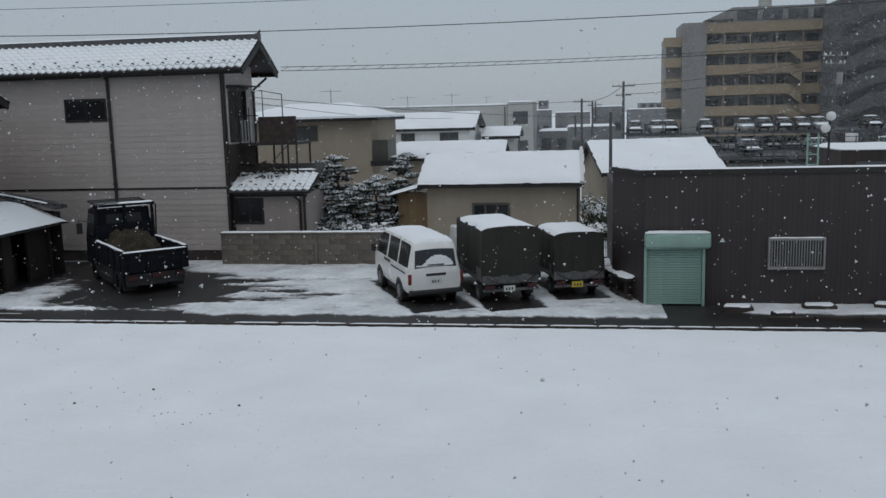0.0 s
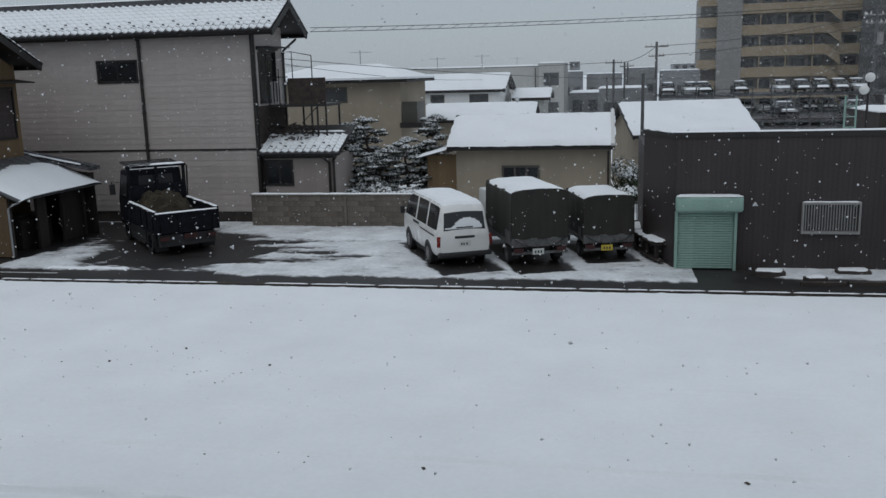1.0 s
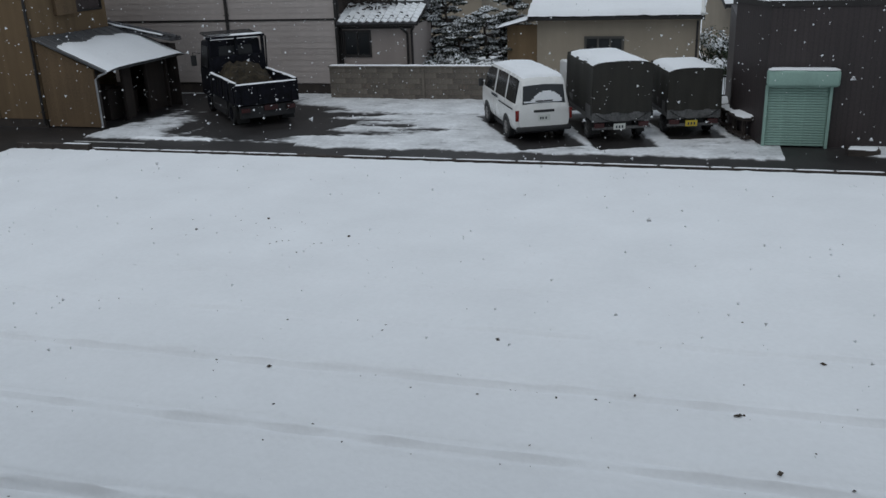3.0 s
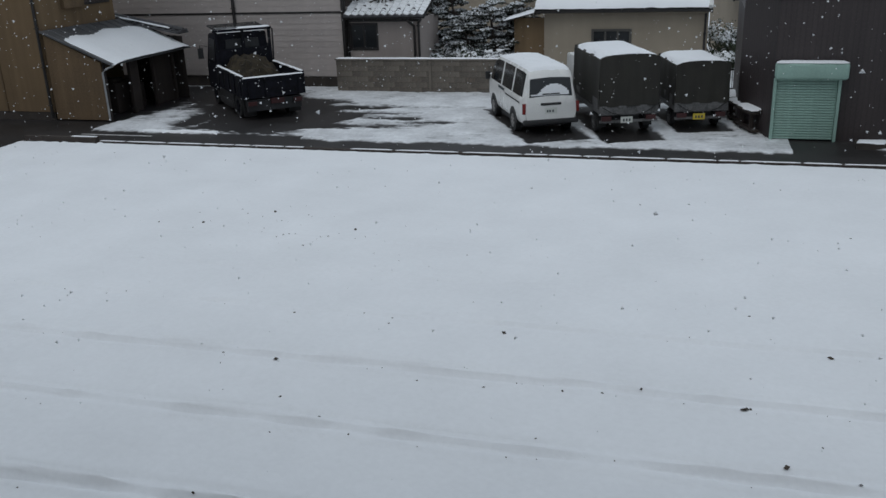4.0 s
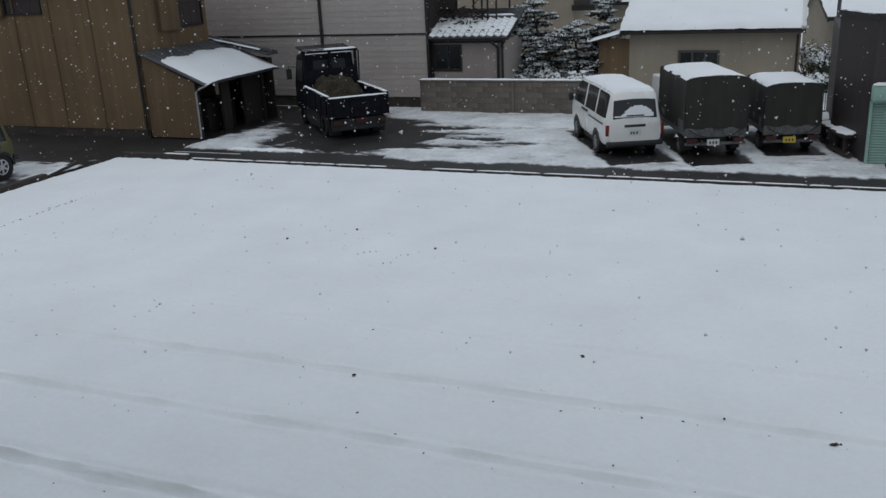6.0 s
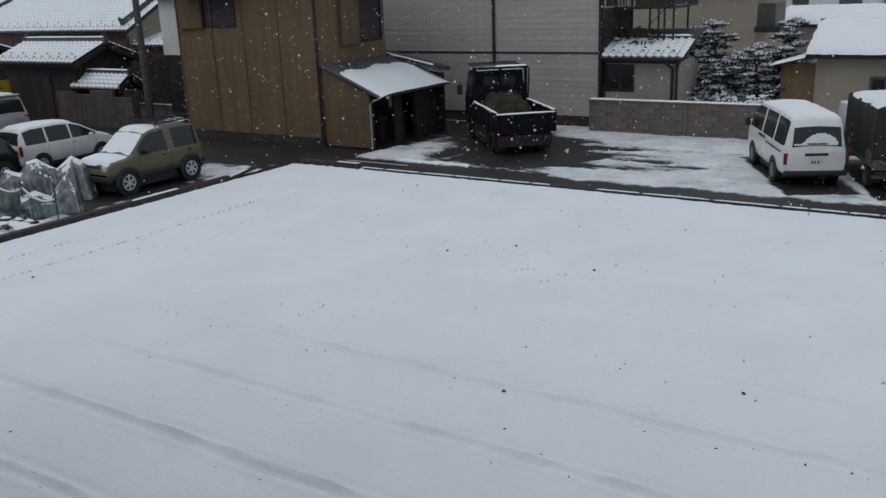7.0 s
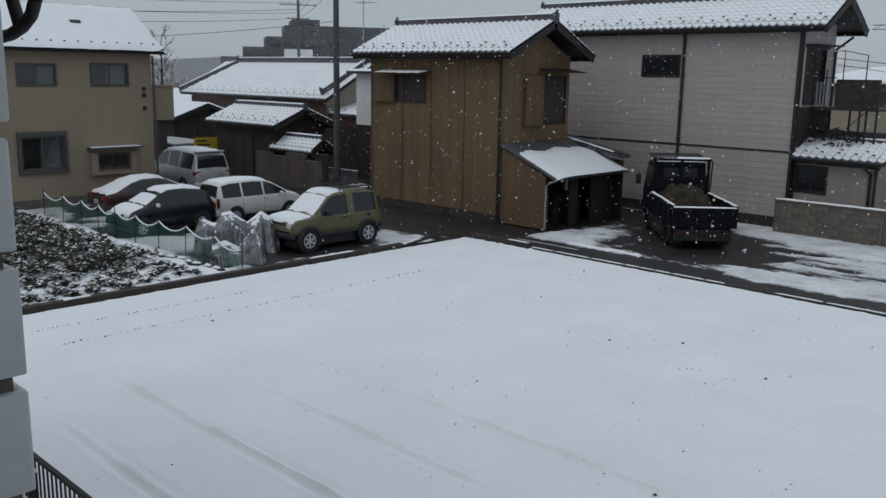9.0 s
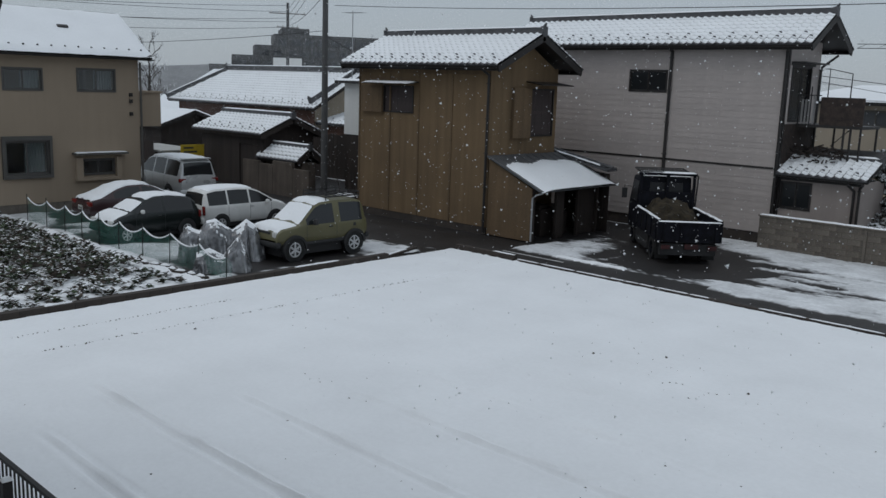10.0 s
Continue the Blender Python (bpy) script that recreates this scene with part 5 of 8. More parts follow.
            box(bm, x - sx / 2, yy - sy / 2, z - sz / 2, x + sx / 2, yy + sy / 2, z + sz / 2)
            soften(bm, min(sx, sy, sz) * 0.3, 2)
            part(nm, bm, mat, c, smooth=True)
    for k, (x, y, z, rot, w, h, bars) in enumerate(spec.get("plates", ())):
        pm = pose(x, y, z, 0, 0, rot)
        bm = bmesh.new()
        box(bm, -0.006, -w / 2, -h / 2, 0.006, w / 2, h / 2, pm)
        pl = part("number_plate", bm, spec.get("plate_mat", PLATE), c)
        bm = bmesh.new()
        for b in bars:
            box(bm, -0.01, b - 0.022, -h * 0.25, 0.01, b + 0.022, h * 0.15, pm)
        part("plate_bars", bm, DARKMARK, pl)
    return c


# white delivery van, seen from behind
VAN = dict(width=1.69, belt=1.06, sill=0.34, tumble=0.12, paint=WHITEPAINT, category="van", wheel_r=0.31, axles=(1.2, -1.2), rim=GREYSTEEL,
           line=[(-2.22, 0.9), (-2.2, 1.06), (-2.12, 1.62), (-2.04, 1.76), (-1.86, 1.83), (-0.5, 1.85), (1.1, 1.83), (1.45, 1.74), (2.0, 1.1), (2.14, 0.95), (2.22, 0.62)],
           side=((-1.98, -1.02), (-0.9, 0.25), (0.4, 1.75)), screens={"rear_window": (-2.195, -2.105), "windscreen": (1.5, 1.97)}, seams=(0.32, -0.96), snow=[(-2.0, 1.4, 0.06)],
           details=[("tail_lamp", REDLAMP, -2.19, 0.765, 0.78, 0.05, 0.13, 0.3), ("rear_bumper", BLACKPLASTIC, -2.2, 0, 0.4, 0.14, 1.62, 0.14), ("tailgate_handle", BLACKPLASTIC, -2.215, 0, 0.89, 0.05, 0.6, 0.07),
                    ("wing_mirror", BLACKPLASTIC, 1.62, 0.93, 1.2, 0.1, 0.16, 0.24), ("side_rail", BLACKPLASTIC, -1.1, 0.846, 0.93, 1.6, 0.02, 0.035), ("head_lamp", CLEARLAMP, 2.13, 0.6, 0.72, 0.1, 0.3, 0.2),
                    ("rear_wiper", BLACKPLASTIC, -2.225, 0, 1.17, 0.03, 0.5, 0.03)],
           plates=[(-2.215, 0, 0.7, 0, 0.36, 0.17, (-0.06, 0.03, 0.1))])
van = car("delivery_van", "white delivery van with snow on its roof, parked in the yard", pose(-4.66, 25.0, 0, 0, 0, 116) @ Matrix.Diagonal((0.96, 0.95, 0.97, 1)), VAN, "vehicles in the yard")
bm = bmesh.new()
for k in range(5):
    box(bm, -0.15 + k * 0.15, 0.845, 0.98 - 0.0, -0.05 + k * 0.15, 0.853, 1.06)
part("side_lettering", bm, DARKMARK, van, "short dark bars of lettering")
bm = bmesh.new()
for j in range(9):
    for i in range(22):
        y, z = -0.52 + 0.05 * i, 1.13 + 0.033 * j
        edge = 0.26 * max(0.0, 1 - ((y + 0.12) / 0.46) ** 2) + 0.03
        if z - 1.13 < edge:
            box(bm, -2.222 + (z - 1.06) * 0.145, y, z, -2.195 + (z - 1.06) * 0.145, y + 0.052, z + 0.035)
part("window_snow", bm, SNOW, van, "snow caught on the rear window and wiper", smooth=True)


def canvas_truck(label, m, L, w, top, r, plate_mat, cab=1.0):
    """A small flatbed truck whose load bed is covered by a dark canvas hood; x ahead."""
    t = thing("canvas_truck", label, "truck", m, "vehicles in the yard")
    hw, bed, x0 = w / 2, r * 2 + 0.12, -L / 2
    xc = L / 2 - cab
    bm = bmesh.new()
    prism(bm, [(xc, 0.35), (L / 2, 0.35), (L / 2, 0.95), (L / 2 - 0.18, min(top - 0.35, 1.75)), (xc, min(top - 0.3, 1.8))], hw - 0.04)
    soften(bm, 0.06, 3)
    part("cab", bm, WHITEPAINT, t, smooth=True)
    bm = bmesh.new()
    box(bm, x0 + 0.2, -0.35, 0.32, xc, 0.35, bed - 0.05)
    part("chassis", bm, BLACKPLASTIC, t)
    bm = bmesh.new()
    box(bm, x0, -hw, bed - 0.08, xc - 0.05, hw, bed)
    part("bed", bm, GRIMESTEEL, t)
    for nm, q in (("side_board", (x0 + 0.03, hw - 0.04, xc - 0.08, hw)), ("side_board", (x0 + 0.03, -hw, xc - 0.08, -hw + 0.04))):
        bm = bmesh.new()
        box(bm, q[0], q[1], bed, q[2], q[3], bed + 0.3)
        part(nm, bm, GRIMESTEEL, t, "grimy grey drop side of the bed")
    bm = bmesh.new()
    box(bm, x0 - 0.02, -hw, bed - 0.12, x0 + 0.03, hw, bed + 0.12)
    for k in range(4):
        box(bm, x0 - 0.035, -hw + 0.12 + k * (w - 0.32) / 3, bed - 0.1, x0 - 0.02, -hw + 0.18 + k * (w - 0.32) / 3, bed + 0.1)
    part("tailboard", bm, GRIMESTEEL, t, "scuffed grimy grey tailboard")
    # the hood: loose cloth over hoops, sagging between them
    bm = bmesh.new()
    nx, prof = 16, []
    zt, zb, rr = top - 0.02, bed + 0.05, 0.16
    path = [(hw + 0.015, zb), (hw + 0.01, (zb + zt) / 2), (hw - 0.005, zt - 0.3), (hw - 0.01, zt - 0.15), (hw - 0.05, zt - 0.075), (hw - 0.16, zt - 0.03), (hw * 0.4, zt - 0.005), (0, zt + 0.01)]
    path = path + [(-y, z) for y, z in path[-2::-1]]
    rings = []
    for i in range(nx + 1):
        x = x0 - 0.02 + (xc - x0 - 0.02) * i / nx
        sag = 0.03 * math.sin(math.pi * ((i / nx * 3) % 1.0))
        rings.append([bm.verts.new((x, y * (1 - 0.6 * sag / hw) + 0.012 * lumpy(x * 2, z * 2, 1.0, y), z - (sag if z > zt - 0.1 else 0) + 0.012 * lumpy(x, y, 2.0, 1.0))) for y, z in path])
    for a, b in zip(rings[:-1], rings[1:]):
        for k in range(len(path) - 1):
            bm.faces.new((a[k], a[k + 1], b[k + 1], b[k]))
    part("canvas_hood", bm, CANVAS, t, "dark green canvas hood", smooth=True)
    bm = bmesh.new()
    n, rows = 14, 8
    cloth = []
    for j in range(rows + 1):
        line = []
        for i in range(n + 1):
            y = (hw - 0.0) * (2 * i / n - 1)
            zmax = zt - 0.005 - 0.36 * max(0.0, abs(y) - hw + 0.34) ** 1.4
            z = bed + 0.1 + (zmax - bed - 0.1) * j / rows
            line.append(bm.verts.new((x0 - 0.03 - 0.035 * math.sin(i * 1.3) * (1 - j / rows) - 0.02 * lumpy(y * 3, z * 2, 1.0, 5.0), y, z)))
        cloth.append(line)
    for j in range(rows):
        for i in range(n):
            bm.faces.new((cloth[j][i], cloth[j][i + 1], cloth[j + 1][i + 1], cloth[j + 1][i]))
    part("canvas_flap", bm, CANVAS, t, "rear flap of the canvas hood", smooth=True)
    bm = bmesh.new()
    box(bm, xc - 0.06, -hw + 0.02, bed + 0.05, xc - 0.03, hw - 0.02, zt - 0.05)
    part("hood_front", bm, CANVAS, t)
    bm = bmesh.new()
    nx, ny, grid = 22, 18, []
    for i in range(nx + 1):
        row = []
        for j in range(ny + 1):
            x, y = x0 - 0.01 + (xc - x0 - 0.02) * i / nx, (hw - 0.04 + 0.02 * lumpy(0.0, i * 0.3, 1.0, L)) * (2 * j / ny - 1)
            rim = min(i, nx - i, j, ny - j) / 2.5
            lift = 0.06 * min(1.0, rim) ** 0.6 * (1 + 0.3 * lumpy(x, y, 2.0, L)) if rim else -0.02
            row.append(bm.verts.new((x, y, zt - 0.02 - 0.36 * max(0.0, abs(y) - hw + 0.34) ** 1.4 + lift)))
        grid.append(row)
    for a, b in zip(grid[:-1], grid[1:]):
        for j in range(ny):
            bm.faces.new((a[j], a[j + 1], b[j + 1], b[j]))
    part("snow_cover", bm, SNOW, t, "snow on the hood", smooth=True)
    for x in (L / 2 - 0.55, x0 + 0.75):
        for s in (1, -1):
            wheel(t, x, s * (hw - 0.05), r, 0.17, GRIMESTEEL)
    for s in (1, -1):
        bm = bmesh.new()
        box(bm, x0 - 0.05, s * (hw - 0.2) - 0.13, bed - 0.27, x0 + 0.02, s * (hw - 0.2) + 0.13, bed - 0.15)
        part("tail_lamp", bm, DARKLAMP, t)
        bm = bmesh.new()
        box(bm, x0 + 0.32, s * (hw - 0.18) - 0.12, 0.2, x0 + 0.34, s * (hw - 0.18) + 0.12, bed - 0.12)
        part("mud_flap", bm, RUBBER, t)
        bm = bmesh.new()
        tube(bm, [(x0 - 0.05, s * hw * 0.9, bed + 0.1), (x0 - 0.06, s * hw * 0.6, bed - 0.05), (x0 - 0.06, s * hw * 0.2, bed - 0.14)], 0.01, 5)
        part("rope", bm, RUBBER, t)
    bm = bmesh.new()
    box(bm, x0 - 0.04, -hw + 0.02, bed - 0.32, x0 + 0.04, hw - 0.02, bed - 0.26)
    part("rear_bar", bm, GRIMESTEEL, t)
    bm = bmesh.new()
    box(bm, x0 - 0.06, -0.1, bed - 0.33, x0 - 0.045, 0.22, bed - 0.17)
    pl = part("number_plate", bm, plate_mat, t)
    bm = bmesh.new()
    for b in (-0.02, 0.06, 0.14):
        box(bm, x0 - 0.066, b - 0.02, bed - 0.29, x0 - 0.058, b + 0.02, bed - 0.22)
    part("plate_bars", bm, DARKMARK, pl)
    return t


canvas_truck("small truck under a tall dark canvas hood topped with snow", pose(-2.45, 25.25, 0, 0, 0, 111), 4.2, 1.6, 2.17, 0.29, PLATE, 1.25)
canvas_truck("very small truck under a low dark canvas hood topped with snow", pose(-0.3, 25.75, 0, 0, 0, 106), 3.2, 1.44, 1.88, 0.26, YELLOWPLATE, 1.05)

# dark blue dump truck with an open bed
dt = thing("dump_truck", "old navy dump truck, its open load bed dusted with snow", "truck", pose(-14.15, 26.15, 0, 0, 0, 133), "vehicles in the yard")
bm = bmesh.new()
prism(bm, [(0.95, 0.55), (2.35, 0.5), (2.4, 1.3), (2.15, 2.35), (0.95, 2.4)], lambda z: 0.95 - max(0, z - 1.4) * 0.1)
soften(bm, 0.07, 3)
part("cab", bm, NAVY, dt, smooth=True)
panel(dt, "rear_window", GRIMEGLASS, [(0.95, 0.6, 1.55), (0.95, -0.6, 1.55), (0.95, -0.55, 2.2), (0.95, 0.55, 2.2)], -0.03)
for s in (1, -1):
    panel(dt, "side_window", GRIMEGLASS, [(1.15, s * 0.93, 1.5), (2.05, s * 0.93, 1.5), (1.95, s * 0.875, 2.2), (1.15, s * 0.875, 2.2)])
    bm = bmesh.new()
    tube(bm, [(2.2, s * 0.92, 1.9), (2.25, s * 1.15, 1.95), (2.2, s * 1.18, 1.5)], 0.015)
    box(bm, 2.16, s * 1.16 - 0.09, 1.5, 2.22, s * 1.16 + 0.09, 1.85)
    part("wing_mirror", bm, BLACKPLASTIC, dt)
bm = bmesh.new()
box(bm, -2.2, -0.4, 0.45, 2.1, 0.4, 0.72)
box(bm, -2.0, -0.9, 0.3, -1.9, 0.9, 0.5)
part("chassis", bm, BLACKPLASTIC, dt)
# black box added to fill the shaded gap under the bed
bm = bmesh.new()
box(bm, -0.85, -0.92, 0.22, 1.05, 0.92, 0.72)
part("bed_shade_box", bm, BLACKPLASTIC, dt, "dark fuel tank and tool boxes")
# rear guard enlarged in black to deepen the underside's shade
bm = bmesh.new()
box(bm, -2.3, -0.86, 0.3, -2.12, 0.86, 0.66)
part("rear_shade_guard", bm, BLACKPLASTIC, dt)
bm = bmesh.new()
box(bm, -2.35, -0.98, 0.72, 0.8, 0.98, 0.86)
part("bed", bm, NAVY, dt)
for s in (1, -1):
    # black skirt added for the shadow between body and ground
    bm = bmesh.new()
    box(bm, -0.8, s * 0.9 - 0.06, 0.2, 0.75, s * 0.9 + 0.06, 0.42)
    soften(bm, 0.03, 2)
    part("side_shade_skirt", bm, BLACKPLASTIC, dt)
    bm = bmesh.new()
    for k in range(4):
        tube(bm, [(-1.9 + k * 0.8, s * 1.0, 1.36), (-1.9 + k * 0.8, s * 1.03, 1.1), (-1.85 + k * 0.8, s * 1.02, 0.84)], 0.012, 5)
    part("tie_rope", bm, RUBBER, dt)["kind"] = "stuff"
bm = bmesh.new()
box(bm, -2.36, -0.3, 0.5, -2.3, 0.12, 0.66)
part("number_plate", bm, DARKLAMP, dt, "grimy number plate")
for s in (1, -1):
    bm = bmesh.new()
    box(bm, -2.35, s * 0.95 - 0.03, 0.86, 0.8, s * 0.95 + 0.03, 1.36)
    for k in range(5):
        box(bm, -2.2 + k * 0.7, s * 0.99 - 0.03, 0.8, -2.12 + k * 0.7, s * 0.99 + 0.03, 1.33)
    box(bm, -2.37, s * 0.95 - 0.05, 1.33, 0.8, s * 0.95 + 0.05, 1.4)
    part("side_board", bm, NAVY, dt, "ribbed navy drop side")
    bm = bmesh.new()
    snow_bed(bm, -2.35, s * 0.95 - 0.05, 0.8, s * 0.95 + 0.05, 1.4, 0.05, n=(24, 4), ragged=0.02)
    part("rail_snow", bm, SNOW, dt, smooth=True)
    bm = bmesh.new()
    box(bm, -2.42, s * 0.72 - 0.13, 0.5, -2.36, s * 0.72 + 0.13, 0.62)
    part("tail_lamp", bm, DARKLAMP, dt)
    bm = bmesh.new()
    box(bm, -2.0, s * 0.72 - 0.2, 0.12, -1.97, s * 0.72 + 0.2, 0.65)
    part("mud_flap", bm, RUBBER, dt)
    for x in (1.6, -1.35):
        wheel(dt, x, s * 0.92, 0.37, 0.3 if x < 0 else 0.2, NAVY)
bm = bmesh.new()
box(bm, -2.4, -0.99, 0.72, -2.34, 0.99, 1.3)
for k in range(4):
    box(bm, -2.44, -0.85 + k * 0.53, 0.74, -2.4, -0.77 + k * 0.53, 1.28)
box(bm, -2.43, -0.99, 1.27, -2.33, 0.99, 1.34)
part("tailboard", bm, NAVY, dt, "ribbed navy tailboard")
bm = bmesh.new()
snow_bed(bm, -2.43, -0.98, -2.33, 0.98, 1.34, 0.04, n=(4, 24), ragged=0.015)
part("rail_snow", bm, SNOW, dt, smooth=True)
bm = bmesh.new()
box(bm, 0.78, -0.95, 0.86, 0.84, 0.95, 1.9)
for s in (-0.9, 0, 0.9):
    box(bm, 0.74, s - 0.04, 0.86, 0.86, s + 0.04, 2.5)
box(bm, 0.72, -0.98, 2.46, 0.86, 0.98, 2.54)
part("headboard", bm, NAVY, dt, "guard frame behind the cab")
bm = bmesh.new()
for s in (-0.85, 0.85):
    tube(bm, [(0.8, s, 2.5), (2.1, s, 2.58)], 0.025)
for k in range(5):
    tube(bm, [(0.85 + 0.3 * k, -0.85, 2.52 + 0.02 * k), (0.85 + 0.3 * k, 0.85, 2.52 + 0.02 * k)], 0.02)
tube(bm, [(0.78, -0.98, 1.4), (0.78, -1.02, 2.45), (0.78, -0.9, 2.5)], 0.03)
part("roof_rack", bm, BLACKSTEEL, dt)
bm = bmesh.new()
snow_bed(bm, 0.95, -0.8, 2.1, 0.8, 2.42, 0.09, n=(10, 12), ragged=0.08)
snow_bed(bm, 0.72, -0.95, 0.86, 0.2, 2.54, 0.06, n=(4, 14), ragged=0.02)
part("snow_cover", bm, SNOW, dt, "snow on the cab roof and rack", smooth=True)
bm = bmesh.new()
for j in range(14):
    for i in range(14):
        if i < 13 and j < 13:
            def pt(a, b):
                xx, yy = -1.2 + 2.0 * a / 13, -0.9 + 1.8 * b / 13
                hh = 0.86 * max(0, 1 - ((xx - 0.45) / 1.3) ** 2) * max(0, 1 - (yy / 0.98) ** 2) ** 0.7 + 0.22 * lumpy(xx, yy, 3.5, 1)
                return bm.verts.new((xx, yy, 0.86 + max(0.0, hh)))
            bm.faces.new((pt(i, j), pt(i + 1, j), pt(i + 1, j + 1), pt(i, j + 1)))
bmesh.ops.remove_doubles(bm, verts=bm.verts, dist=0.001)
solid("straw_heap", bm, STRAW, "heap of yellowed straw and litter on the truck bed", "heap", m=dt.matrix_basis.copy())

# small off-roader
JIM = dict(width=1.6, belt=1.0, sill=0.46, tumble=0.13, paint=OLIVE, wheel_r=0.35, axles=(1.12, -1.13), arch=0.05,
           line=[(-1.73, 0.95), (-1.71, 1.05), (-1.64, 1.5), (-1.56, 1.62), (-1.3, 1.67), (-0.6, 1.69), (0.05, 1.67), (0.3, 1.58), (0.86, 1.1), (0.98, 1.05), (1.5, 0.99), (1.66, 0.9), (1.72, 0.66)],
           side=((-1.5, -0.62), (-0.38, 0.66)), screens={"windscreen": (0.3, 0.84), "rear_window": (-1.705, -1.63)}, seams=(-0.45, 0.68), snow=[(-0.4, 0.26, 0.05), (0.28, 0.88, 0.03), (0.92, 1.66, 0.045)],
           details=[("front_bumper", BLACKPLASTIC, 1.66, 0, 0.52, 0.2, 1.56, 0.18), ("rear_bumper", BLACKPLASTIC, -1.72, 0, 0.52, 0.14, 1.5, 0.16), ("head_lamp", CLEARLAMP, 1.66, 0.55, 0.8, 0.08, 0.18, 0.18),
                    ("wing_mirror", BLACKPLASTIC, 0.42, 0.88, 1.12, 0.12, 0.14, 0.18), ("sill", BLACKPLASTIC, 0.0, 0.79, 0.5, 1.5, 0.05, 0.1), ("door_handle", BLACKPLASTIC, -0.22, 0.8, 0.93, 0.14, 0.03, 0.04),
                    ("fuel_cap", BLACKPLASTIC, -1.15, 0.8, 0.92, 0.1, 0.015, 0.1), ("grille", BLACKPLASTIC, 1.66, 0, 0.8, 0.05, 0.7, 0.16), ("wiper", BLACKPLASTIC, 0.7, 0.3, 1.06, 0.04, 0.4, 0.02)])
jim = car("off_roader", "small khaki off-roader with black trim and a snowy bonnet", pose(-20.95, 16.35, 0, 0, 0, -90), JIM)
bm = bmesh.new()
for s in (-0.55, 0.55):
    tube(bm, [(-1.5, s, 1.68), (-1.5, s, 1.78), (-0.2, s, 1.78), (-0.2, s, 1.68)], 0.022)
for k in range(6):
    tube(bm, [(-1.5 + 0.26 * k, -0.55, 1.78), (-1.5 + 0.26 * k, 0.55, 1.78)], 0.016)
tube(bm, [(-1.5, -0.55, 1.88), (-0.2, -0.55, 1.88), (-0.2, 0.55, 1.88), (-1.5, 0.55, 1.88), (-1.5, -0.55, 1.88)], 0.016)
for q in ((-1.5, -0.55), (-1.5, 0.55), (-0.2, -0.55), (-0.2, 0.55), (-0.85, 0.55), (-0.85, -0.55)):
    tube(bm, [(*q, 1.78), (*q, 1.88)], 0.014)
part("roof_rack", bm, BLACKSTEEL, jim, "black steel roof rack")

HATCH = dict(width=1.66, belt=0.94, sill=0.28, tumble=0.2, paint=BLACKPAINT, wheel_r=0.30, axles=(1.22, -1.2),
             line=[(-1.87, 0.62), (-1.82, 0.93), (-1.64, 1.27), (-1.42, 1.41), (-0.6, 1.50), (0.0, 1.49), (0.38, 1.38), (1.02, 1.03), (1.5, 0.9), (1.76, 0.74), (1.88, 0.5)],
             side=((-1.5, -0.36), (-0.26, 0.82)), screens={"windscreen": (0.4, 1.0), "rear_window": (-1.8, -1.5)}, seams=(-0.31, 0.85), snow=[(-1.4, 0.32, 0.05), (0.45, 1.0, 0.03), (1.04, 1.74, 0.045)],
           details=[("head_lamp", CLEARLAMP, 1.7, 0.62, 0.7, 0.2, 0.26, 0.16), ("tail_lamp", REDLAMP, -1.8, 0.7, 0.8, 0.1, 0.2, 0.24), ("wing_mirror", WHITEPAINT, 0.62, 0.88, 1.03, 0.14, 0.14, 0.13), ("door_handle", BLACKPLASTIC, -0.1, 0.825, 0.86, 0.14, 0.03, 0.03)])
car("hatchback_car", "small black hatchback with snow on roof and bonnet", pose(-26.2, 13.8, 0, 0, 0, -90) @ Matrix.Diagonal((0.86, 0.92, 0.95, 1)), HATCH)

MPV = dict(width=1.70, belt=1.0, sill=0.32, tumble=0.16, paint=WHITEPAINT, wheel_r=0.31, axles=(1.3, -1.3),
           line=[(-2.12, 0.7), (-2.08, 1.0), (-1.98, 1.42), (-1.86, 1.57), (-1.5, 1.64), (-0.4, 1.66), (0.2, 1.62), (0.55, 1.51), (1.4, 1.05), (1.85, 0.91), (2.05, 0.73), (2.13, 0.48)],
           side=((-1.84, -1.0), (-0.92, 0.02), (0.1, 1.15)), screens={"windscreen": (0.58, 1.36), "rear_window": (-2.06, -1.93)}, seams=(0.06, -0.96, 1.1), snow=[(-1.75, 0.35, 0.045), (1.42, 1.95, 0.03)],
           details=[("tail_lamp", REDLAMP, -2.06, 0.77, 0.85, 0.08, 0.14, 0.36), ("rear_bumper", WHITEPAINT, -2.1, 0, 0.45, 0.12, 1.62, 0.22), ("head_lamp", CLEARLAMP, 1.98, 0.62, 0.74, 0.16, 0.28, 0.16), ("wing_mirror", WHITEPAINT, 0.85, 0.92, 1.06, 0.14, 0.16, 0.15),
                    ("door_handle", STEEL, 0.15, 0.855, 0.9, 0.16, 0.03, 0.03)],
           plates=[(-2.12, 0, 0.7, 0, 0.34, 0.17, (-0.05, 0.04, 0.1))])
car("people_carrier", "white people carrier with a thin coat of snow", pose(-26.6, 17.5, 0, 0, 0, 90) @ Matrix.Diagonal((0.86, 0.92, 0.88, 1)), MPV)

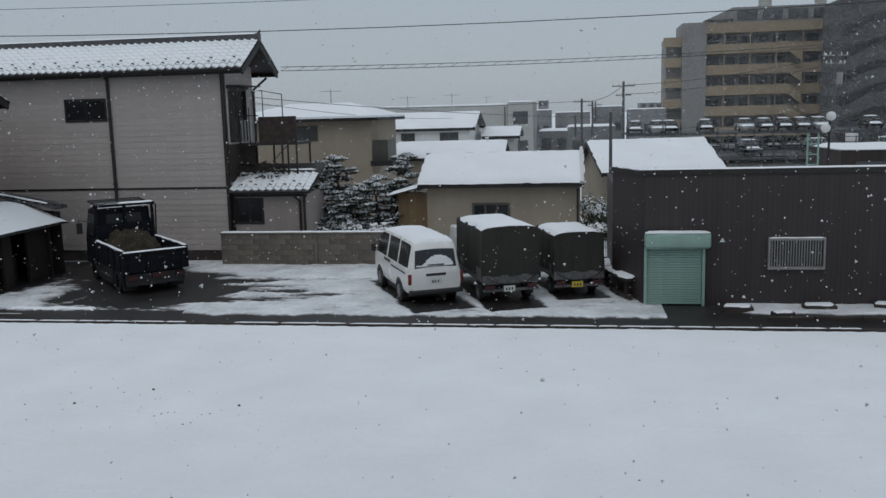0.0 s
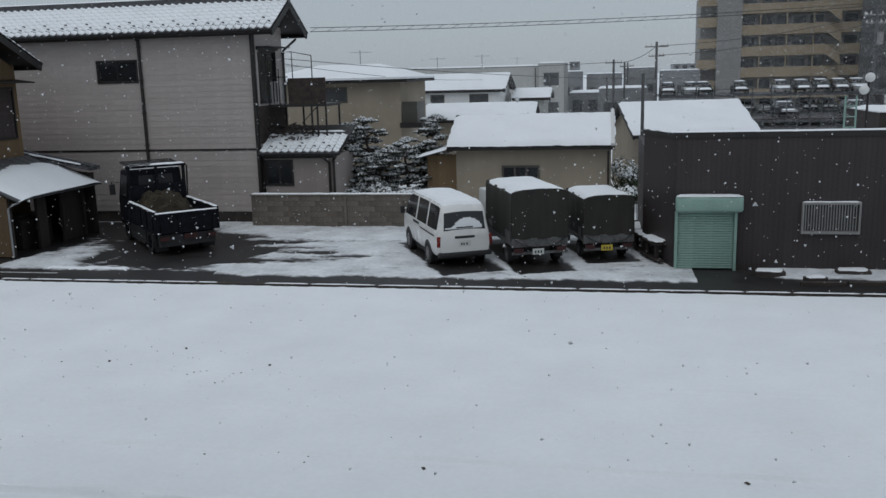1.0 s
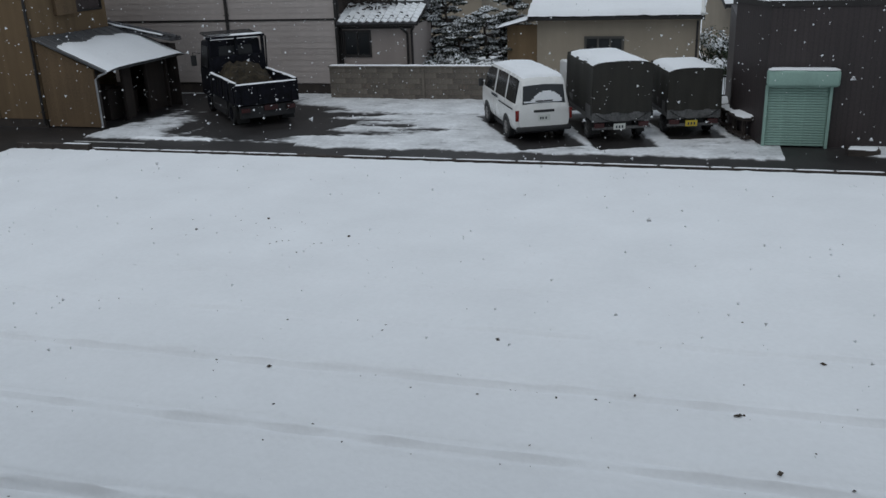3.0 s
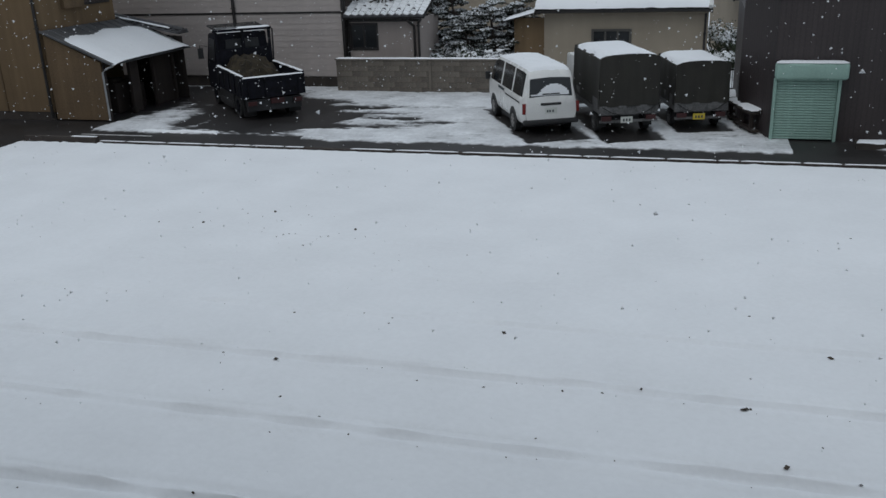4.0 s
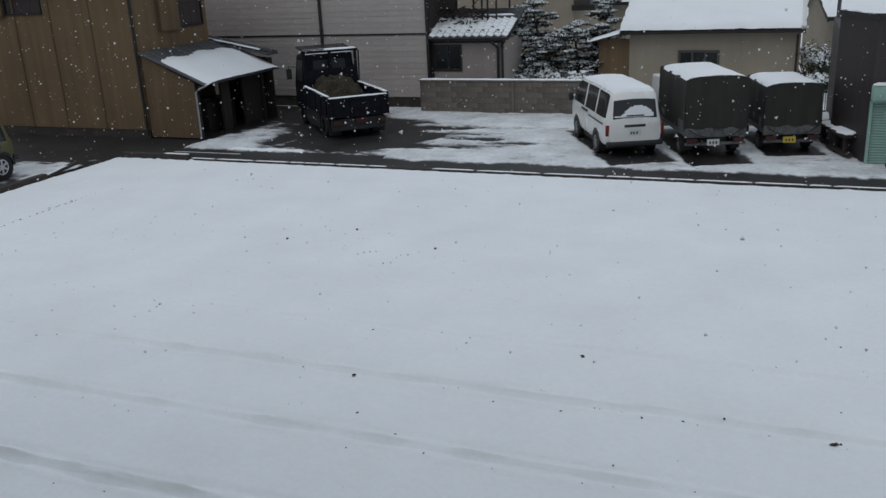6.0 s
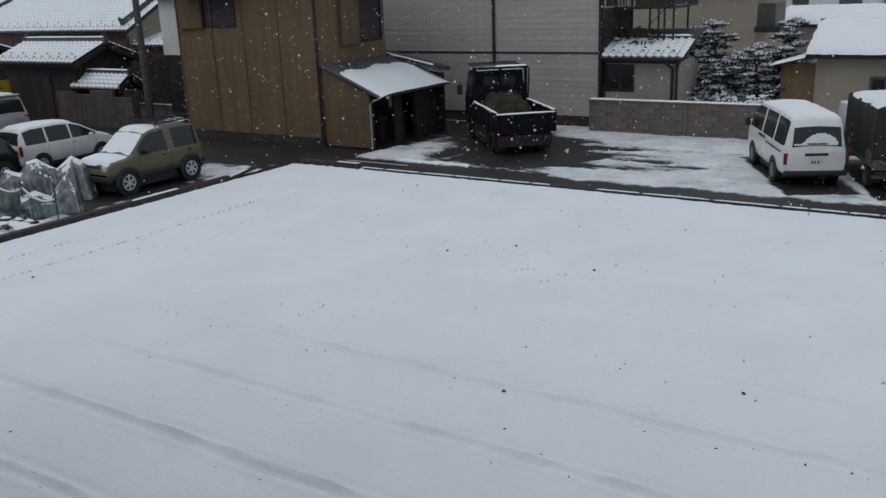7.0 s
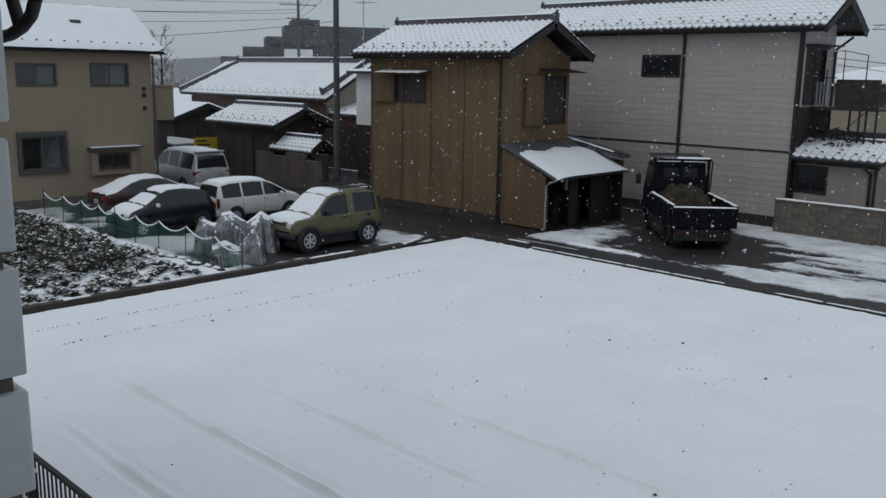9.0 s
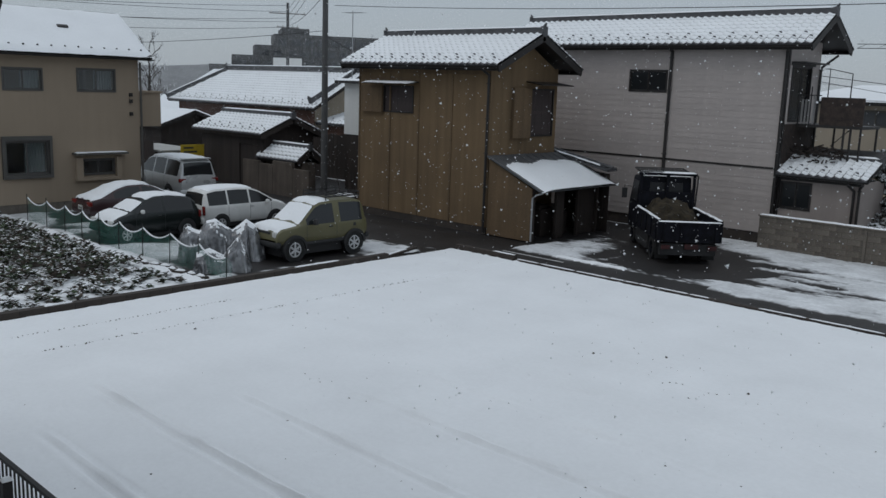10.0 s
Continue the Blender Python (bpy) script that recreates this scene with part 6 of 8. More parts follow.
SEDAN = dict(width=1.74, belt=0.95, sill=0.3, tumble=0.22, paint=WINEPAINT, wheel_r=0.31, axles=(1.35, -1.3),
             line=[(-2.28, 0.62), (-2.22, 0.94), (-1.8, 1.02), (-1.1, 1.34), (-0.65, 1.45), (0.0, 1.46), (0.4, 1.37), (1.1, 1.02), (1.85, 0.87), (2.18, 0.68), (2.27, 0.46)],
             side=((-1.3, -0.2), (-0.1, 0.9)), screens={"windscreen": (0.42, 1.07), "rear_window": (-1.74, -1.1)}, seams=(-0.15, 0.9), snow=[(-2.18, 0.3, 0.075), (0.45, 1.05, 0.04), (1.1, 2.1, 0.05)],
           details=[("tail_lamp", REDLAMP, -2.22, 0.62, 0.8, 0.1, 0.36, 0.17), ("wing_mirror", WINEPAINT, 0.68, 0.92, 1.03, 0.14, 0.14, 0.13), ("head_lamp", CLEARLAMP, 2.1, 0.62, 0.68, 0.2, 0.3, 0.14)],
           plates=[(-2.29, 0, 0.62, 0, 0.34, 0.17, (-0.05, 0.04, 0.1))])
car("saloon_car", "dark wine-red saloon under rounded snow", pose(-30.15, 15.5, 0, 0, 0, 90) @ Matrix.Diagonal((0.92, 0.94, 0.9, 1)), SEDAN)

BIGVAN = dict(width=1.8, belt=1.08, sill=0.33, tumble=0.16, paint=SILVER, category="van", wheel_r=0.33, axles=(1.45, -1.4),
              line=[(-2.4, 0.85), (-2.37, 1.1), (-2.25, 1.62), (-2.12, 1.76), (-1.8, 1.83), (-0.5, 1.85), (0.5, 1.8), (0.9, 1.68), (1.7, 1.12), (2.1, 0.98), (2.34, 0.76), (2.42, 0.5)],
              side=((-2.1, -1.0), (-0.9, 0.1), (0.2, 1.4)), screens={"rear_window": (-2.35, -2.2), "windscreen": (0.95, 1.66)}, seams=(0.15, -0.95), snow=[(-2.0, 0.7, 0.06)],
           details=[("tail_lamp", REDLAMP, -2.34, 0.72, 0.95, 0.1, 0.34, 0.16), ("tail_trim", STEEL, -2.36, 0, 0.95, 0.06, 1.0, 0.07), ("rear_bumper", SILVER, -2.38, 0, 0.45, 0.14, 1.74, 0.24), ("roof_spoiler", SILVER, -2.1, 0, 1.82, 0.25, 1.3, 0.05)],
           plates=[(-2.36, 0, 0.74, 0, 0.34, 0.17, (-0.05, 0.04, 0.1))])
car("large_van", "silver family van with snow on its roof", pose(-34.9, 19.7, 0, 0, 0, 176), BIGVAN)


# ---- the western side: houses beyond the car park ----
th = thing("tan_apartment_house", "two-storey tan stucco apartment house with a white snowy roof", "house", pose(-33.2, 4.0, 0, 0, 0, 90))
L, D = 13.3, 4.6
wins = ((8.1, 4.5, 9.55, 5.34, "half"), (10.8, 4.5, 12.35, 5.4, "half"), (8.05, 1.42, 9.65, 2.7, "half"), (10.85, 1.3, 12.2, 1.95, ""), (3.0, 4.5, 4.5, 5.35, "half"), (3.0, 1.42, 4.6, 2.7, "half"))
bm = bmesh.new()
wall(bm, Matrix(), L, 0.35, 5.95, 0.16, [q[:4] for q in wins])
part("wall", bm, TANWALL, th)
bm = bmesh.new()
box(bm, L - 0.16, 0.16, 0.35, L, D, 5.95)
part("wall", bm, TANWALL, th)
bm = bmesh.new()
box(bm, 0, 0.16, 0.35, 0.16, D, 5.95)
box(bm, 0.16, D - 0.16, 0.35, L - 0.16, D, 5.95)
part("wall", bm, TANWALL, th)
bm = bmesh.new()
box(bm, 0.02, 0.03, -0.1, L - 0.02, D, 0.35)
part("foundation", bm, CONCRETE, th, "grey concrete base course")
for q in wins:
    window(th, Matrix.Translation((q[0], 0, q[1])), q[2] - q[0], q[3] - q[1], GREYALU, curtain=q[4])
for q in (wins[2], wins[5]):
    bm = bmesh.new()
    for r in ((q[0] - 0.1, q[1] - 0.12, q[2] + 0.1, q[1]), (q[0] - 0.1, q[3], q[2] + 0.1, q[3] + 0.16), (q[0] - 0.1, q[1], q[0], q[3]), (q[2], q[1], q[2] + 0.1, q[3])):
        box(bm, r[0], -0.12, r[1], r[2], 0, r[3])
    part("shutter_frame", bm, GREYALU, th, "storm shutter frame round the window")
bm = bmesh.new()
for r in ((10.6, 1.12, 12.4, 1.24), (10.6, 1.24, 10.85, 2.0), (12.2, 1.24, 12.4, 2.0)):
    box(bm, r[0], -0.2, r[1], r[2], 0, r[3])
part("window_bay", bm, TANWALL, th)
bm = bmesh.new()
box(bm, 10.5, -0.4, 2.12, 12.6, 0, 2.2)
part("awning", bm, ALU, th, "slim awning with snow")
bm = bmesh.new()
snow_bed(bm, 10.5, -0.4, 12.6, -0.02, 2.2, 0.03, n=(16, 4))
part("awning_snow", bm, SNOW, th, smooth=True)
ang = math.degrees(math.atan2(1.75, 2.8))
s = math.hypot(1.75, 2.8)
for side in (1, -1):
    m = pose(-0.4 if side > 0 else L + 0.4, -0.45 if side > 0 else D + 0.55, 5.92, 0, 0, 0 if side > 0 else 180) @ pose(0, 0, 0, ang)
    bm = bmesh.new()
    box(bm, 0, 0, -0.16, L + 0.8, s, 0, m)
    part("roof_slab", bm, DARKTRIM, th)
    bm = bmesh.new()
    snow_bed(bm, -0.02, -0.04, L + 0.82, s, 0.0, 0.08, m, n=(50, 16), ragged=0.04)
    part("roof_snow", bm, SNOW, th, "smooth snow on the roof", smooth=True)
    if side > 0:
        bm = bmesh.new()
        for k in range(28):
            box(bm, 0.2 + k * 0.5, 0.3, 0.05, 0.26 + k * 0.5, 0.34, 0.115, m)
        for k in range(3):
            box(bm, 3.0 + k * 4, 1.7, 0.05, 3.4 + k * 4, 1.85, 0.13, m)
        part("snow_guard", bm, DARKTRIM, th)["kind"] = "stuff"
gutter(th, -0.4, L + 0.4, -0.5, 5.82, DARKTRIM)
downpipe(th, L + 0.06, -0.05, 0.2, 5.7, 0.045, GREYALU)
bm = bmesh.new()
box(bm, L, 0.3, 3.15, L + 1.1, 1.9, 4.5)
box(bm, L, 0.22, 4.5, L + 1.16, 1.95, 4.58)
part("balcony_box", bm, TANWALL, th, "walled balcony on the gable end")
bm = bmesh.new()
tube(bm, [(L + 0.25, 0.3, 4.58), (L + 0.25, 0.3, 5.4), (L + 0.4, 0.3, 5.4)], 0.03)
tube(bm, [(L + 0.6, 0.3, 4.58), (L + 0.6, 0.3, 5.2)], 0.03)
part("balcony_pole", bm, GREYALU, th)
for z in (3.6, 4.1, 4.35):
    bm = bmesh.new()
    box(bm, L - 0.42, -0.09, z, L - 0.3, 0, z + 0.14)
    part("meter_box", bm, DARKTRIM, th)

# tiled outbuilding, gate roof and walls beside the lane
gh = thing("tiled_outbuilding", "dark wooden outbuilding under a snowy tiled roof", "outbuilding", Matrix.Translation((-40.2, 24.35, 0)))
bm = bmesh.new()
wall(bm, Matrix(), 5.4, -0.1, 2.7, 0.12, [(3.4, 0, 5.0, 2.1)])
part("wall", bm, OLDWOOD, gh)
bm = bmesh.new()
gable_end(bm, 5.4, 0.12, 3.0, -0.1, 2.65, 3.3, 0.12)
part("wall", bm, OLDWOOD, gh)
bm = bmesh.new()
gable_end(bm, 0.12, 0.12, 3.0, -0.1, 2.65, 3.3, 0.12)
part("wall", bm, OLDWOOD, gh)
bm = bmesh.new()
box(bm, 3.42, 0.05, 0, 4.96, 0.1, 2.08)
part("door", bm, OLDWOOD, gh, "dark plank door")
gable_roof(gh, -0.3, 5.8, -0.4, 3.4, 2.62, 3.42, seed=31, tile_w=0.3, board=OLDWOOD)
gw = thing("gate_roof", "small tiled roof over the boundary wall", "gate", Matrix.Translation((-35.1, 24.3, 0)))
bm = bmesh.new()
box(bm, 0.2, 0.2, -0.1, 3.1, 1.0, 1.5)
part("base_wall", bm, STAINED, gw, "stained mortar base")
gable_roof(gw, 0, 3.2, -0.15, 1.45, 1.55, 2.12, seed=41, tile_w=0.28, board=OLDWOOD, ridge_r=0.1)
mw = thing("mortar_wall", "stained brown mortar boundary wall with a dark base", "wall", Matrix.Translation((-35.6, 23.75, 0)))
bm = bmesh.new()
x = 0.0
for w, h in ((1.3, 1.45), (1.1, 1.35), (1.5, 1.55), (1.2, 1.3)):
    box(bm, x, 0, -0.1, x + w - 0.02, 0.14, h)
    x += w
part("wall_panel", bm, STAINED, mw)

rh = thing("old_tiled_house", "old red-brown house under a broad snowy tiled roof", "house", Matrix.Translation((-56.5, 32.4, 0)))
bm = bmesh.new()
wall(bm, Matrix(), 15.2, -0.3, 3.6, 0.15, [(3, 1.0, 5, 2.3), (9, 1.0, 11, 2.3)])
part("wall", bm, BRICKRED, rh)
bm = bmesh.new()
gable_end(bm, 15.2, 0.15, 6.5, -0.3, 3.6, 5.5, 0.15)
part("wall", bm, CREAM, rh)
bm = bmesh.new()
box(bm, 0, 0.15, -0.3, 0.15, 6.5, 3.6)
part("wall", bm, BRICKRED, rh)
window(rh, Matrix.Translation((3, 0, 1.0)), 2, 1.3)
window(rh, Matrix.Translation((9, 0, 1.0)), 2, 1.3)
run, rise = 3.85, 2.15
sl, an = math.hypot(run, rise), math.degrees(math.atan2(rise, run))
bm = bmesh.new()
box(bm, -0.6, 0, -0.12, 16.0, sl, 0, pose(0, -0.55, 3.6, an))
part("roof_deck", bm, OLDWOOD, rh)
bm = bmesh.new()
box(bm, -16.0, 0, -0.12, 0.6, sl, 0, pose(0, 7.15, 3.6, 0, 0, 180) @ pose(0, 0, 0, an))
part("roof_deck", bm, OLDWOOD, rh)
tiled_roof(rh, pose(-0.6, -0.55, 3.6, an), 16.6, sl, seed=51, tile_w=0.33, tile_l=0.32)
ridge(rh, (1.0, 3.3, 5.75), (15.9, 3.3, 5.75), 0.17)
ridge(rh, (15.3, -0.2, 3.95), (15.3, 3.2, 5.75), 0.14, ornament=True)
ridge(rh, (-0.6, -0.5, 3.72), (1.2, 3.2, 5.7), 0.13)
lr = pose(15.2, 0.2, 2.75, 14)
bm = bmesh.new()
box(bm, 0, 0, -0.1, 4.2, 3.2, 0, lr)
part("side_roof", bm, OLDWOOD, rh)
tiled_roof(rh, lr, 4.2, 3.2, seed=53, tile_w=0.33, tile_l=0.32)
bm = bmesh.new()
box(bm, 15.2, 0.6, -0.3, 19.2, 3.2, 2.8)
part("side_wall", bm, BRICKRED, rh)

wp = thing("plaster_storehouse", "narrow white plastered storehouse above a dark base", "storehouse", Matrix.Translation((-33.2, 28.0, 0)))
bm = bmesh.new()
box(bm, 0, 0, 2.7, 4.2, 3.0, 5.15)
part("upper_wall", bm, PLASTERWHITE, wp)
bm = bmesh.new()
box(bm, 0.05, 0.05, -0.2, 4.15, 2.95, 2.7)
part("lower_wall", bm, OLDWOOD, wp)
bm = bmesh.new()
box(bm, -0.35, -0.35, 5.15, 4.5, 3.3, 5.28)
part("roof_slab", bm, DARKTRIM, wp)
bm = bmesh.new()
snow_bed(bm, -0.37, -0.37, 4.5, 3.3, 5.28, 0.1)
part("roof_snow", bm, SNOW, wp, smooth=True)

bm = bmesh.new()
box(bm, 0, 0, 0, 0.05, 1.3, 0.75)
sg = thing("notice_board", "yellow painted sign board on two thin posts", "sign", pose(-39.5, 22.7, 1.1))
part("board", bm, YELLOWSIGN, sg)
for y in (0.1, 1.15):
    bm = bmesh.new()
    rod(bm, (-0.03, y, -1.1), (-0.03, y, 0.7), 0.025)
    part("post", bm, GREYSTEEL, sg)
bm = bmesh.new()
for k in range(3):
    box(bm, 0.05, 0.15, 0.15 + 0.2 * k, 0.056, 0.7 + 0.2 * (k % 2), 0.23 + 0.2 * k)
part("lettering_bars", bm, DARKMARK, sg)

plain_house("dark_cottage", "dark board cottage under a thin white roof", Matrix.Translation((-53, 25.5, 0)), 6.5, 4.0, 2.5, 3.3, OLDWOOD)
for nm, x0, y0, x1, y1, hh in (("board_fence", -30.7, 26.6, -26.9, 26.4, 2.1), ("board_fence", -47.5, 21.5, -41.0, 22.2, 1.9), ("board_fence", -41.5, 30.0, -27.0, 31.5, 2.4)):
    L = math.hypot(x1 - x0, y1 - y0)
    f = thing(nm, "dark weathered board fence between the plots", "fence", pose(x0, y0, 0, 0, 0, math.degrees(math.atan2(y1 - y0, x1 - x0))), "board fences")
    for k in range(int(L / 0.3)):
        bm = bmesh.new()
        box(bm, k * 0.3, 0, -0.1, k * 0.3 + 0.28, 0.03, hh + 0.03 * math.sin(k * 2.3))
        part("board", bm, OLDWOOD, f)
    bm = bmesh.new()
    box(bm, 0, 0.03, hh * 0.7, L, 0.08, hh * 0.7 + 0.08)
    part("rail", bm, OLDWOOD, f)
# clutter and a low roof behind the silver van
bm = bmesh.new()
box(bm, 0, 0, 0, 4.5, 2.2, 1.4)
box(bm, -0.1, -0.1, 1.4, 4.6, 2.3, 1.47)
solid("low_shed", bm, GREYWALL, "low grey shed with a flat snowy roof", "shed", m=Matrix.Translation((-45.5, 22.5, 0)))
bm = bmesh.new()
for k in range(12):
    r = random.Random(k + 70)
    p = (r.uniform(0, 1.2), r.uniform(0, 0.8), 0)
    rod(bm, p, (p[0] + r.uniform(-0.4, 0.4), p[1] + r.uniform(-0.3, 0.3), r.uniform(0.7, 1.5)), 0.03, 0.015, 5)
    box(bm, p[0], p[1], 0, p[0] + 0.3, p[1] + 0.25, r.uniform(0.2, 0.7))
solid("scrap_pile", bm, OLDWOOD, "jumble of dark poles and boxes beside the house", "scrap pile", m=Matrix.Translation((-28.6, 23.7, 0)))
bm = bmesh.new()
snow_bed(bm, -0.1, -0.1, 0.9, 0.6, 0.5, 0.08)
solid("scrap_snow", bm, SNOW, "snow caught on the scrap pile", "snow", m=Matrix.Translation((-28.5, 23.75, 0)), smooth=True)

# distant terraced building, hill and bare tree
big = thing("terraced_building", "large grey stepped building fading into the snowfall", "building", pose(-128, 100, 0, 0, 0, 58))
for k, (x, w, h, y) in enumerate(((-6, 34, 7.6, -2), (-2, 27, 9.4, 0), (2, 23, 11.3, 1.5), (5.5, 19.5, 13.4, 3), (7, 5, 14.6, 5))):
    bm = bmesh.new()
    box(bm, x - 12, y, 0, x - 12 + w, y + 10, h)
    part("tier", bm, WINGGREY, big)
    for j in range(3):
        for i in range(int(w / 2.4)):
            bm = bmesh.new()
            box(bm, x - 11.3 + i * 2.4, y - 0.05, h - 2.2 - j * 2.9, x - 9.6 + i * 2.4, y + 0.01, h - 0.9 - j * 2.9)
            part("window", bm, FARGLASS, big)
bm = bmesh.new()
box(bm, -7, -4, 6.5, -2.2, -1, 9.0)
part("lit_annex", bm, PLASTERWHITE, big, "small white annex")
bm = bmesh.new()
n = 23
row = [[bm.verts.new((-400 + 20 * i, y, z * (8 + 5 * lumpy(i * 0.3, 0, 1.0, 2.0)))) for i in range(n)] for y, z in ((0, -0.1), (40, 1.0), (80, 1.2), (140, -0.1))]
for a, b in zip(row[:-1], row[1:]):
    for i in range(n - 1):
        bm.faces.new((a[i], a[i + 1], b[i + 1], b[i]))
solid("backdrop_hill", bm, HAZEGREY, "low grey wooded hill on the horizon", kind="structure", m=pose(-190, 190, 0, 0, 0, 45), smooth=True)


def branch(bm, p, d, length, r, depth, rnd, tips):
    q = p + d * length
    rod(bm, p, q, r, r * 0.62, 6 if depth > 2 else 4)
    if depth == 0:
        tips.append(q)
        return
    for k in range(rnd.choice((2, 3, 3))):
        nd = (d + Vector((rnd.uniform(-0.75, 0.75), rnd.uniform(-0.75, 0.75), rnd.uniform(-0.1, 0.5)))).normalized()
        branch(bm, p.lerp(q, rnd.uniform(0.6, 1.0)), nd, length * rnd.uniform(0.6, 0.8), r * 0.6, depth - 1, rnd, tips)


bt = thing("bare_tree", "tall leafless tree with fine snowy twigs", "tree", Matrix.Translation((-60, 32.1, 0)))
bm, tips = bmesh.new(), []
rod(bm, (0, 0, 0), (0, 0, 7.0), 0.16, 0.05)
for k in range(14):
    branch(bm, Vector((0, 0, 2.4 + 0.36 * k)), Vector((0.75 * math.cos(k * 2.4), 0.75 * math.sin(k * 2.4), 1)).normalized(), 1.25 - 0.045 * k, 0.035, 3, random.Random(k), tips)
part("trunk", bm, BARK, bt)
bm = bmesh.new()
for t in tips:
    rod(bm, t, t + Vector((0.03, 0.03, -0.1)), 0.02, 0.01, 4)
part("twig_snow", bm, SNOW, bt)["kind"] = "stuff"

# utility poles and cables
def utility_pole(label, x, y, h, r=0.14, arms=(), transformer=False, lean=0.0):
    p = thing("utility_pole", label, "utility pole", pose(x, y, 0, 0, lean, 0), "utility poles")
    bm = bmesh.new()
    rod(bm, (0, 0, -0.2), (0, 0, h), r, r * 0.7, 12)
    part("shaft", bm, POLE, p, smooth=True)
    for z, w, a in arms:
        m = pose(0, 0, z, 0, 0, a)
        bm = bmesh.new()
        box(bm, -w, -0.05, 0, w, 0.05, 0.09, m)
        part("cross_arm", bm, GREYSTEEL, p)
        for k in (-0.9, -0.45, 0.45, 0.9):
            bm = bmesh.new()
            rod(bm, m @ Vector((k * w, 0, 0.09)), m @ Vector((k * w, 0, 0.28)), 0.05, 0.03, 8)
            part("insulator", bm, PLASTERWHITE, p)
    if transformer:
        bm = bmesh.new()
        rod(bm, (0.3, 0, h - 2.6), (0.3, 0, h - 1.7), 0.25, seg=14)
        part("transformer", bm, GREYSTEEL, p, "grey drum transformer")
    return p


utility_pole("tall grey concrete pole beside the boundary wall", -31.0, 25.0, 11.5, 0.16)
utility_pole("wooden-armed pole with insulators in the distance", -60.0, 44.4, 11.4, 0.16, ((10.5, 1.5, 60), (9.4, 0.9, 60)))
utility_pole("thin dark pole at the back of the yard", 1.22, 29.6, 5.1, 0.07)
utility_pole("distant pole with cross-arms", 3.85, 70, 7.3, 0.13, ((6.9, 0.9, 10), (6.2, 0.6, 10)))
utility_pole("distant pole with cross-arms", 0.66, 72, 6.1, 0.12, ((5.8, 0.7, 20),))
utility_pole("thin dark pole among the distant roofs", 1.55, 74, 5.9, 0.1, ((5.5, 0.4, 20),))
utility_pole("thin dark pole among the distant roofs", 0.14, 68, 4.8, 0.1)
utility_pole("thin dark pole among the distant roofs", 2.2, 90, 6.0, 0.1, ((5.6, 0.6, 0),))
utility_pole("pole with a drum transformer by the apartment block", 19.4, 70, 9.2, 0.16, ((8.7, 1.0, 15), (8.1, 0.8, 15)), True)
utility_pole("old thin pole between the distant houses", -5.4, 70, 5.6, 0.08)
utility_pole("old thin pole between the distant houses", -4.4, 72, 5.0, 0.08)


def cable(p0, p1, sag, r=0.012, label="thin black overhead cable", n=14):
    p0, p1 = Vector(p0), Vector(p1)
    bm = bmesh.new()
    pts = [p0.lerp(p1, k / n) - Vector((0, 0, sag * 4 * (k / n) * (1 - k / n))) for k in range(n + 1)]
    tube(bm, pts, r, 5)
    return solid("overhead_cable", bm, WIRE, label, "cable", "overhead cables")


cable((-34, 28, 8.84), (22, 28, 8.6), 0.75, 0.014)
cable((-34, 26, 9.3), (22, 26, 9.0), 0.5, 0.008)
for dz in (0.0, 0.16):
    cable((-12.2, 36, 7.15 + dz), (24, 60, 9.2 + dz), 0.35, 0.014, "pair of bundled overhead cables")
bm = bmesh.new()
for k in range(60):
    a, b = Vector((-12.2, 36, 7.15)).lerp(Vector((24, 60, 9.2)), k / 60), Vector((-12.2, 36, 7.31)).lerp(Vector((24, 60, 9.36)), (k + 0.5) / 60)
    d = 0.35 * 4 * (k / 60) * (1 - k / 60)
    rod(bm, a - Vector((0, 0, d)), b - Vector((0, 0, d)), 0.008, seg=4)
solid("cable_hangers", bm, WIRE, "zigzag hangers between the two cables", kind="stuff")
cable((-12.2, 32.6, 6.0), (6, 62, 4.6), 0.3, 0.012)
cable((-12.2, 32.6, 5.8), (-7, 60, 4.9), 0.3, 0.010)
for y0, z0, z1 in ((0, 7.9, 9.6), (4, 7.6, 9.9), (-6, 8.3, 10.4), (6, 7.2, 9.2), (-2, 8.0, 10.9)):
    cable((-40, y0 - 4, z0), (-60, 44.4, z1 + 0.3), 0.5, 0.016)
for z0, z1 in ((10.9, 10.4), (11.3, 10.9), (10.3, 9.9)):
    cable((-60, 44.4, z1), (-31, 25, z0), 0.35, 0.014)
cable((-31, 25, 9.0), (-60, 44.4, 9.6), 0.3, 0.014)
cable((-31, 25, 7.4), (-46, 18, 6.6), 0.2, 0.012)
cable((-31, 25, 7.2), (-27.2, 26.5, 5.6), 0.15, 0.01)
for a, b in (((3.85, 70, 7.0), (0.66, 72, 5.9)), ((3.85, 70, 7.0), (19.4, 70, 8.8)), ((3.85, 70, 6.3), (19.4, 70, 8.2)), ((0.66, 72, 5.9), (-30, 80, 6.5))):
    cable(a, b, 0.4, 0.02)

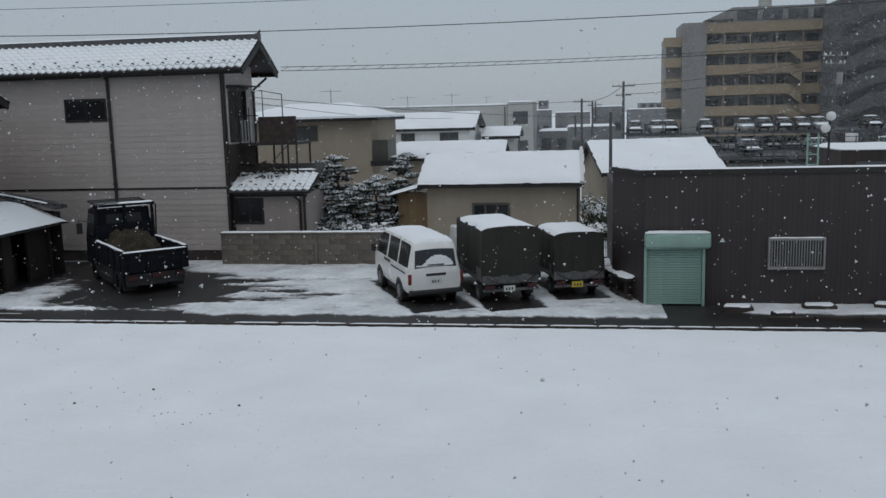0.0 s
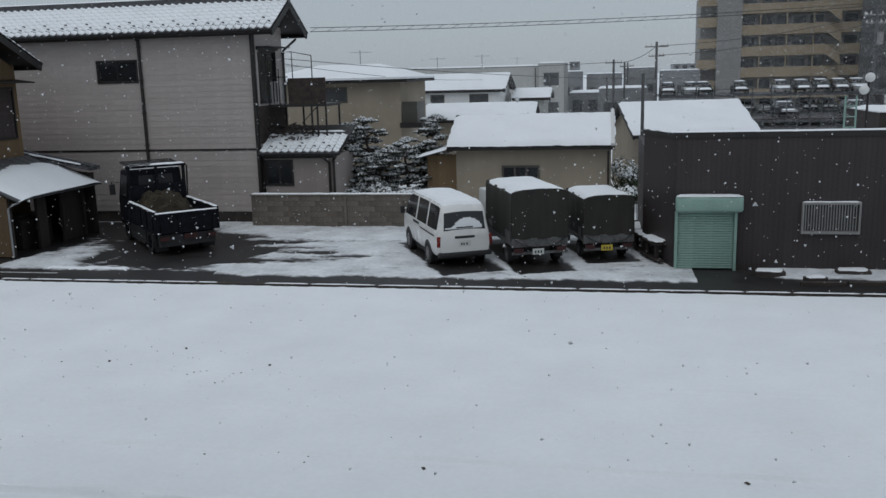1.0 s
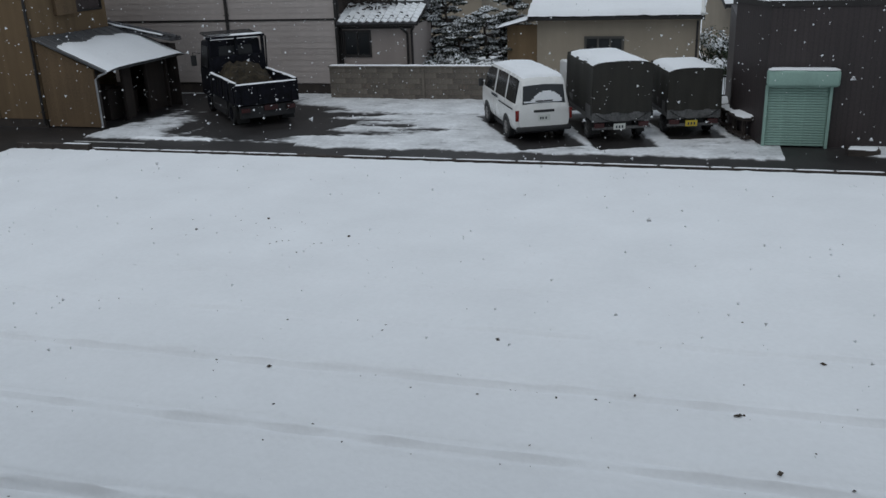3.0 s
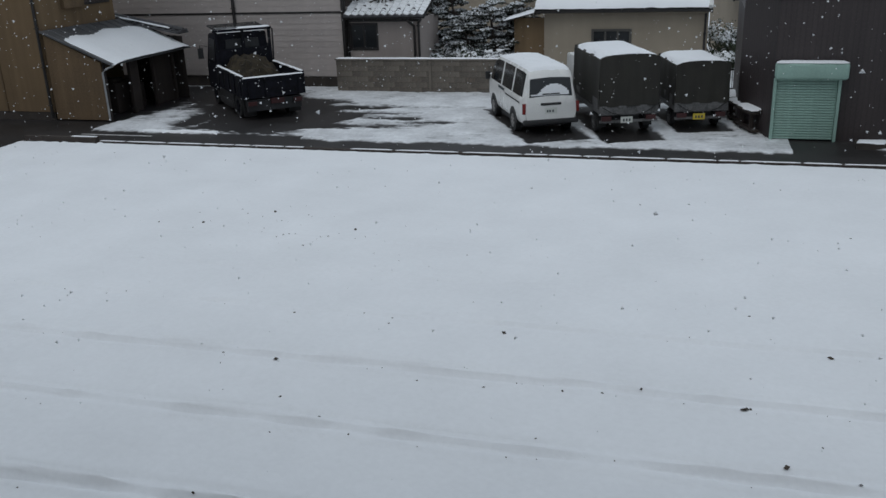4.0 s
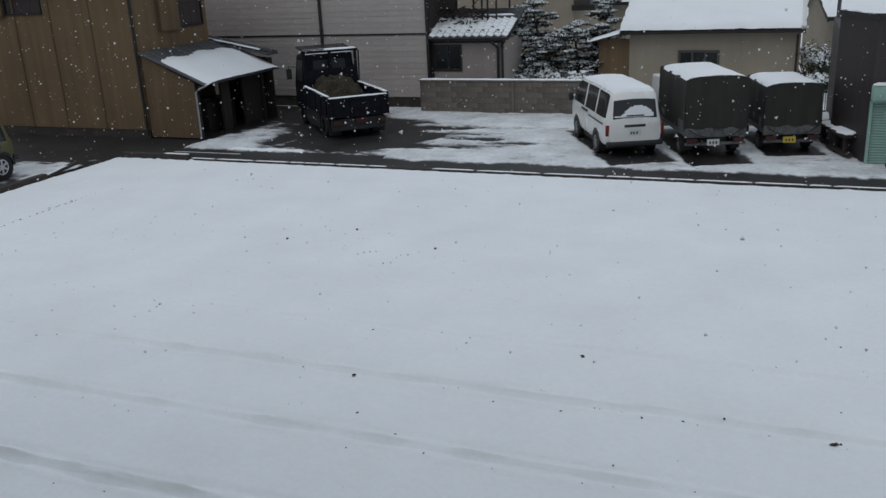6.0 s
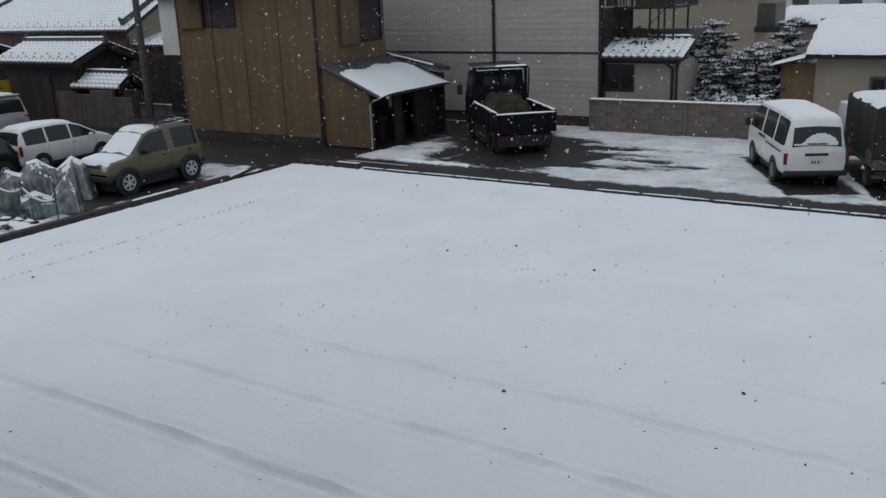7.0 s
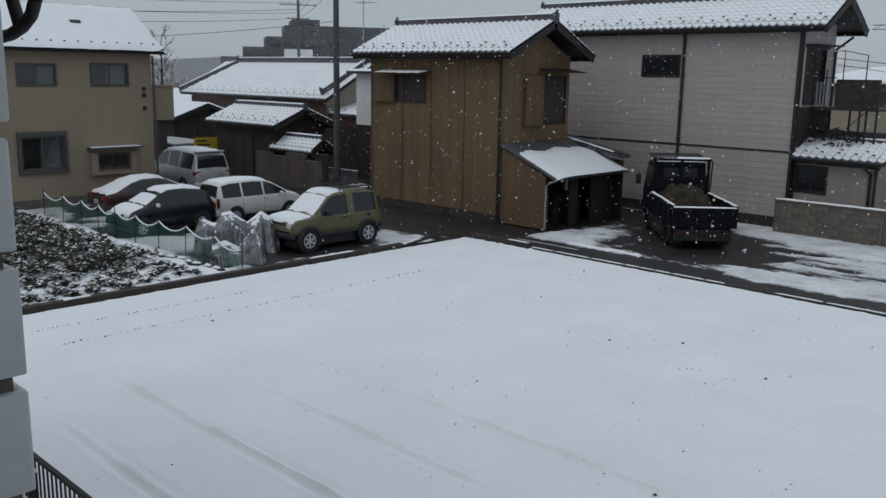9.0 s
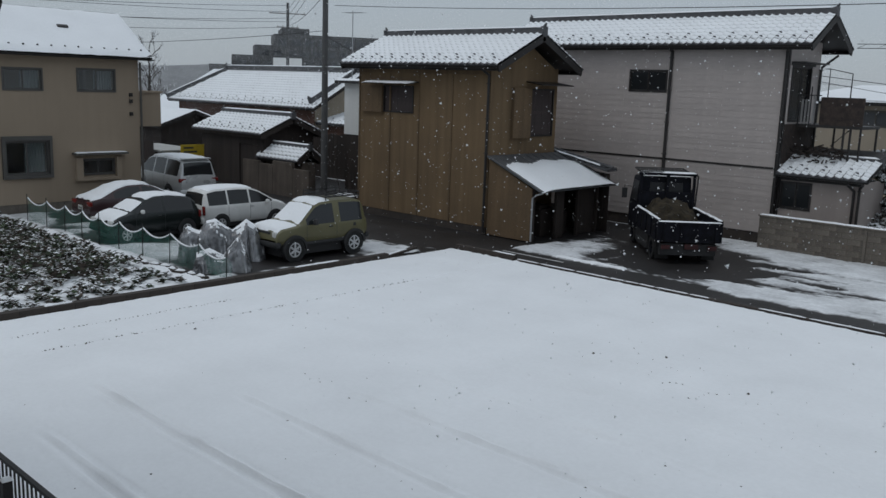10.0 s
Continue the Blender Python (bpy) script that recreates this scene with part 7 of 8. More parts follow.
# television aerials
for x, y, z in ((-35.0, 30.0, 0.0), (-12.6, 45.0, 5.6), (-11.0, 58.2, 5.4), (-8.0, 58.2, 5.5), (-8.6, 88, 5.8)):
    a = thing("tv_aerial", "thin metal television aerial on a mast", "aerial", Matrix.Translation((x, y, z)), "television aerials")
    h = 8.8 if z == 0 else 1.0
    bm = bmesh.new()
    rod(bm, (0, 0, 0), (0, 0, h), 0.025, seg=6)
    part("mast", bm, STEEL, a)
    bm = bmesh.new()
    rod(bm, (-0.5, 0, h - 0.1), (0.5, 0.2, h - 0.1), 0.015, seg=5)
    for k in range(6):
        rod(bm, (-0.5 + k * 0.2, -0.3 + k * 0.04, h - 0.1), (-0.5 + k * 0.2, 0.3 + k * 0.04, h - 0.1), 0.01, seg=4)
    part("antenna_array", bm, STEEL, a)


# ---- the apartment block and the stacked car park ----
ap = thing("apartment_block", "tall tan apartment block with access galleries and outside stairs", "building", Matrix.Translation((13, 130, 0)))
bm = bmesh.new()
box(bm, 2.3, -0.3, 0, 5.6, 8, 16.9)
part("stair_tower", bm, APTGREY, ap, "plain grey tiled end tower")
bm = bmesh.new()
box(bm, 0.2, 1.5, 0, 2.3, 8, 15.0)
part("end_wall", bm, APTGREY, ap)
for k in range(5):
    bm = bmesh.new()
    box(bm, -0.2, 0.2, 2.2 + 2.88 * k, 2.3, 1.5, 3.5 + 2.88 * k)
    part("end_balcony", bm, APTTAN, ap, "rounded tan end balcony")
bm = bmesh.new()
box(bm, 5.6, 1.6, 0, 24, 9, 17.0)
part("rear_wall", bm, APTGREY, ap)
bm = bmesh.new()
box(bm, 9.3, 0.9, 16.4, 24, 9, 18.9)
box(bm, 5.6, 1.4, 16.3, 9.3, 9, 17.4)
part("top_storey", bm, APTGREY, ap)
bm = bmesh.new()
prism(bm, [(5.6, 17.3), (9.3, 17.3), (9.3, 18.9)], 0.2)
part("sloped_parapet", bm, APTGREY, ap, m=Matrix.Translation((0, 1.2, 0)))
for k in range(6):
    z = 0.96 + 2.88 * k
    bm = bmesh.new()
    box(bm, 5.6, -0.1, z, 24, 0.08, z + 1.36)
    box(bm, 5.6, 0.08, z, 24, 1.6, z + 0.18)
    part("gallery", bm, APTTAN, ap, "tan gallery parapet and floor")
    if k < 5:
        for i in range(8):
            if 5 <= i <= 5:
                continue
            bm = bmesh.new()
            box(bm, 5.9 + i * 2.25, 1.55, z + 0.25, 7.6 + i * 2.25, 1.6, z + 2.5)
            part("door_window", bm, FARGLASS, ap)
        for i in range(5):
            bm = bmesh.new()
            box(bm, 8.0 + i * 3.5, -0.05, z + 1.36, 8.15 + i * 3.5, 0.1, z + 2.88)
            part("gallery_post", bm, APTTAN, ap)
        # stair flights in front
        bm = bmesh.new()
        a = [bm.verts.new(p) for p in ((14.8, -1.6, z + 1.36), (16.4, -1.6, z + 1.36), (18.2, -1.6, z - 0.1), (18.2, -1.6, z - 1.4), (16.4, -1.6, z + 0.05), (14.8, -1.6, z + 0.05))]
        b = [bm.verts.new(v.co + Vector((0, 0.15, 0))) for v in a]
        for q in range(6):
            bm.faces.new((a[q], a[(q + 1) % 6], b[(q + 1) % 6], b[q]))
        bm.faces.new(a)
        bm.faces.new(b[::-1])
        part("stair_flight", bm, APTTAN, ap, "tan parapet of the outside stair")
for i in range(4):
    bm = bmesh.new()
    box(bm, 9.9 + i * 3.4, 0.8, 17.1, 12.6 + i * 3.4, 0.9, 18.4)
    part("top_window", bm, FARGLASS, ap)
bm = bmesh.new()
rod(bm, (13.8, 2, 18.9), (13.8, 2, 20.1), 0.9, seg=16)
rod(bm, (21.5, 3, 18.9), (21.5, 3, 19.8), 0.8, seg=16)
part("water_tank", bm, GREYWALL, ap, "roof water tanks")
wg = thing("apartment_wing", "grey apartment wing with a stepped outside stair", "building", Matrix.Translation((33.6, 118, 0)))
bm = bmesh.new()
box(bm, 0.5, 2.5, 0, 22, 12, 18.5)
part("rear_wall", bm, WINGGREY, wg)
for k in range(6):
    z = 0.6 + 2.88 * k
    bm = bmesh.new()
    a = [bm.verts.new(p) for p in ((-2.5, 0, z + 1.3), (0.2, 0, z + 1.3), (3.6, 0, z + 3.0), (9, 0, z + 3.0), (9, 0, z + 1.2), (3.8, 0, z + 1.2), (0.4, 0, z - 0.2), (-2.5, 0, z - 0.2))]
    b = [bm.verts.new(v.co + Vector((0, 0.2, 0))) for v in a]
    for q in range(8):
        bm.faces.new((a[q], a[(q + 1) % 8], b[(q + 1) % 8], b[q]))
    bm.faces.new(a)
    bm.faces.new(b[::-1])
    part("stair_flight", bm, WINGGREY, wg, "grey stepped stair parapet")
    bm = bmesh.new()
    box(bm, 9, 0.3, z, 22, 0.5, z + 1.3)
    part("gallery", bm, WINGGREY, wg)
    for i in range(4):
        bm = bmesh.new()
        box(bm, 1.2 + i * 4.6, 2.4, z + 1.3, 4.4 + i * 4.6, 2.52, z + 2.6)
        part("window", bm, FARGLASS, wg)

# steel rack of parked cars
sheet("pavement_rack", -2, 62, 60, 116, -0.05, ASPHALT, "wet asphalt of the storage yard")
rack = thing("car_rack", "open steel parking rack with rows of stored cars", "parking rack", Matrix.Translation((6.0, 102, 0)))
for z in (0.2, 2.3):
    bm = bmesh.new()
    box(bm, 0, 0, z - 0.12, 30, 10, z)
    part("deck", bm, RACKSTEEL, rack)
    for k in range(16):
        bm = bmesh.new()
        box(bm, k * 2.0 - 0.06, -0.1, z - 2.2, k * 2.0 + 0.06, 0.02, z + 1.0)
        part("post", bm, RACKSTEEL, rack)
    bm = bmesh.new()
    box(bm, 0, -0.14, z + 0.55, 30, -0.08, z + 0.62)
    box(bm, 0, -0.14, z - 0.25, 30, -0.08, z - 0.02)
    part("rail", bm, RACKSTEEL, rack)


def far_car(paint, label):
    c = thing("parked_car", label, "car", None, "cars on the rack")
    bm = bmesh.new()
    prism(bm, [(-2.0, 0.3), (2.0, 0.3), (2.05, 0.65), (1.0, 0.92), (-1.9, 0.95)], 0.83)
    soften(bm, 0.08, 2)
    part("body", bm, paint, c, smooth=True)
    bm = bmesh.new()
    prism(bm, [(-1.7, 0.92), (1.1, 0.92), (0.4, 1.42), (-1.3, 1.45)], lambda z: 0.8 - (z - 0.92) * 0.35)
    part("cabin", bm, DARKGLASS, c)
    bm = bmesh.new()
    snow_bed(bm, -1.35, -0.6, 0.45, 0.6, 1.41, 0.09, n=(6, 6))
    snow_bed(bm, 1.1, -0.7, 2.0, 0.7, 0.9, 0.06, pose(0, 0, 0.15, 0, 12, 0), n=(5, 6))
    part("snow_cover", bm, SNOW, c, smooth=True)
    for x in (1.25, -1.25):
        for s in (1, -1):
            bm = bmesh.new()
            rod(bm, (x, s * 0.7, 0.3), (x, s * 0.85, 0.3), 0.3, seg=14)
            part("wheel", bm, RUBBER, c)
    return c


protos = [far_car(p, l) for p, l in ((DARKWALL, "dark brown car stored on the rack under snow"), (SILVER, "silver car stored on the rack under snow"), (BLACKPAINT, "dark car stored on the rack under snow"), (NAVY, "dark blue car stored on the rack under snow"))]
spots = [(x, 2.3) for x in (7.1, 9.6, 11.0, 15.0, 19.4, 21.5, 23.6, 25.5, 27.4, 33.0)] + [(x, 0.2) for x in (13.5, 15.6, 17.8, 20.0, 22.2, 24.4, 26.6, 28.8)]
for k, (x, z) in enumerate(spots):
    m = pose(x, 104.6, z, 0, 0, -90 + (k % 3) * 2 - 2)
    if k < 4:
        protos[k].matrix_basis = m
    else:
        copy_thing(protos[(k * 5 + 1) % 4], m)
lower = thing("car_rack", "low front row of the steel parking rack", "parking rack", Matrix.Translation((8.0, 83, 0)))
bm = bmesh.new()
box(bm, 0, 0, 0.5, 26, 8, 0.62)
part("deck", bm, DARKWALL, lower)
for k in range(27):
    bm = bmesh.new()
    box(bm, k * 1.0 - 0.04, -0.1, -0.2, k * 1.0 + 0.04, 0.0, 2.3 + 0.3 * (k % 3 == 0))
    part("post", bm, RACKSTEEL, lower)
for z in (0.3, 0.9, 1.3, 1.75, 2.2):
    bm = bmesh.new()
    box(bm, 0, -0.14, z, 26, -0.1, z + 0.06)
    part("rail", bm, RACKSTEEL, lower)
for k in range(4):
    copy_thing(protos[2 + k % 2], pose(10.2 + 6.1 * k, 85.6, 0.62, 0, 0, -90 + (k % 3) * 3))
box_truck = thing("box_truck", "white box truck standing below the rack", "truck", pose(26.5, 96, 0, 0, 0, 10))
bm = bmesh.new()
box(bm, -1.8, -0.9, 0.5, 1.0, 0.9, 2.2)
part("cargo_box", bm, DARKWALL, box_truck)
bm = bmesh.new()
box(bm, 1.05, -0.9, 0.4, 2.4, 0.9, 2.1)
soften(bm, 0.08, 2)
part("cab", bm, WHITEPAINT, box_truck, smooth=True)
for x in (-1.0, 1.7):
    for s in (1, -1):
        wheel(box_truck, x, s * 0.9, 0.38, 0.22, GREYSTEEL)

# globe lamps and the green frame behind the dark building
gl = thing("globe_lamp", "pole lamp with two white globes capped with snow", "street lamp", Matrix.Translation((10.95, 40, 0)))
bm = bmesh.new()
rod(bm, (0, 0, -0.2), (0, 0, 4.5), 0.05, seg=10)
tube(bm, [(0, 0, 3.95), (-0.14, 0, 3.95)], 0.03)
part("pole", bm, BLACKSTEEL, gl)
for p in ((0.05, 0, 4.66), (-0.16, 0, 4.15)):
    bm = bmesh.new()
    bmesh.ops.create_icosphere(bm, subdivisions=3, radius=0.2, matrix=Matrix.Translation(p))
    part("globe", bm, PLASTERWHITE, gl, "white glass globe", smooth=True)
gf = thing("green_frame", "green painted steel ladder frame", "frame", Matrix.Translation((10.2, 40.5, 0)))
for x in (0.0, 0.45):
    bm = bmesh.new()
    rod(bm, (x, 0, -0.2), (x, 0, 3.9), 0.04)
    part("upright", bm, MINT, gf)
for k in range(8):
    bm = bmesh.new()
    rod(bm, (0, 0, 0.3 + k * 0.45), (0.45, 0, 0.3 + k * 0.45), 0.025)
    part("rung", bm, MINT, gf)
far_block("dark_shed_block", "long low dark building behind the workshop", 13.2, 46, 14, 6, 2.9, OLDWOOD, 1, 4)


# ---- garden, nets and trees ----
def leaf_mesh(name, leaves, mat):
    """Small bent leaves, each a pair of triangles: rows of (centre, direction, side, size)."""
    verts, faces = [], []
    for c, d, s, size in leaves:
        k = len(verts)
        verts += [c - d * size * 0.5, c + s * size * 0.32 + Vector((0, 0, size * 0.08)), c + d * size * 0.5, c - s * size * 0.32 + Vector((0, 0, size * 0.08))]
        faces += [(k, k + 1, k + 2), (k, k + 2, k + 3)]
    me = bpy.data.meshes.new(name)
    me.from_pydata([tuple(v) for v in verts], [], faces)
    me.materials.append(mat)
    return me


def rand_dir(rnd, up=0.3):
    d = Vector((rnd.gauss(0, 1), rnd.gauss(0, 1), rnd.gauss(up, 0.6)))
    return d.normalized()


rnd = random.Random(5)
green, dead, caps = [], [], []
y = 2.6
while y < 11.2:
    x = -32.4
    while x < -19.4:
        px, py = x + rnd.uniform(-0.14, 0.14), y + rnd.uniform(-0.12, 0.12)
        dense = 0.95 if px < -21.6 and py > 4 else 0.7
        if rnd.random() < dense:
            h = rnd.uniform(0.18, 0.42) if px < -21.6 else rnd.uniform(0.1, 0.24)
            for k in range(rnd.randint(15, 22)):
                a, r = rnd.uniform(0, 6.28), rnd.uniform(0.02, 0.2)
                c = Vector((px + r * math.cos(a), py + r * math.sin(a), h * rnd.uniform(0.35, 1.0)))
                d = Vector((math.cos(a), math.sin(a), rnd.uniform(-0.3, 0.7))).normalized()
                (green if rnd.random() < 0.45 else dead).append((c, d, d.cross(Vector((0, 0, 1))).normalized(), rnd.uniform(0.11, 0.22)))
            for k in range(rnd.randint(1, 3) if px < -21.6 else rnd.randint(4, 7)):
                a, r = rnd.uniform(0, 6.28), rnd.uniform(0.0, 0.2)
                c = Vector((px + r * math.cos(a), py + r * math.sin(a), h * rnd.uniform(0.85, 1.12)))
                d = Vector((math.cos(a), math.sin(a), rnd.uniform(-0.2, 0.2))).normalized()
                caps.append((c, d, d.cross(Vector((0, 0, 1))).normalized(), rnd.uniform(0.07, 0.15)))
        x += 0.30
    y += 0.34
for nm, lv, mt, lb in (("vegetable_plants", green, LEAF, "dark green winter vegetables in rows"), ("withered_plants", dead, DEADLEAF, "brown withered leaves between the greens"), ("plant_snow", caps, SNOW, "snow lying on the vegetable leaves")):
    tagged(new(nm, leaf_mesh(nm, lv, mt)), lb, kind="stuff")

# stones and boards along the garden's edge
for k in range(11):
    bm = bmesh.new()
    r = random.Random(k + 200)
    box(bm, 0, 0, 0, r.uniform(0.3, 0.5), r.uniform(0.15, 0.25), 0.1)
    soften(bm, 0.03, 2)
    st = thing("edging_stone", "dark edging stone with snow on top", "stone", pose(-24.2 + k * 0.42, 11.55 + 0.03 * k + r.uniform(-0.06, 0.06), 0, 0, 0, r.uniform(-25, 25)), "edging stones")
    part("stone", bm, KERB, st)
    bm = bmesh.new()
    snow_bed(bm, 0.03, 0.02, 0.32, 0.15, 0.1, 0.04, n=(5, 4))
    part("stone_snow", bm, SNOW, st, smooth=True)

# green net on thin stakes
net = thing("garden_net", "sagging green garden net on thin stakes, snow on its rope", "net", Matrix.Translation((-31.2, 12.0, 0)))
LEN = 11.9


def net_top(x):
    k = (x / 1.32) % 1.0
    return 0.86 - 0.2 * 4 * k * (1 - k) - (0.25 * max(0, x - 9.5) / 2.4)


def net_y(x):
    return 0.1 * math.sin(x * 0.7) + 0.045 * x * 0.6


bm = bmesh.new()
x = 0.0
while x < LEN:
    w = 0.006
    t = net_top(x)
    vs = [bm.verts.new(p) for p in ((x, net_y(x), 0.01), (x + w, net_y(x + w), 0.01), (x + w, net_y(x + w) + 0.02, t), (x, net_y(x) + 0.02, t))]
    bm.faces.new(vs)
    x += 0.034
for j in range(22):
    x = 0.0
    while x < LEN:
        x1 = x + 0.22
        z0, z1 = net_top(x) * (j + 0.5) / 22, net_top(x1) * (j + 0.5) / 22
        vs = [bm.verts.new(p) for p in ((x, net_y(x) + 0.01, z0), (x1, net_y(x1) + 0.01, z1), (x1, net_y(x1) + 0.01, z1 + 0.006), (x, net_y(x) + 0.01, z0 + 0.006))]
        bm.faces.new(vs)
        x = x1
part("mesh_cloth", bm, NET, net, "green plastic mesh")["kind"] = "stuff"
bm = bmesh.new()
pts = [(0.12 * k, net_y(0.12 * k) + 0.02, net_top(0.12 * k) + 0.012) for k in range(int(LEN / 0.12))]
tube(bm, pts, 0.022, 6)
part("snowy_rope", bm, SNOW, net, "snow along the top rope")
for k in range(10):
    bm = bmesh.new()
    x = k * 1.32
    rod(bm, (x, net_y(x) - 0.02, 0), (x + 0.03, net_y(x) - 0.02, 1.0), 0.014, seg=6)
    part("stake", bm, BLACKSTEEL, net)


# motorcycles under silver covers
def covered(label, m, line, seed):
    """A loose cover over a machine, tucked in below: line holds (x, height, half width) along it; sharp folds run down its sides."""
    t = thing("covered_motorcycle", label, "motorcycle", m, "covered motorcycles")
    lx, lz, lw = zip(*line)
    nx, ny = 64, 36

    def point(i, j):
        x = lx[0] + (lx[-1] - lx[0]) * i / nx
        z, w, v = float(np.interp(x, lx, lz)), float(np.interp(x, lx, lw)), 2 * j / ny - 1
        a = abs(v)
        crease = abs(math.sin(x * 9 + seed + 2.2 * a * (1 if v > 0 else -1))) + 0.6 * abs(math.sin(x * 17 - 3.1 * a + seed * 2))
        y = w * (1.25 * a ** 0.8) * (0.82 + 0.24 * crease * a) + 0.05 * lumpy(x, v, 3.0, seed)
        h = z * (1 - a ** 2.6) + 0.05 * a * abs(lumpy(x * 2, v * 3, 1.6, seed + 4)) - 0.05 * crease * a * (1 - a)
        return Vector((x + 0.05 * a * math.sin(x * 11 + seed), y if v > 0 else -y, max(0.03 * (1 - a), h)))

    grid = [[point(i, j) for j in range(ny + 1)] for i in range(nx + 1)]
    for name, mat, lb in (("cover", TARP, "creased silver-grey cover"), ("cover_snow", SNOW, "snow caught in the folds")):
        bm = bmesh.new()
        vs = {}
        for i in range(nx):
            for j in range(ny):
                quad = ((i, j), (i + 1, j), (i + 1, j + 1), (i, j + 1))
                if mat is SNOW:
                    p, q, r = (grid[a][b] for a, b in quad[:3])
                    up = abs((q - p).cross(r - q).normalized().z)
                    if up < 0.62 + 0.35 * lumpy(i * 0.12, j * 0.12, 1.0, seed + 9) or p.z < 0.25:
                        continue
                for a, b in quad:
                    if (a, b) not in vs:
                        vs[a, b] = bm.verts.new(grid[a][b] + Vector((0, 0, 0.018 if mat is SNOW else 0.0)))
                bm.faces.new([vs[q] for q in quad])
        part(name, bm, mat, t, lb, smooth=mat is SNOW)


covered("motorcycle under a creased silver cover flecked with snow", pose(-21.75, 13.75, 0, 0, 0, 62),
        ((-1.2, 0.1, 0.2), (-1.12, 0.75, 0.3), (-0.9, 0.98, 0.36), (-0.6, 0.84, 0.36), (-0.4, 1.12, 0.46), (-0.12, 1.18, 0.46), (0.1, 1.0, 0.42), (0.35, 0.84, 0.36), (0.55, 1.0, 0.42), (0.75, 1.16, 0.42), (0.98, 1.0, 0.42), (1.17, 0.66, 0.34), (1.25, 0.1, 0.2)), 1.0)
covered("small scooter under a crumpled grey cover", pose(-20.35, 12.95, 0, 0, 0, 55),
        ((-0.8, 0.08, 0.2), (-0.7, 0.5, 0.3), (-0.35, 0.62, 0.36), (0.0, 0.42, 0.3), (0.25, 0.75, 0.3), (0.4, 0.92, 0.28), (0.6, 0.6, 0.3), (0.78, 0.08, 0.2)), 2.0)
wheel_t = thing("motorcycle_wheel", "black motorcycle wheel showing below its cover", "wheel", pose(-22.2, 13.05, 0, 0, 0, 60))
wheel(wheel_t, 0, 0.05, 0.29, 0.12, RIM)


# snow-laden pines and shrubs behind the block wall
def pine(label, x, y, h, seed, spread=1.1, name="pine_tree"):
    rnd = random.Random(seed)
    t = thing(name, label, "tree", Matrix.Translation((x, y, 0)), "garden trees")
    bm = bmesh.new()
    p, d, pads = Vector((0, 0, -0.1)), Vector((rnd.uniform(-0.15, 0.15), rnd.uniform(-0.15, 0.15), 1)), []
    n = 7
    for k in range(n):
        q = p + d.normalized() * (h / n)
        rod(bm, p, q, 0.11 * (1 - 0.11 * k), 0.11 * (1 - 0.11 * (k + 1)), 7)
        if k >= 1:
            for b in range(6):
                a = rnd.uniform(0, 6.28)
                L = spread * (0.45 + 0.62 * math.sin(math.pi * (k + 0.5) / n)) * rnd.uniform(0.4, 1.05)
                e = q + Vector((L * math.cos(a), L * math.sin(a), rnd.uniform(-0.25, 0.3)))
                mid = q.lerp(e, 0.5) + Vector((0, 0, rnd.uniform(-0.08, 0.12)))
                rod(bm, q, mid, 0.04, 0.03, 5)
                rod(bm, mid, e, 0.03, 0.015, 5)
                pads += [(e, rnd.uniform(0.16, 0.36)), (mid, rnd.uniform(0.12, 0.26))]
        p, d = q, d + Vector((rnd.uniform(-0.25, 0.25), rnd.uniform(-0.25, 0.25), 0.1))
    pads.append((p, 0.3))
    part("trunk", bm, BARK, t)
    needles, snow = [], []
    for c, r in pads:
        for k in range(int(150 * r / 0.35)):
            a, q = rnd.uniform(0, 6.28), r * math.sqrt(rnd.random())
            o = c + Vector((q * math.cos(a), q * math.sin(a), r * rnd.uniform(-0.35, 0.35) * (1.15 - q / r)))
            dd = rand_dir(rnd, 0.4)
            needles.append((o, dd, dd.cross(rand_dir(rnd)).normalized(), rnd.uniform(0.05, 0.12)))
        for k in range(int(105 * r / 0.35)):
            a, q = rnd.uniform(0, 6.28), r * 0.95 * math.sqrt(rnd.random())
            o = c + Vector((q * math.cos(a), q * math.sin(a), r * rnd.uniform(-0.05, 0.4) * (1.15 - q / r) + 0.02))
            dd = rand_dir(rnd, 0.0)
            snow.append((o, dd, dd.cross(rand_dir(rnd, 1.0)).normalized(), rnd.uniform(0.04, 0.115)))
    for nm, lv, mt, lb in (("crown", needles, NEEDLE, "dark clipped pine needles"), ("crown_snow", snow, SNOW, "snow on the needle pads")):
        ob = new(nm, leaf_mesh(nm, lv, mt))
        ob.parent = t
        ob["label"] = lb
    return t


for k, (x, y, h, sp) in enumerate(((-9.9, 33.4, 3.2, 1.0), (-9.0, 34.0, 3.45, 1.15), (-7.7, 33.4, 2.7, 1.1), (-10.6, 35.2, 2.9, 1.0), (-6.9, 36.5, 3.3, 1.1), (-8.4, 32.9, 2.2, 1.0), (-10.3, 32.8, 2.4, 0.9), (-7.2, 34.6, 2.5, 1.0))):
    pine("clipped dark garden pine carrying pads of snow", x, y, h, 300 + k, sp)
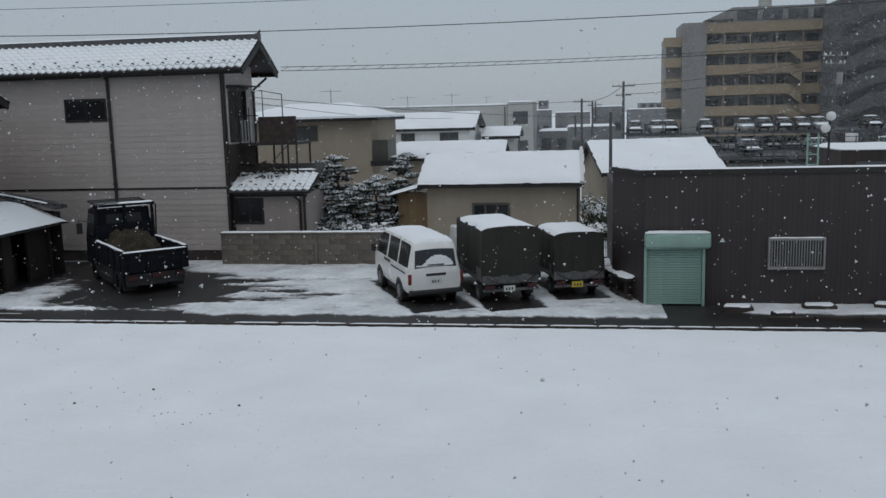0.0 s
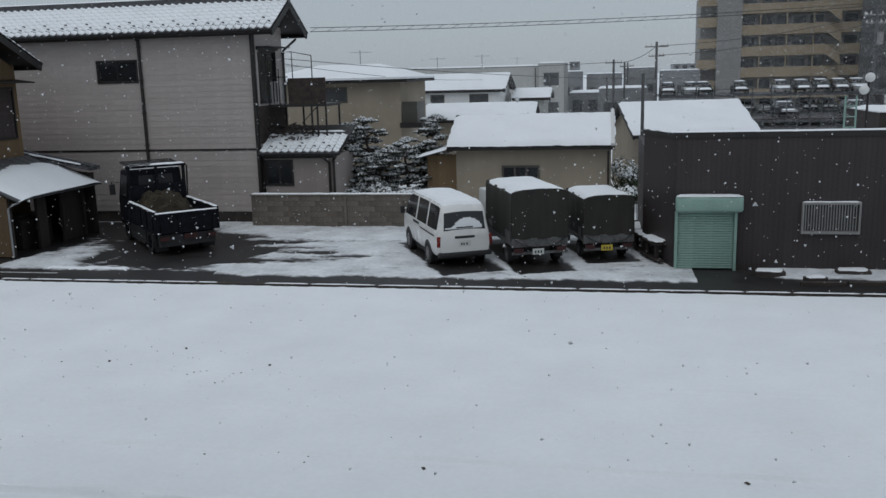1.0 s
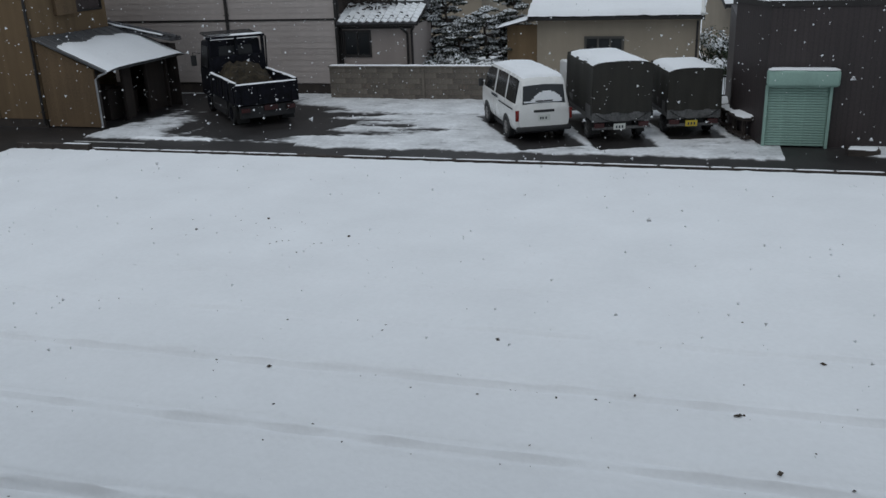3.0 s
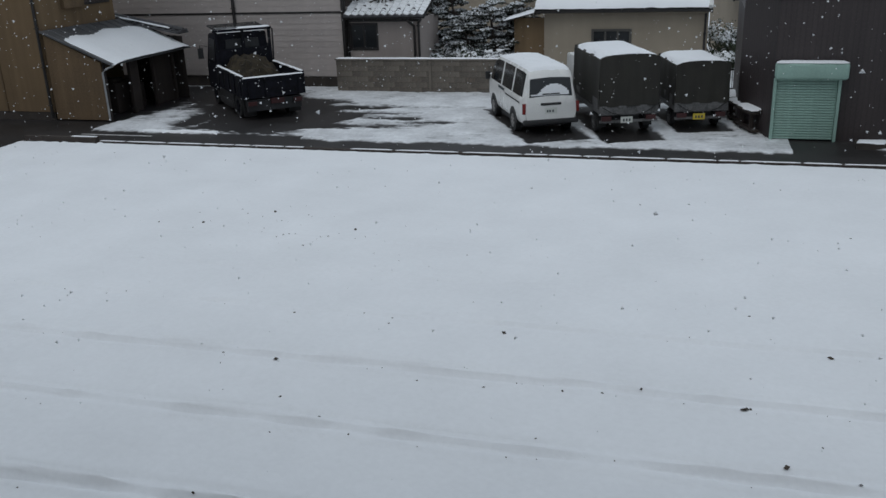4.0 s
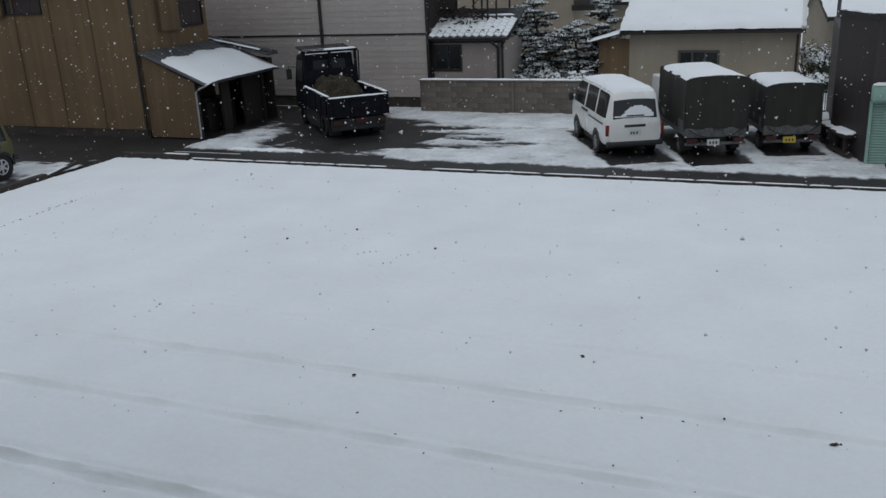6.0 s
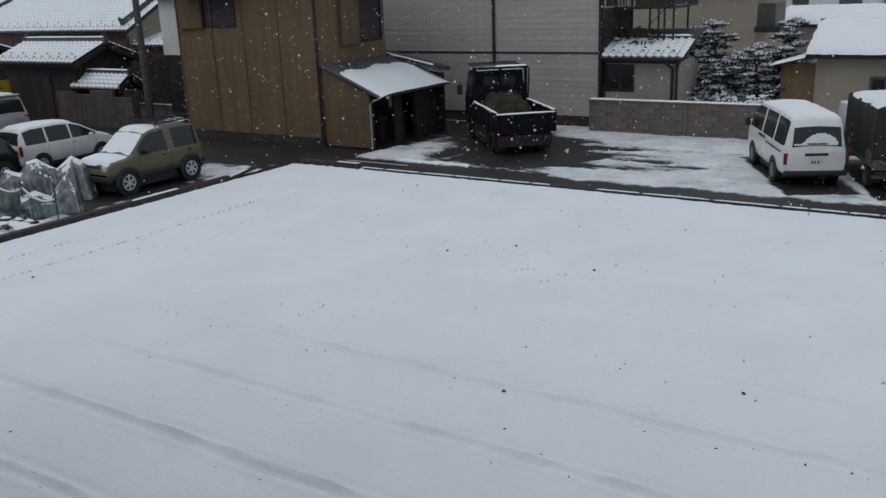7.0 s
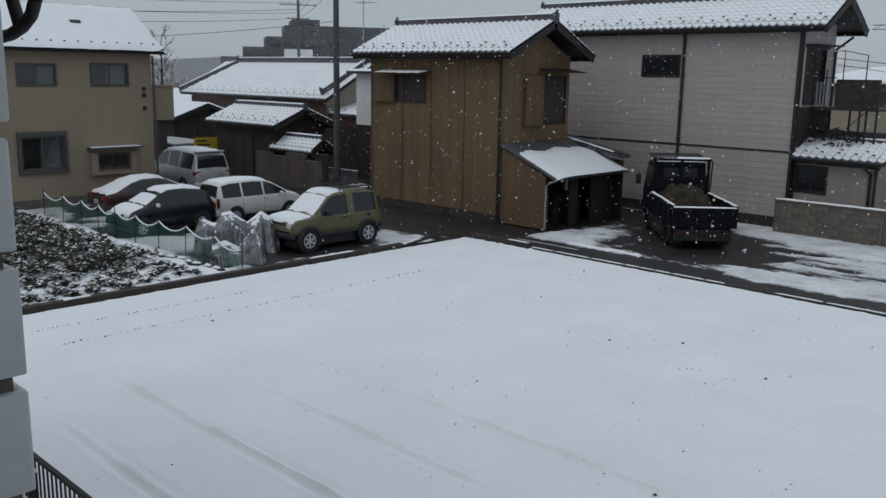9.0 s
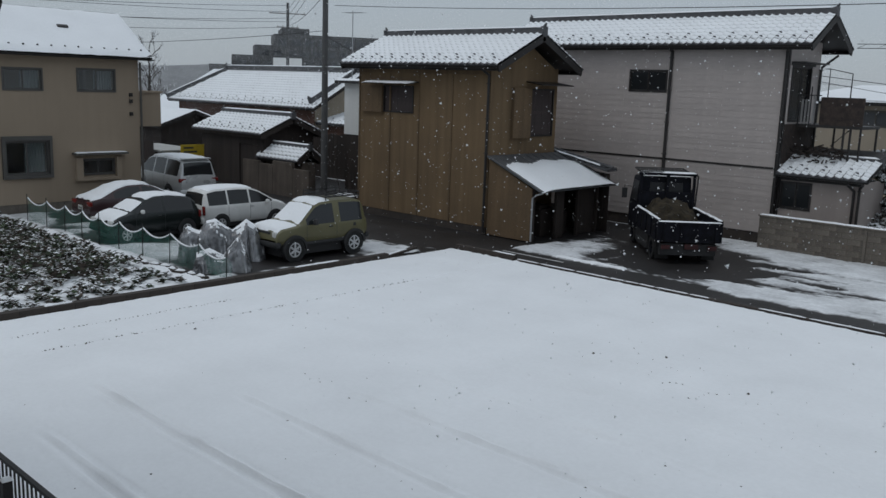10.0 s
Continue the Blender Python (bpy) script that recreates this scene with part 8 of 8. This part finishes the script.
for k, (x, y, r) in enumerate(((-9.5, 31.9, 0.7), (-8.3, 32.0, 0.75), (-7.3, 32.1, 0.65), (-8.9, 32.6, 0.9), (-10.2, 32.4, 0.8), (0.75, 34.8, 1.15), (0.9, 33.2, 0.6), (1.3, 36.0, 0.9))):
    rnd = random.Random(400 + k)
    t = thing("garden_shrub", "rounded dark shrub heaped with snow", "shrub", Matrix.Translation((x, y, 0)), "snowy shrubs")
    bm = bmesh.new()
    for b in range(9):
        a = rnd.uniform(0, 6.28)
        rod(bm, (0, 0, -0.05), (r * 0.7 * math.cos(a), r * 0.7 * math.sin(a), r * rnd.uniform(0.9, 1.6)), 0.025, 0.01, 5)
    part("stems", bm, BARK, t)
    lv, sn = [], []
    for b in range(900):
        u = rand_dir(rnd, 0.25)
        lump = 0.75 + 0.4 * lumpy(u.x * 2, u.y * 2, 1.0, k + u.z)
        o = Vector((u.x * r * lump, u.y * r * lump, r * 0.95 + u.z * r * 0.85 * lump)) * rnd.uniform(0.82, 1.0)
        o.z = max(0.05, o.z)
        dd = rand_dir(rnd)
        lv.append((o, dd, dd.cross(u).normalized(), rnd.uniform(0.07, 0.13)))
        if u.z > 0.2 and rnd.random() < 0.55:
            dd = (u.cross(rand_dir(rnd))).normalized()
            sn.append((o + Vector((0, 0, 0.05)), dd, dd.cross(u).normalized(), rnd.uniform(0.1, 0.2)))
    for nm, q, mt in (("foliage", lv, LEAF), ("foliage_snow", sn, SNOW)):
        ob = new(nm, leaf_mesh(nm, q, mt))
        ob.parent = t

# dark lattice fence in front of the pines
lf = thing("lattice_fence", "low dark lattice fence with a snowy rail", "fence", Matrix.Translation((-9.75, 30.75, 0)))
bm = bmesh.new()
box(bm, 0, 0, 0.9, 2.7, 0.06, 0.98)
box(bm, 0, 0, 0.3, 2.7, 0.06, 0.36)
part("rail", bm, OLDWOOD, lf)
for k in range(5):
    bm = bmesh.new()
    box(bm, k * 0.66, -0.01, 0, k * 0.66 + 0.06, 0.07, 1.05)
    part("post", bm, OLDWOOD, lf)
bm = bmesh.new()
for k in range(26):
    for s in (1, -1):
        box(bm, -0.012, 0.015 + 0.012 * s, -0.4, 0.012, 0.025 + 0.012 * s, 0.4, pose(0.1 + k * 0.1, 0.01, 0.63, 0, 40 * s, 0))
part("lattice", bm, OLDWOOD, lf)["kind"] = "stuff"
bm = bmesh.new()
snow_bed(bm, 0, 0, 2.7, 0.06, 0.98, 0.03, n=(24, 3), ragged=0.01)
part("rail_snow", bm, SNOW, lf, smooth=True)

# benches and boards stacked along the dark building's side
for k, (x, y, a, hh) in enumerate(((1.58, 24.25, -70, 0.55), (1.35, 25.35, -66, 0.5), (1.05, 26.9, -64, 0.45))):
    b = thing("stacked_trestle", "dark wooden trestle with boards and snow on top", "trestle", pose(x, y, 0, 0, 0, a), "trestles by the wall")
    for i, yy in enumerate((-0.32, 0.26)):
        bm = bmesh.new()
        box(bm, -0.35, yy, 0, -0.27, yy + 0.08, hh)
        box(bm, 0.27, yy, 0, 0.35, yy + 0.08, hh)
        part("leg", bm, OLDWOOD, b)
    for i in range(3):
        bm = bmesh.new()
        box(bm, -0.5 + 0.05 * i, -0.4 + 0.24 * i, hh, 0.5, -0.2 + 0.24 * i, hh + 0.05 + 0.06 * (i == 1))
        part("board", bm, OLDWOOD, b)
    bm = bmesh.new()
    box(bm, -0.7, -0.35, 0.1, 0.62, -0.2, 0.17)
    part("brace", bm, OLDWOOD, b)
    bm = bmesh.new()
    snow_bed(bm, -0.48, -0.38, 0.5, 0.28, hh + 0.09, 0.06, n=(10, 8))
    part("board_snow", bm, SNOW, b, smooth=True)

# stone slabs and gutter stones along the workshop
for k, (x, y, w, d, a) in enumerate(((4.15, 22.62, 0.72, 0.42, -3), (6.18, 22.82, 0.78, 0.4, 0), (7.95, 22.95, 0.8, 0.45, -16), (9.6, 22.8, 0.7, 0.4, 4), (5.1, 21.95, 0.5, 0.3, 20))):
    s = thing("stone_slab", "loose concrete slab dusted with snow at the wall's foot", "slab", pose(x, y, 0.03, 0, 0, a), "loose slabs")
    bm = bmesh.new()
    box(bm, -w / 2, -d / 2, -0.05, w / 2, d / 2, 0.12)
    soften(bm, 0.012, 1)
    part("slab", bm, KERB, s)
    bm = bmesh.new()
    snow_bed(bm, -w / 2 + 0.02, -d / 2 + 0.02, w / 2 - 0.02, d / 2 - 0.02, 0.12, 0.03, n=(10, 6))
    part("slab_snow", bm, SNOW, s, smooth=True)
for k in range(9):
    bm = bmesh.new()
    box(bm, 0, 0, -0.1, 1.05, 0.14, 0.09)
    soften(bm, 0.01, 1)
    g = solid("gutter_stone", bm, KERB, "wet dark gutter stone beside the lane", "gutter stone", "gutter stones", m=pose(4.7 + k * 1.1, 21.62 + (0.05 if k % 2 else 0.0) + 0.02 * k, 0, 0, 0, (k % 3) * 1.2))

# low metal gate behind the trucks
lg = thing("low_gate", "low metal bar gate dusted with snow", "gate", Matrix.Translation((0.55, 29.3, 0)))
bm = bmesh.new()
box(bm, 0, 0, 0.25, 0.75, 0.04, 0.3)
box(bm, 0, 0, 0.85, 0.75, 0.04, 0.9)
part("rail", bm, BLACKSTEEL, lg)
for k in range(8):
    bm = bmesh.new()
    box(bm, k * 0.1, 0.0, 0.3, k * 0.1 + 0.03, 0.03, 0.85)
    part("bar", bm, STEEL, lg)
for x in (0.0, 0.72):
    bm = bmesh.new()
    box(bm, x, 0, 0, x + 0.05, 0.05, 0.95)
    part("post", bm, BLACKSTEEL, lg)

# painted lines and a snow ridge on the asphalt
for k, (x, y, l, w, a) in enumerate(((-21.6, 19.45, 2.0, 0.09, 1), (-20.6, 19.0, 1.2, 0.07, 28), (-17.6, 21.6, 2.4, 0.08, 0))):
    bm = bmesh.new()
    box(bm, 0, 0, 0, l, w, 0.006)
    solid("road_marking", bm, LINEPAINT, "worn white line painted on the asphalt", kind="structure", m=pose(x, y, 0.0, 0, 0, a))
bm = bmesh.new()
snow_bed(bm, -1.3, -0.12, 1.3, 0.12, 0, 0.09, n=(30, 8), ragged=0.12)
solid("snow_ridge", bm, SNOW, "low ridge of ploughed snow at the lane's edge", kind="structure", m=pose(-14.6, 22.2, 0, 0, 0, 1), smooth=True)

# dark bits of litter on the snow
rnd = random.Random(12)
bm = bmesh.new()
spots = [(-2.31, 10.48), (-5.03, 9.09), (0.75, 9.07), (0.72, 9.05), (1.8, 10.58), (-8.0, 15.1), (-9.1, 14.2), (-5.96, 14.3), (1.09, 8.0), (-15.5, 9.2)]
for k in range(110):
    spots.append((-15.97 + 0.05 * math.sin(k) + rnd.gauss(0, 0.03), 6.3 + 9.8 * k / 110 + rnd.gauss(0, 0.1)))
for k in range(50):
    spots.append((-17.15 + rnd.gauss(0, 0.04), 6.2 + 5.0 * k / 50))
for k in range(300):
    q = rnd.random()
    if q < 0.45:
        spots.append((rnd.uniform(-17.5, 8), rnd.uniform(3, 19.5)))
    elif q < 0.72:
        spots.append((rnd.uniform(-12, 7), rnd.choice((6.14, 7.7, 9.2, 9.2, 10.72)) + rnd.gauss(0, 0.12)))
    elif q < 0.90:
        spots.append((-15.95 + rnd.gauss(0, 0.04), rnd.uniform(6, 16.5)))
    else:
        spots.append((-7.5 + rnd.gauss(0, 1.6), 14.4 + rnd.gauss(0, 0.6)))
for k, (x, y) in enumerate(spots):
    s = 0.026 if k < 10 else rnd.choice((0.010, 0.014, 0.018)) if k < 170 else rnd.choice((0.005, 0.007, 0.009, 0.013))
    z = lot_height(x, y)
    m = pose(x, y, z + s * 0.2, rnd.uniform(-20, 20), rnd.uniform(-20, 20), rnd.uniform(0, 360))
    vs = [bm.verts.new(m @ Vector(p)) for p in ((-s * 1.5, -s * 0.8, 0), (s * 1.2, -s, 0), (s * 1.6, s * 0.7, 0), (-s, s, 0), (0, 0, s * 0.9))]
    for f in ((0, 1, 4), (1, 2, 4), (2, 3, 4), (3, 0, 4)):
        bm.faces.new([vs[i] for i in f])
solid("litter_on_snow", bm, SOIL, "scattered dark bits of soil and leaf on the snow", kind="stuff")

# ---- the building that the camera looks out of ----
own = thing("wall_own_building", "white glazed tiled facade of the building at the window", "wall", Matrix(), kind="structure")
bm = bmesh.new()
box(bm, -14, -0.30, -0.2, -0.446, 0.194, 11)
part("wall_left", bm, MORTAR, own)
bm = bmesh.new()
box(bm, 1.5, -0.30, -0.2, 12, 0.194, 11)
part("wall_right", bm, MORTAR, own)
bm = bmesh.new()
box(bm, -0.446, -0.30, -0.2, 1.5, 0.194, 4.1)
part("wall_below", bm, MORTAR, own)
bm = bmesh.new()
box(bm, -0.446, -0.30, 6.5, 1.5, 0.194, 11)
part("wall_above", bm, MORTAR, own)
bm = bmesh.new()
for q in ((-14, -3.2, -0.2, 12, -3.0, 11), (-14, -3.0, 10.9, 12, -0.3, 11), (-14, -3.0, 3.9, 12, -0.3, 4.1), (-3.2, -3.0, 4.1, -3.0, -0.3, 10.9), (3.8, -3.0, 4.1, 4.0, -0.3, 10.9)):
    box(bm, *q)
part("room_shell", bm, PLASTERWHITE, own, "plain walls of the room behind the window")
bm = bmesh.new()
box(bm, 0, 0, 0, 0.006, 0.096, 0.0548)
soften(bm, 0.0015, 2)
jamb_tile = mesh_of("wall_tile", bm, TILEWHITE, True)
bm = bmesh.new()
box(bm, -0.096, 0, 0, 0, 0.006, 0.0548)
soften(bm, 0.0015, 2)
face_tile = mesh_of("wall_tile", bm, TILEWHITE, True)
rnd = random.Random(3)
for j in range(38):
    z = 4.0948 + j * 0.0635
    for i, y in enumerate((0.104, 0.0, -0.104)):
        piece("wall_tile", jamb_tile, own, pose(-0.446 + rnd.uniform(-0.001, 0.001), y + rnd.uniform(-0.0015, 0.0015), z + rnd.uniform(-0.001, 0.001)))
    for i in range(3):
        piece("wall_tile", face_tile, own, Matrix.Translation((-0.442 - 0.104 * i, 0.194, z)))

# bent bar bracket on the facade
br = thing("pole_bracket", "black bent bar bracket fixed to the facade", "bracket", Matrix())
bm = bmesh.new()
pts = [(-1.40, 0.2, 5.21), (-1.40, 0.505, 5.225), (-1.33, 0.505, 5.238), (-1.27, 0.505, 5.243), (-1.23, 0.505, 5.252), (-1.197, 0.505, 5.266), (-1.18, 0.505, 5.285), (-1.172, 0.505, 5.32), (-1.18, 0.505, 5.40)]
tube(bm, pts, 0.0085, 10)
part("outer_bar", bm, BLACKSTEEL, br, smooth=True)
bm = bmesh.new()
tube(bm, [(-1.238, 0.505, 5.252), (-1.262, 0.505, 5.295), (-1.285, 0.505, 5.40)], 0.0085, 10)
part("inner_bar", bm, BLACKSTEEL, br, smooth=True)

# railing at the foot of the building
rl = thing("railing", "black steel bar railing with a snow-capped post", "railing", Matrix.Translation((-14, 3.28, 0)))
bm = bmesh.new()
box(bm, 0, -0.025, 1.06, 9, 0.025, 1.1)
part("top_rail", bm, BLACKSTEEL, rl)
bm = bmesh.new()
box(bm, 0, -0.02, 0.22, 9, 0.02, 0.26)
part("bottom_rail", bm, BLACKSTEEL, rl)
bm = bmesh.new()
box(bm, -0.009, -0.009, 0.26, 0.009, 0.009, 1.06)
bar_mesh = mesh_of("railing_bar", bm, BLACKSTEEL)
for k in range(80):
    piece("railing_bar", bar_mesh, rl, Matrix.Translation((0.06 + k * 0.112, 0, 0)))
for x in (0.95, 2.95, 4.95, 6.95, 8.95):
    bm = bmesh.new()
    box(bm, x - 0.035, -0.16, 0, x + 0.035, -0.06, 1.0)
    part("railing_post", bm, BLACKSTEEL, rl)
    bm = bmesh.new()
    snow_bed(bm, x - 0.05, -0.17, x + 0.05, -0.05, 1.0, 0.05, n=(6, 6), ragged=0.01)
    part("post_snow", bm, SNOW, rl, "cap of snow", smooth=True)


# ---- falling snow ----
def flakes(name, label, count, seed, place, size, sides=((0, 1, 2), (0, 2, 3), (0, 3, 1), (1, 3, 2))):
    rng = np.random.default_rng(seed)
    c = place(rng, count)
    r = size(rng, count)[:, None]
    rot = rng.normal(size=(count, 3))
    rot /= np.linalg.norm(rot, axis=1)[:, None]
    side = np.cross(rot, rng.normal(size=(count, 3)))
    side /= np.linalg.norm(side, axis=1)[:, None]
    third = np.cross(rot, side)
    v = np.stack([c + rot * r, c - rot * r * 0.4 + side * r, c - rot * r * 0.5 - side * r * 0.5 + third * r * 0.85, c - rot * r * 0.4 - side * r * 0.5 - third * r * 0.85], 1).reshape(-1, 3)
    k = np.arange(count)[:, None, None] * 4
    f = (k + np.array(sides)[None]).reshape(-1, 3)
    me = bpy.data.meshes.new(name)
    me.vertices.add(len(v))
    me.vertices.foreach_set("co", v.ravel())
    me.loops.add(len(f) * 3)
    me.loops.foreach_set("vertex_index", f.ravel())
    me.polygons.add(len(f))
    me.polygons.foreach_set("loop_start", np.arange(len(f)) * 3)
    me.update(calc_edges=True)
    me.materials.append(SNOW)
    return tagged(new(name, me), label, kind="stuff")


def near_air(rng, n):
    y = 6 + 23 * rng.random(n) ** 0.7
    return np.stack([(-1.35 + 1.75 * rng.random(n)) * y, y, 0.3 + 9 * rng.random(n)], 1)


def far_air(rng, n):
    a = np.radians(-26 + 95 * rng.random(n))
    d = 50 + 27 * rng.random(n)
    return np.stack([-np.sin(a) * d, np.cos(a) * d, 0.5 + 12 * rng.random(n)], 1)


flakes("falling_snow", "snowflakes falling through the air", 6000, 1, near_air, lambda rng, n: 0.007 + 0.018 * rng.random(n) ** 2.5)
flakes("distant_snowfall", "dense fine snowfall in the distance", 800000, 2, far_air, lambda rng, n: 0.009 + 0.004 * rng.random(n), ((0, 1, 2),))
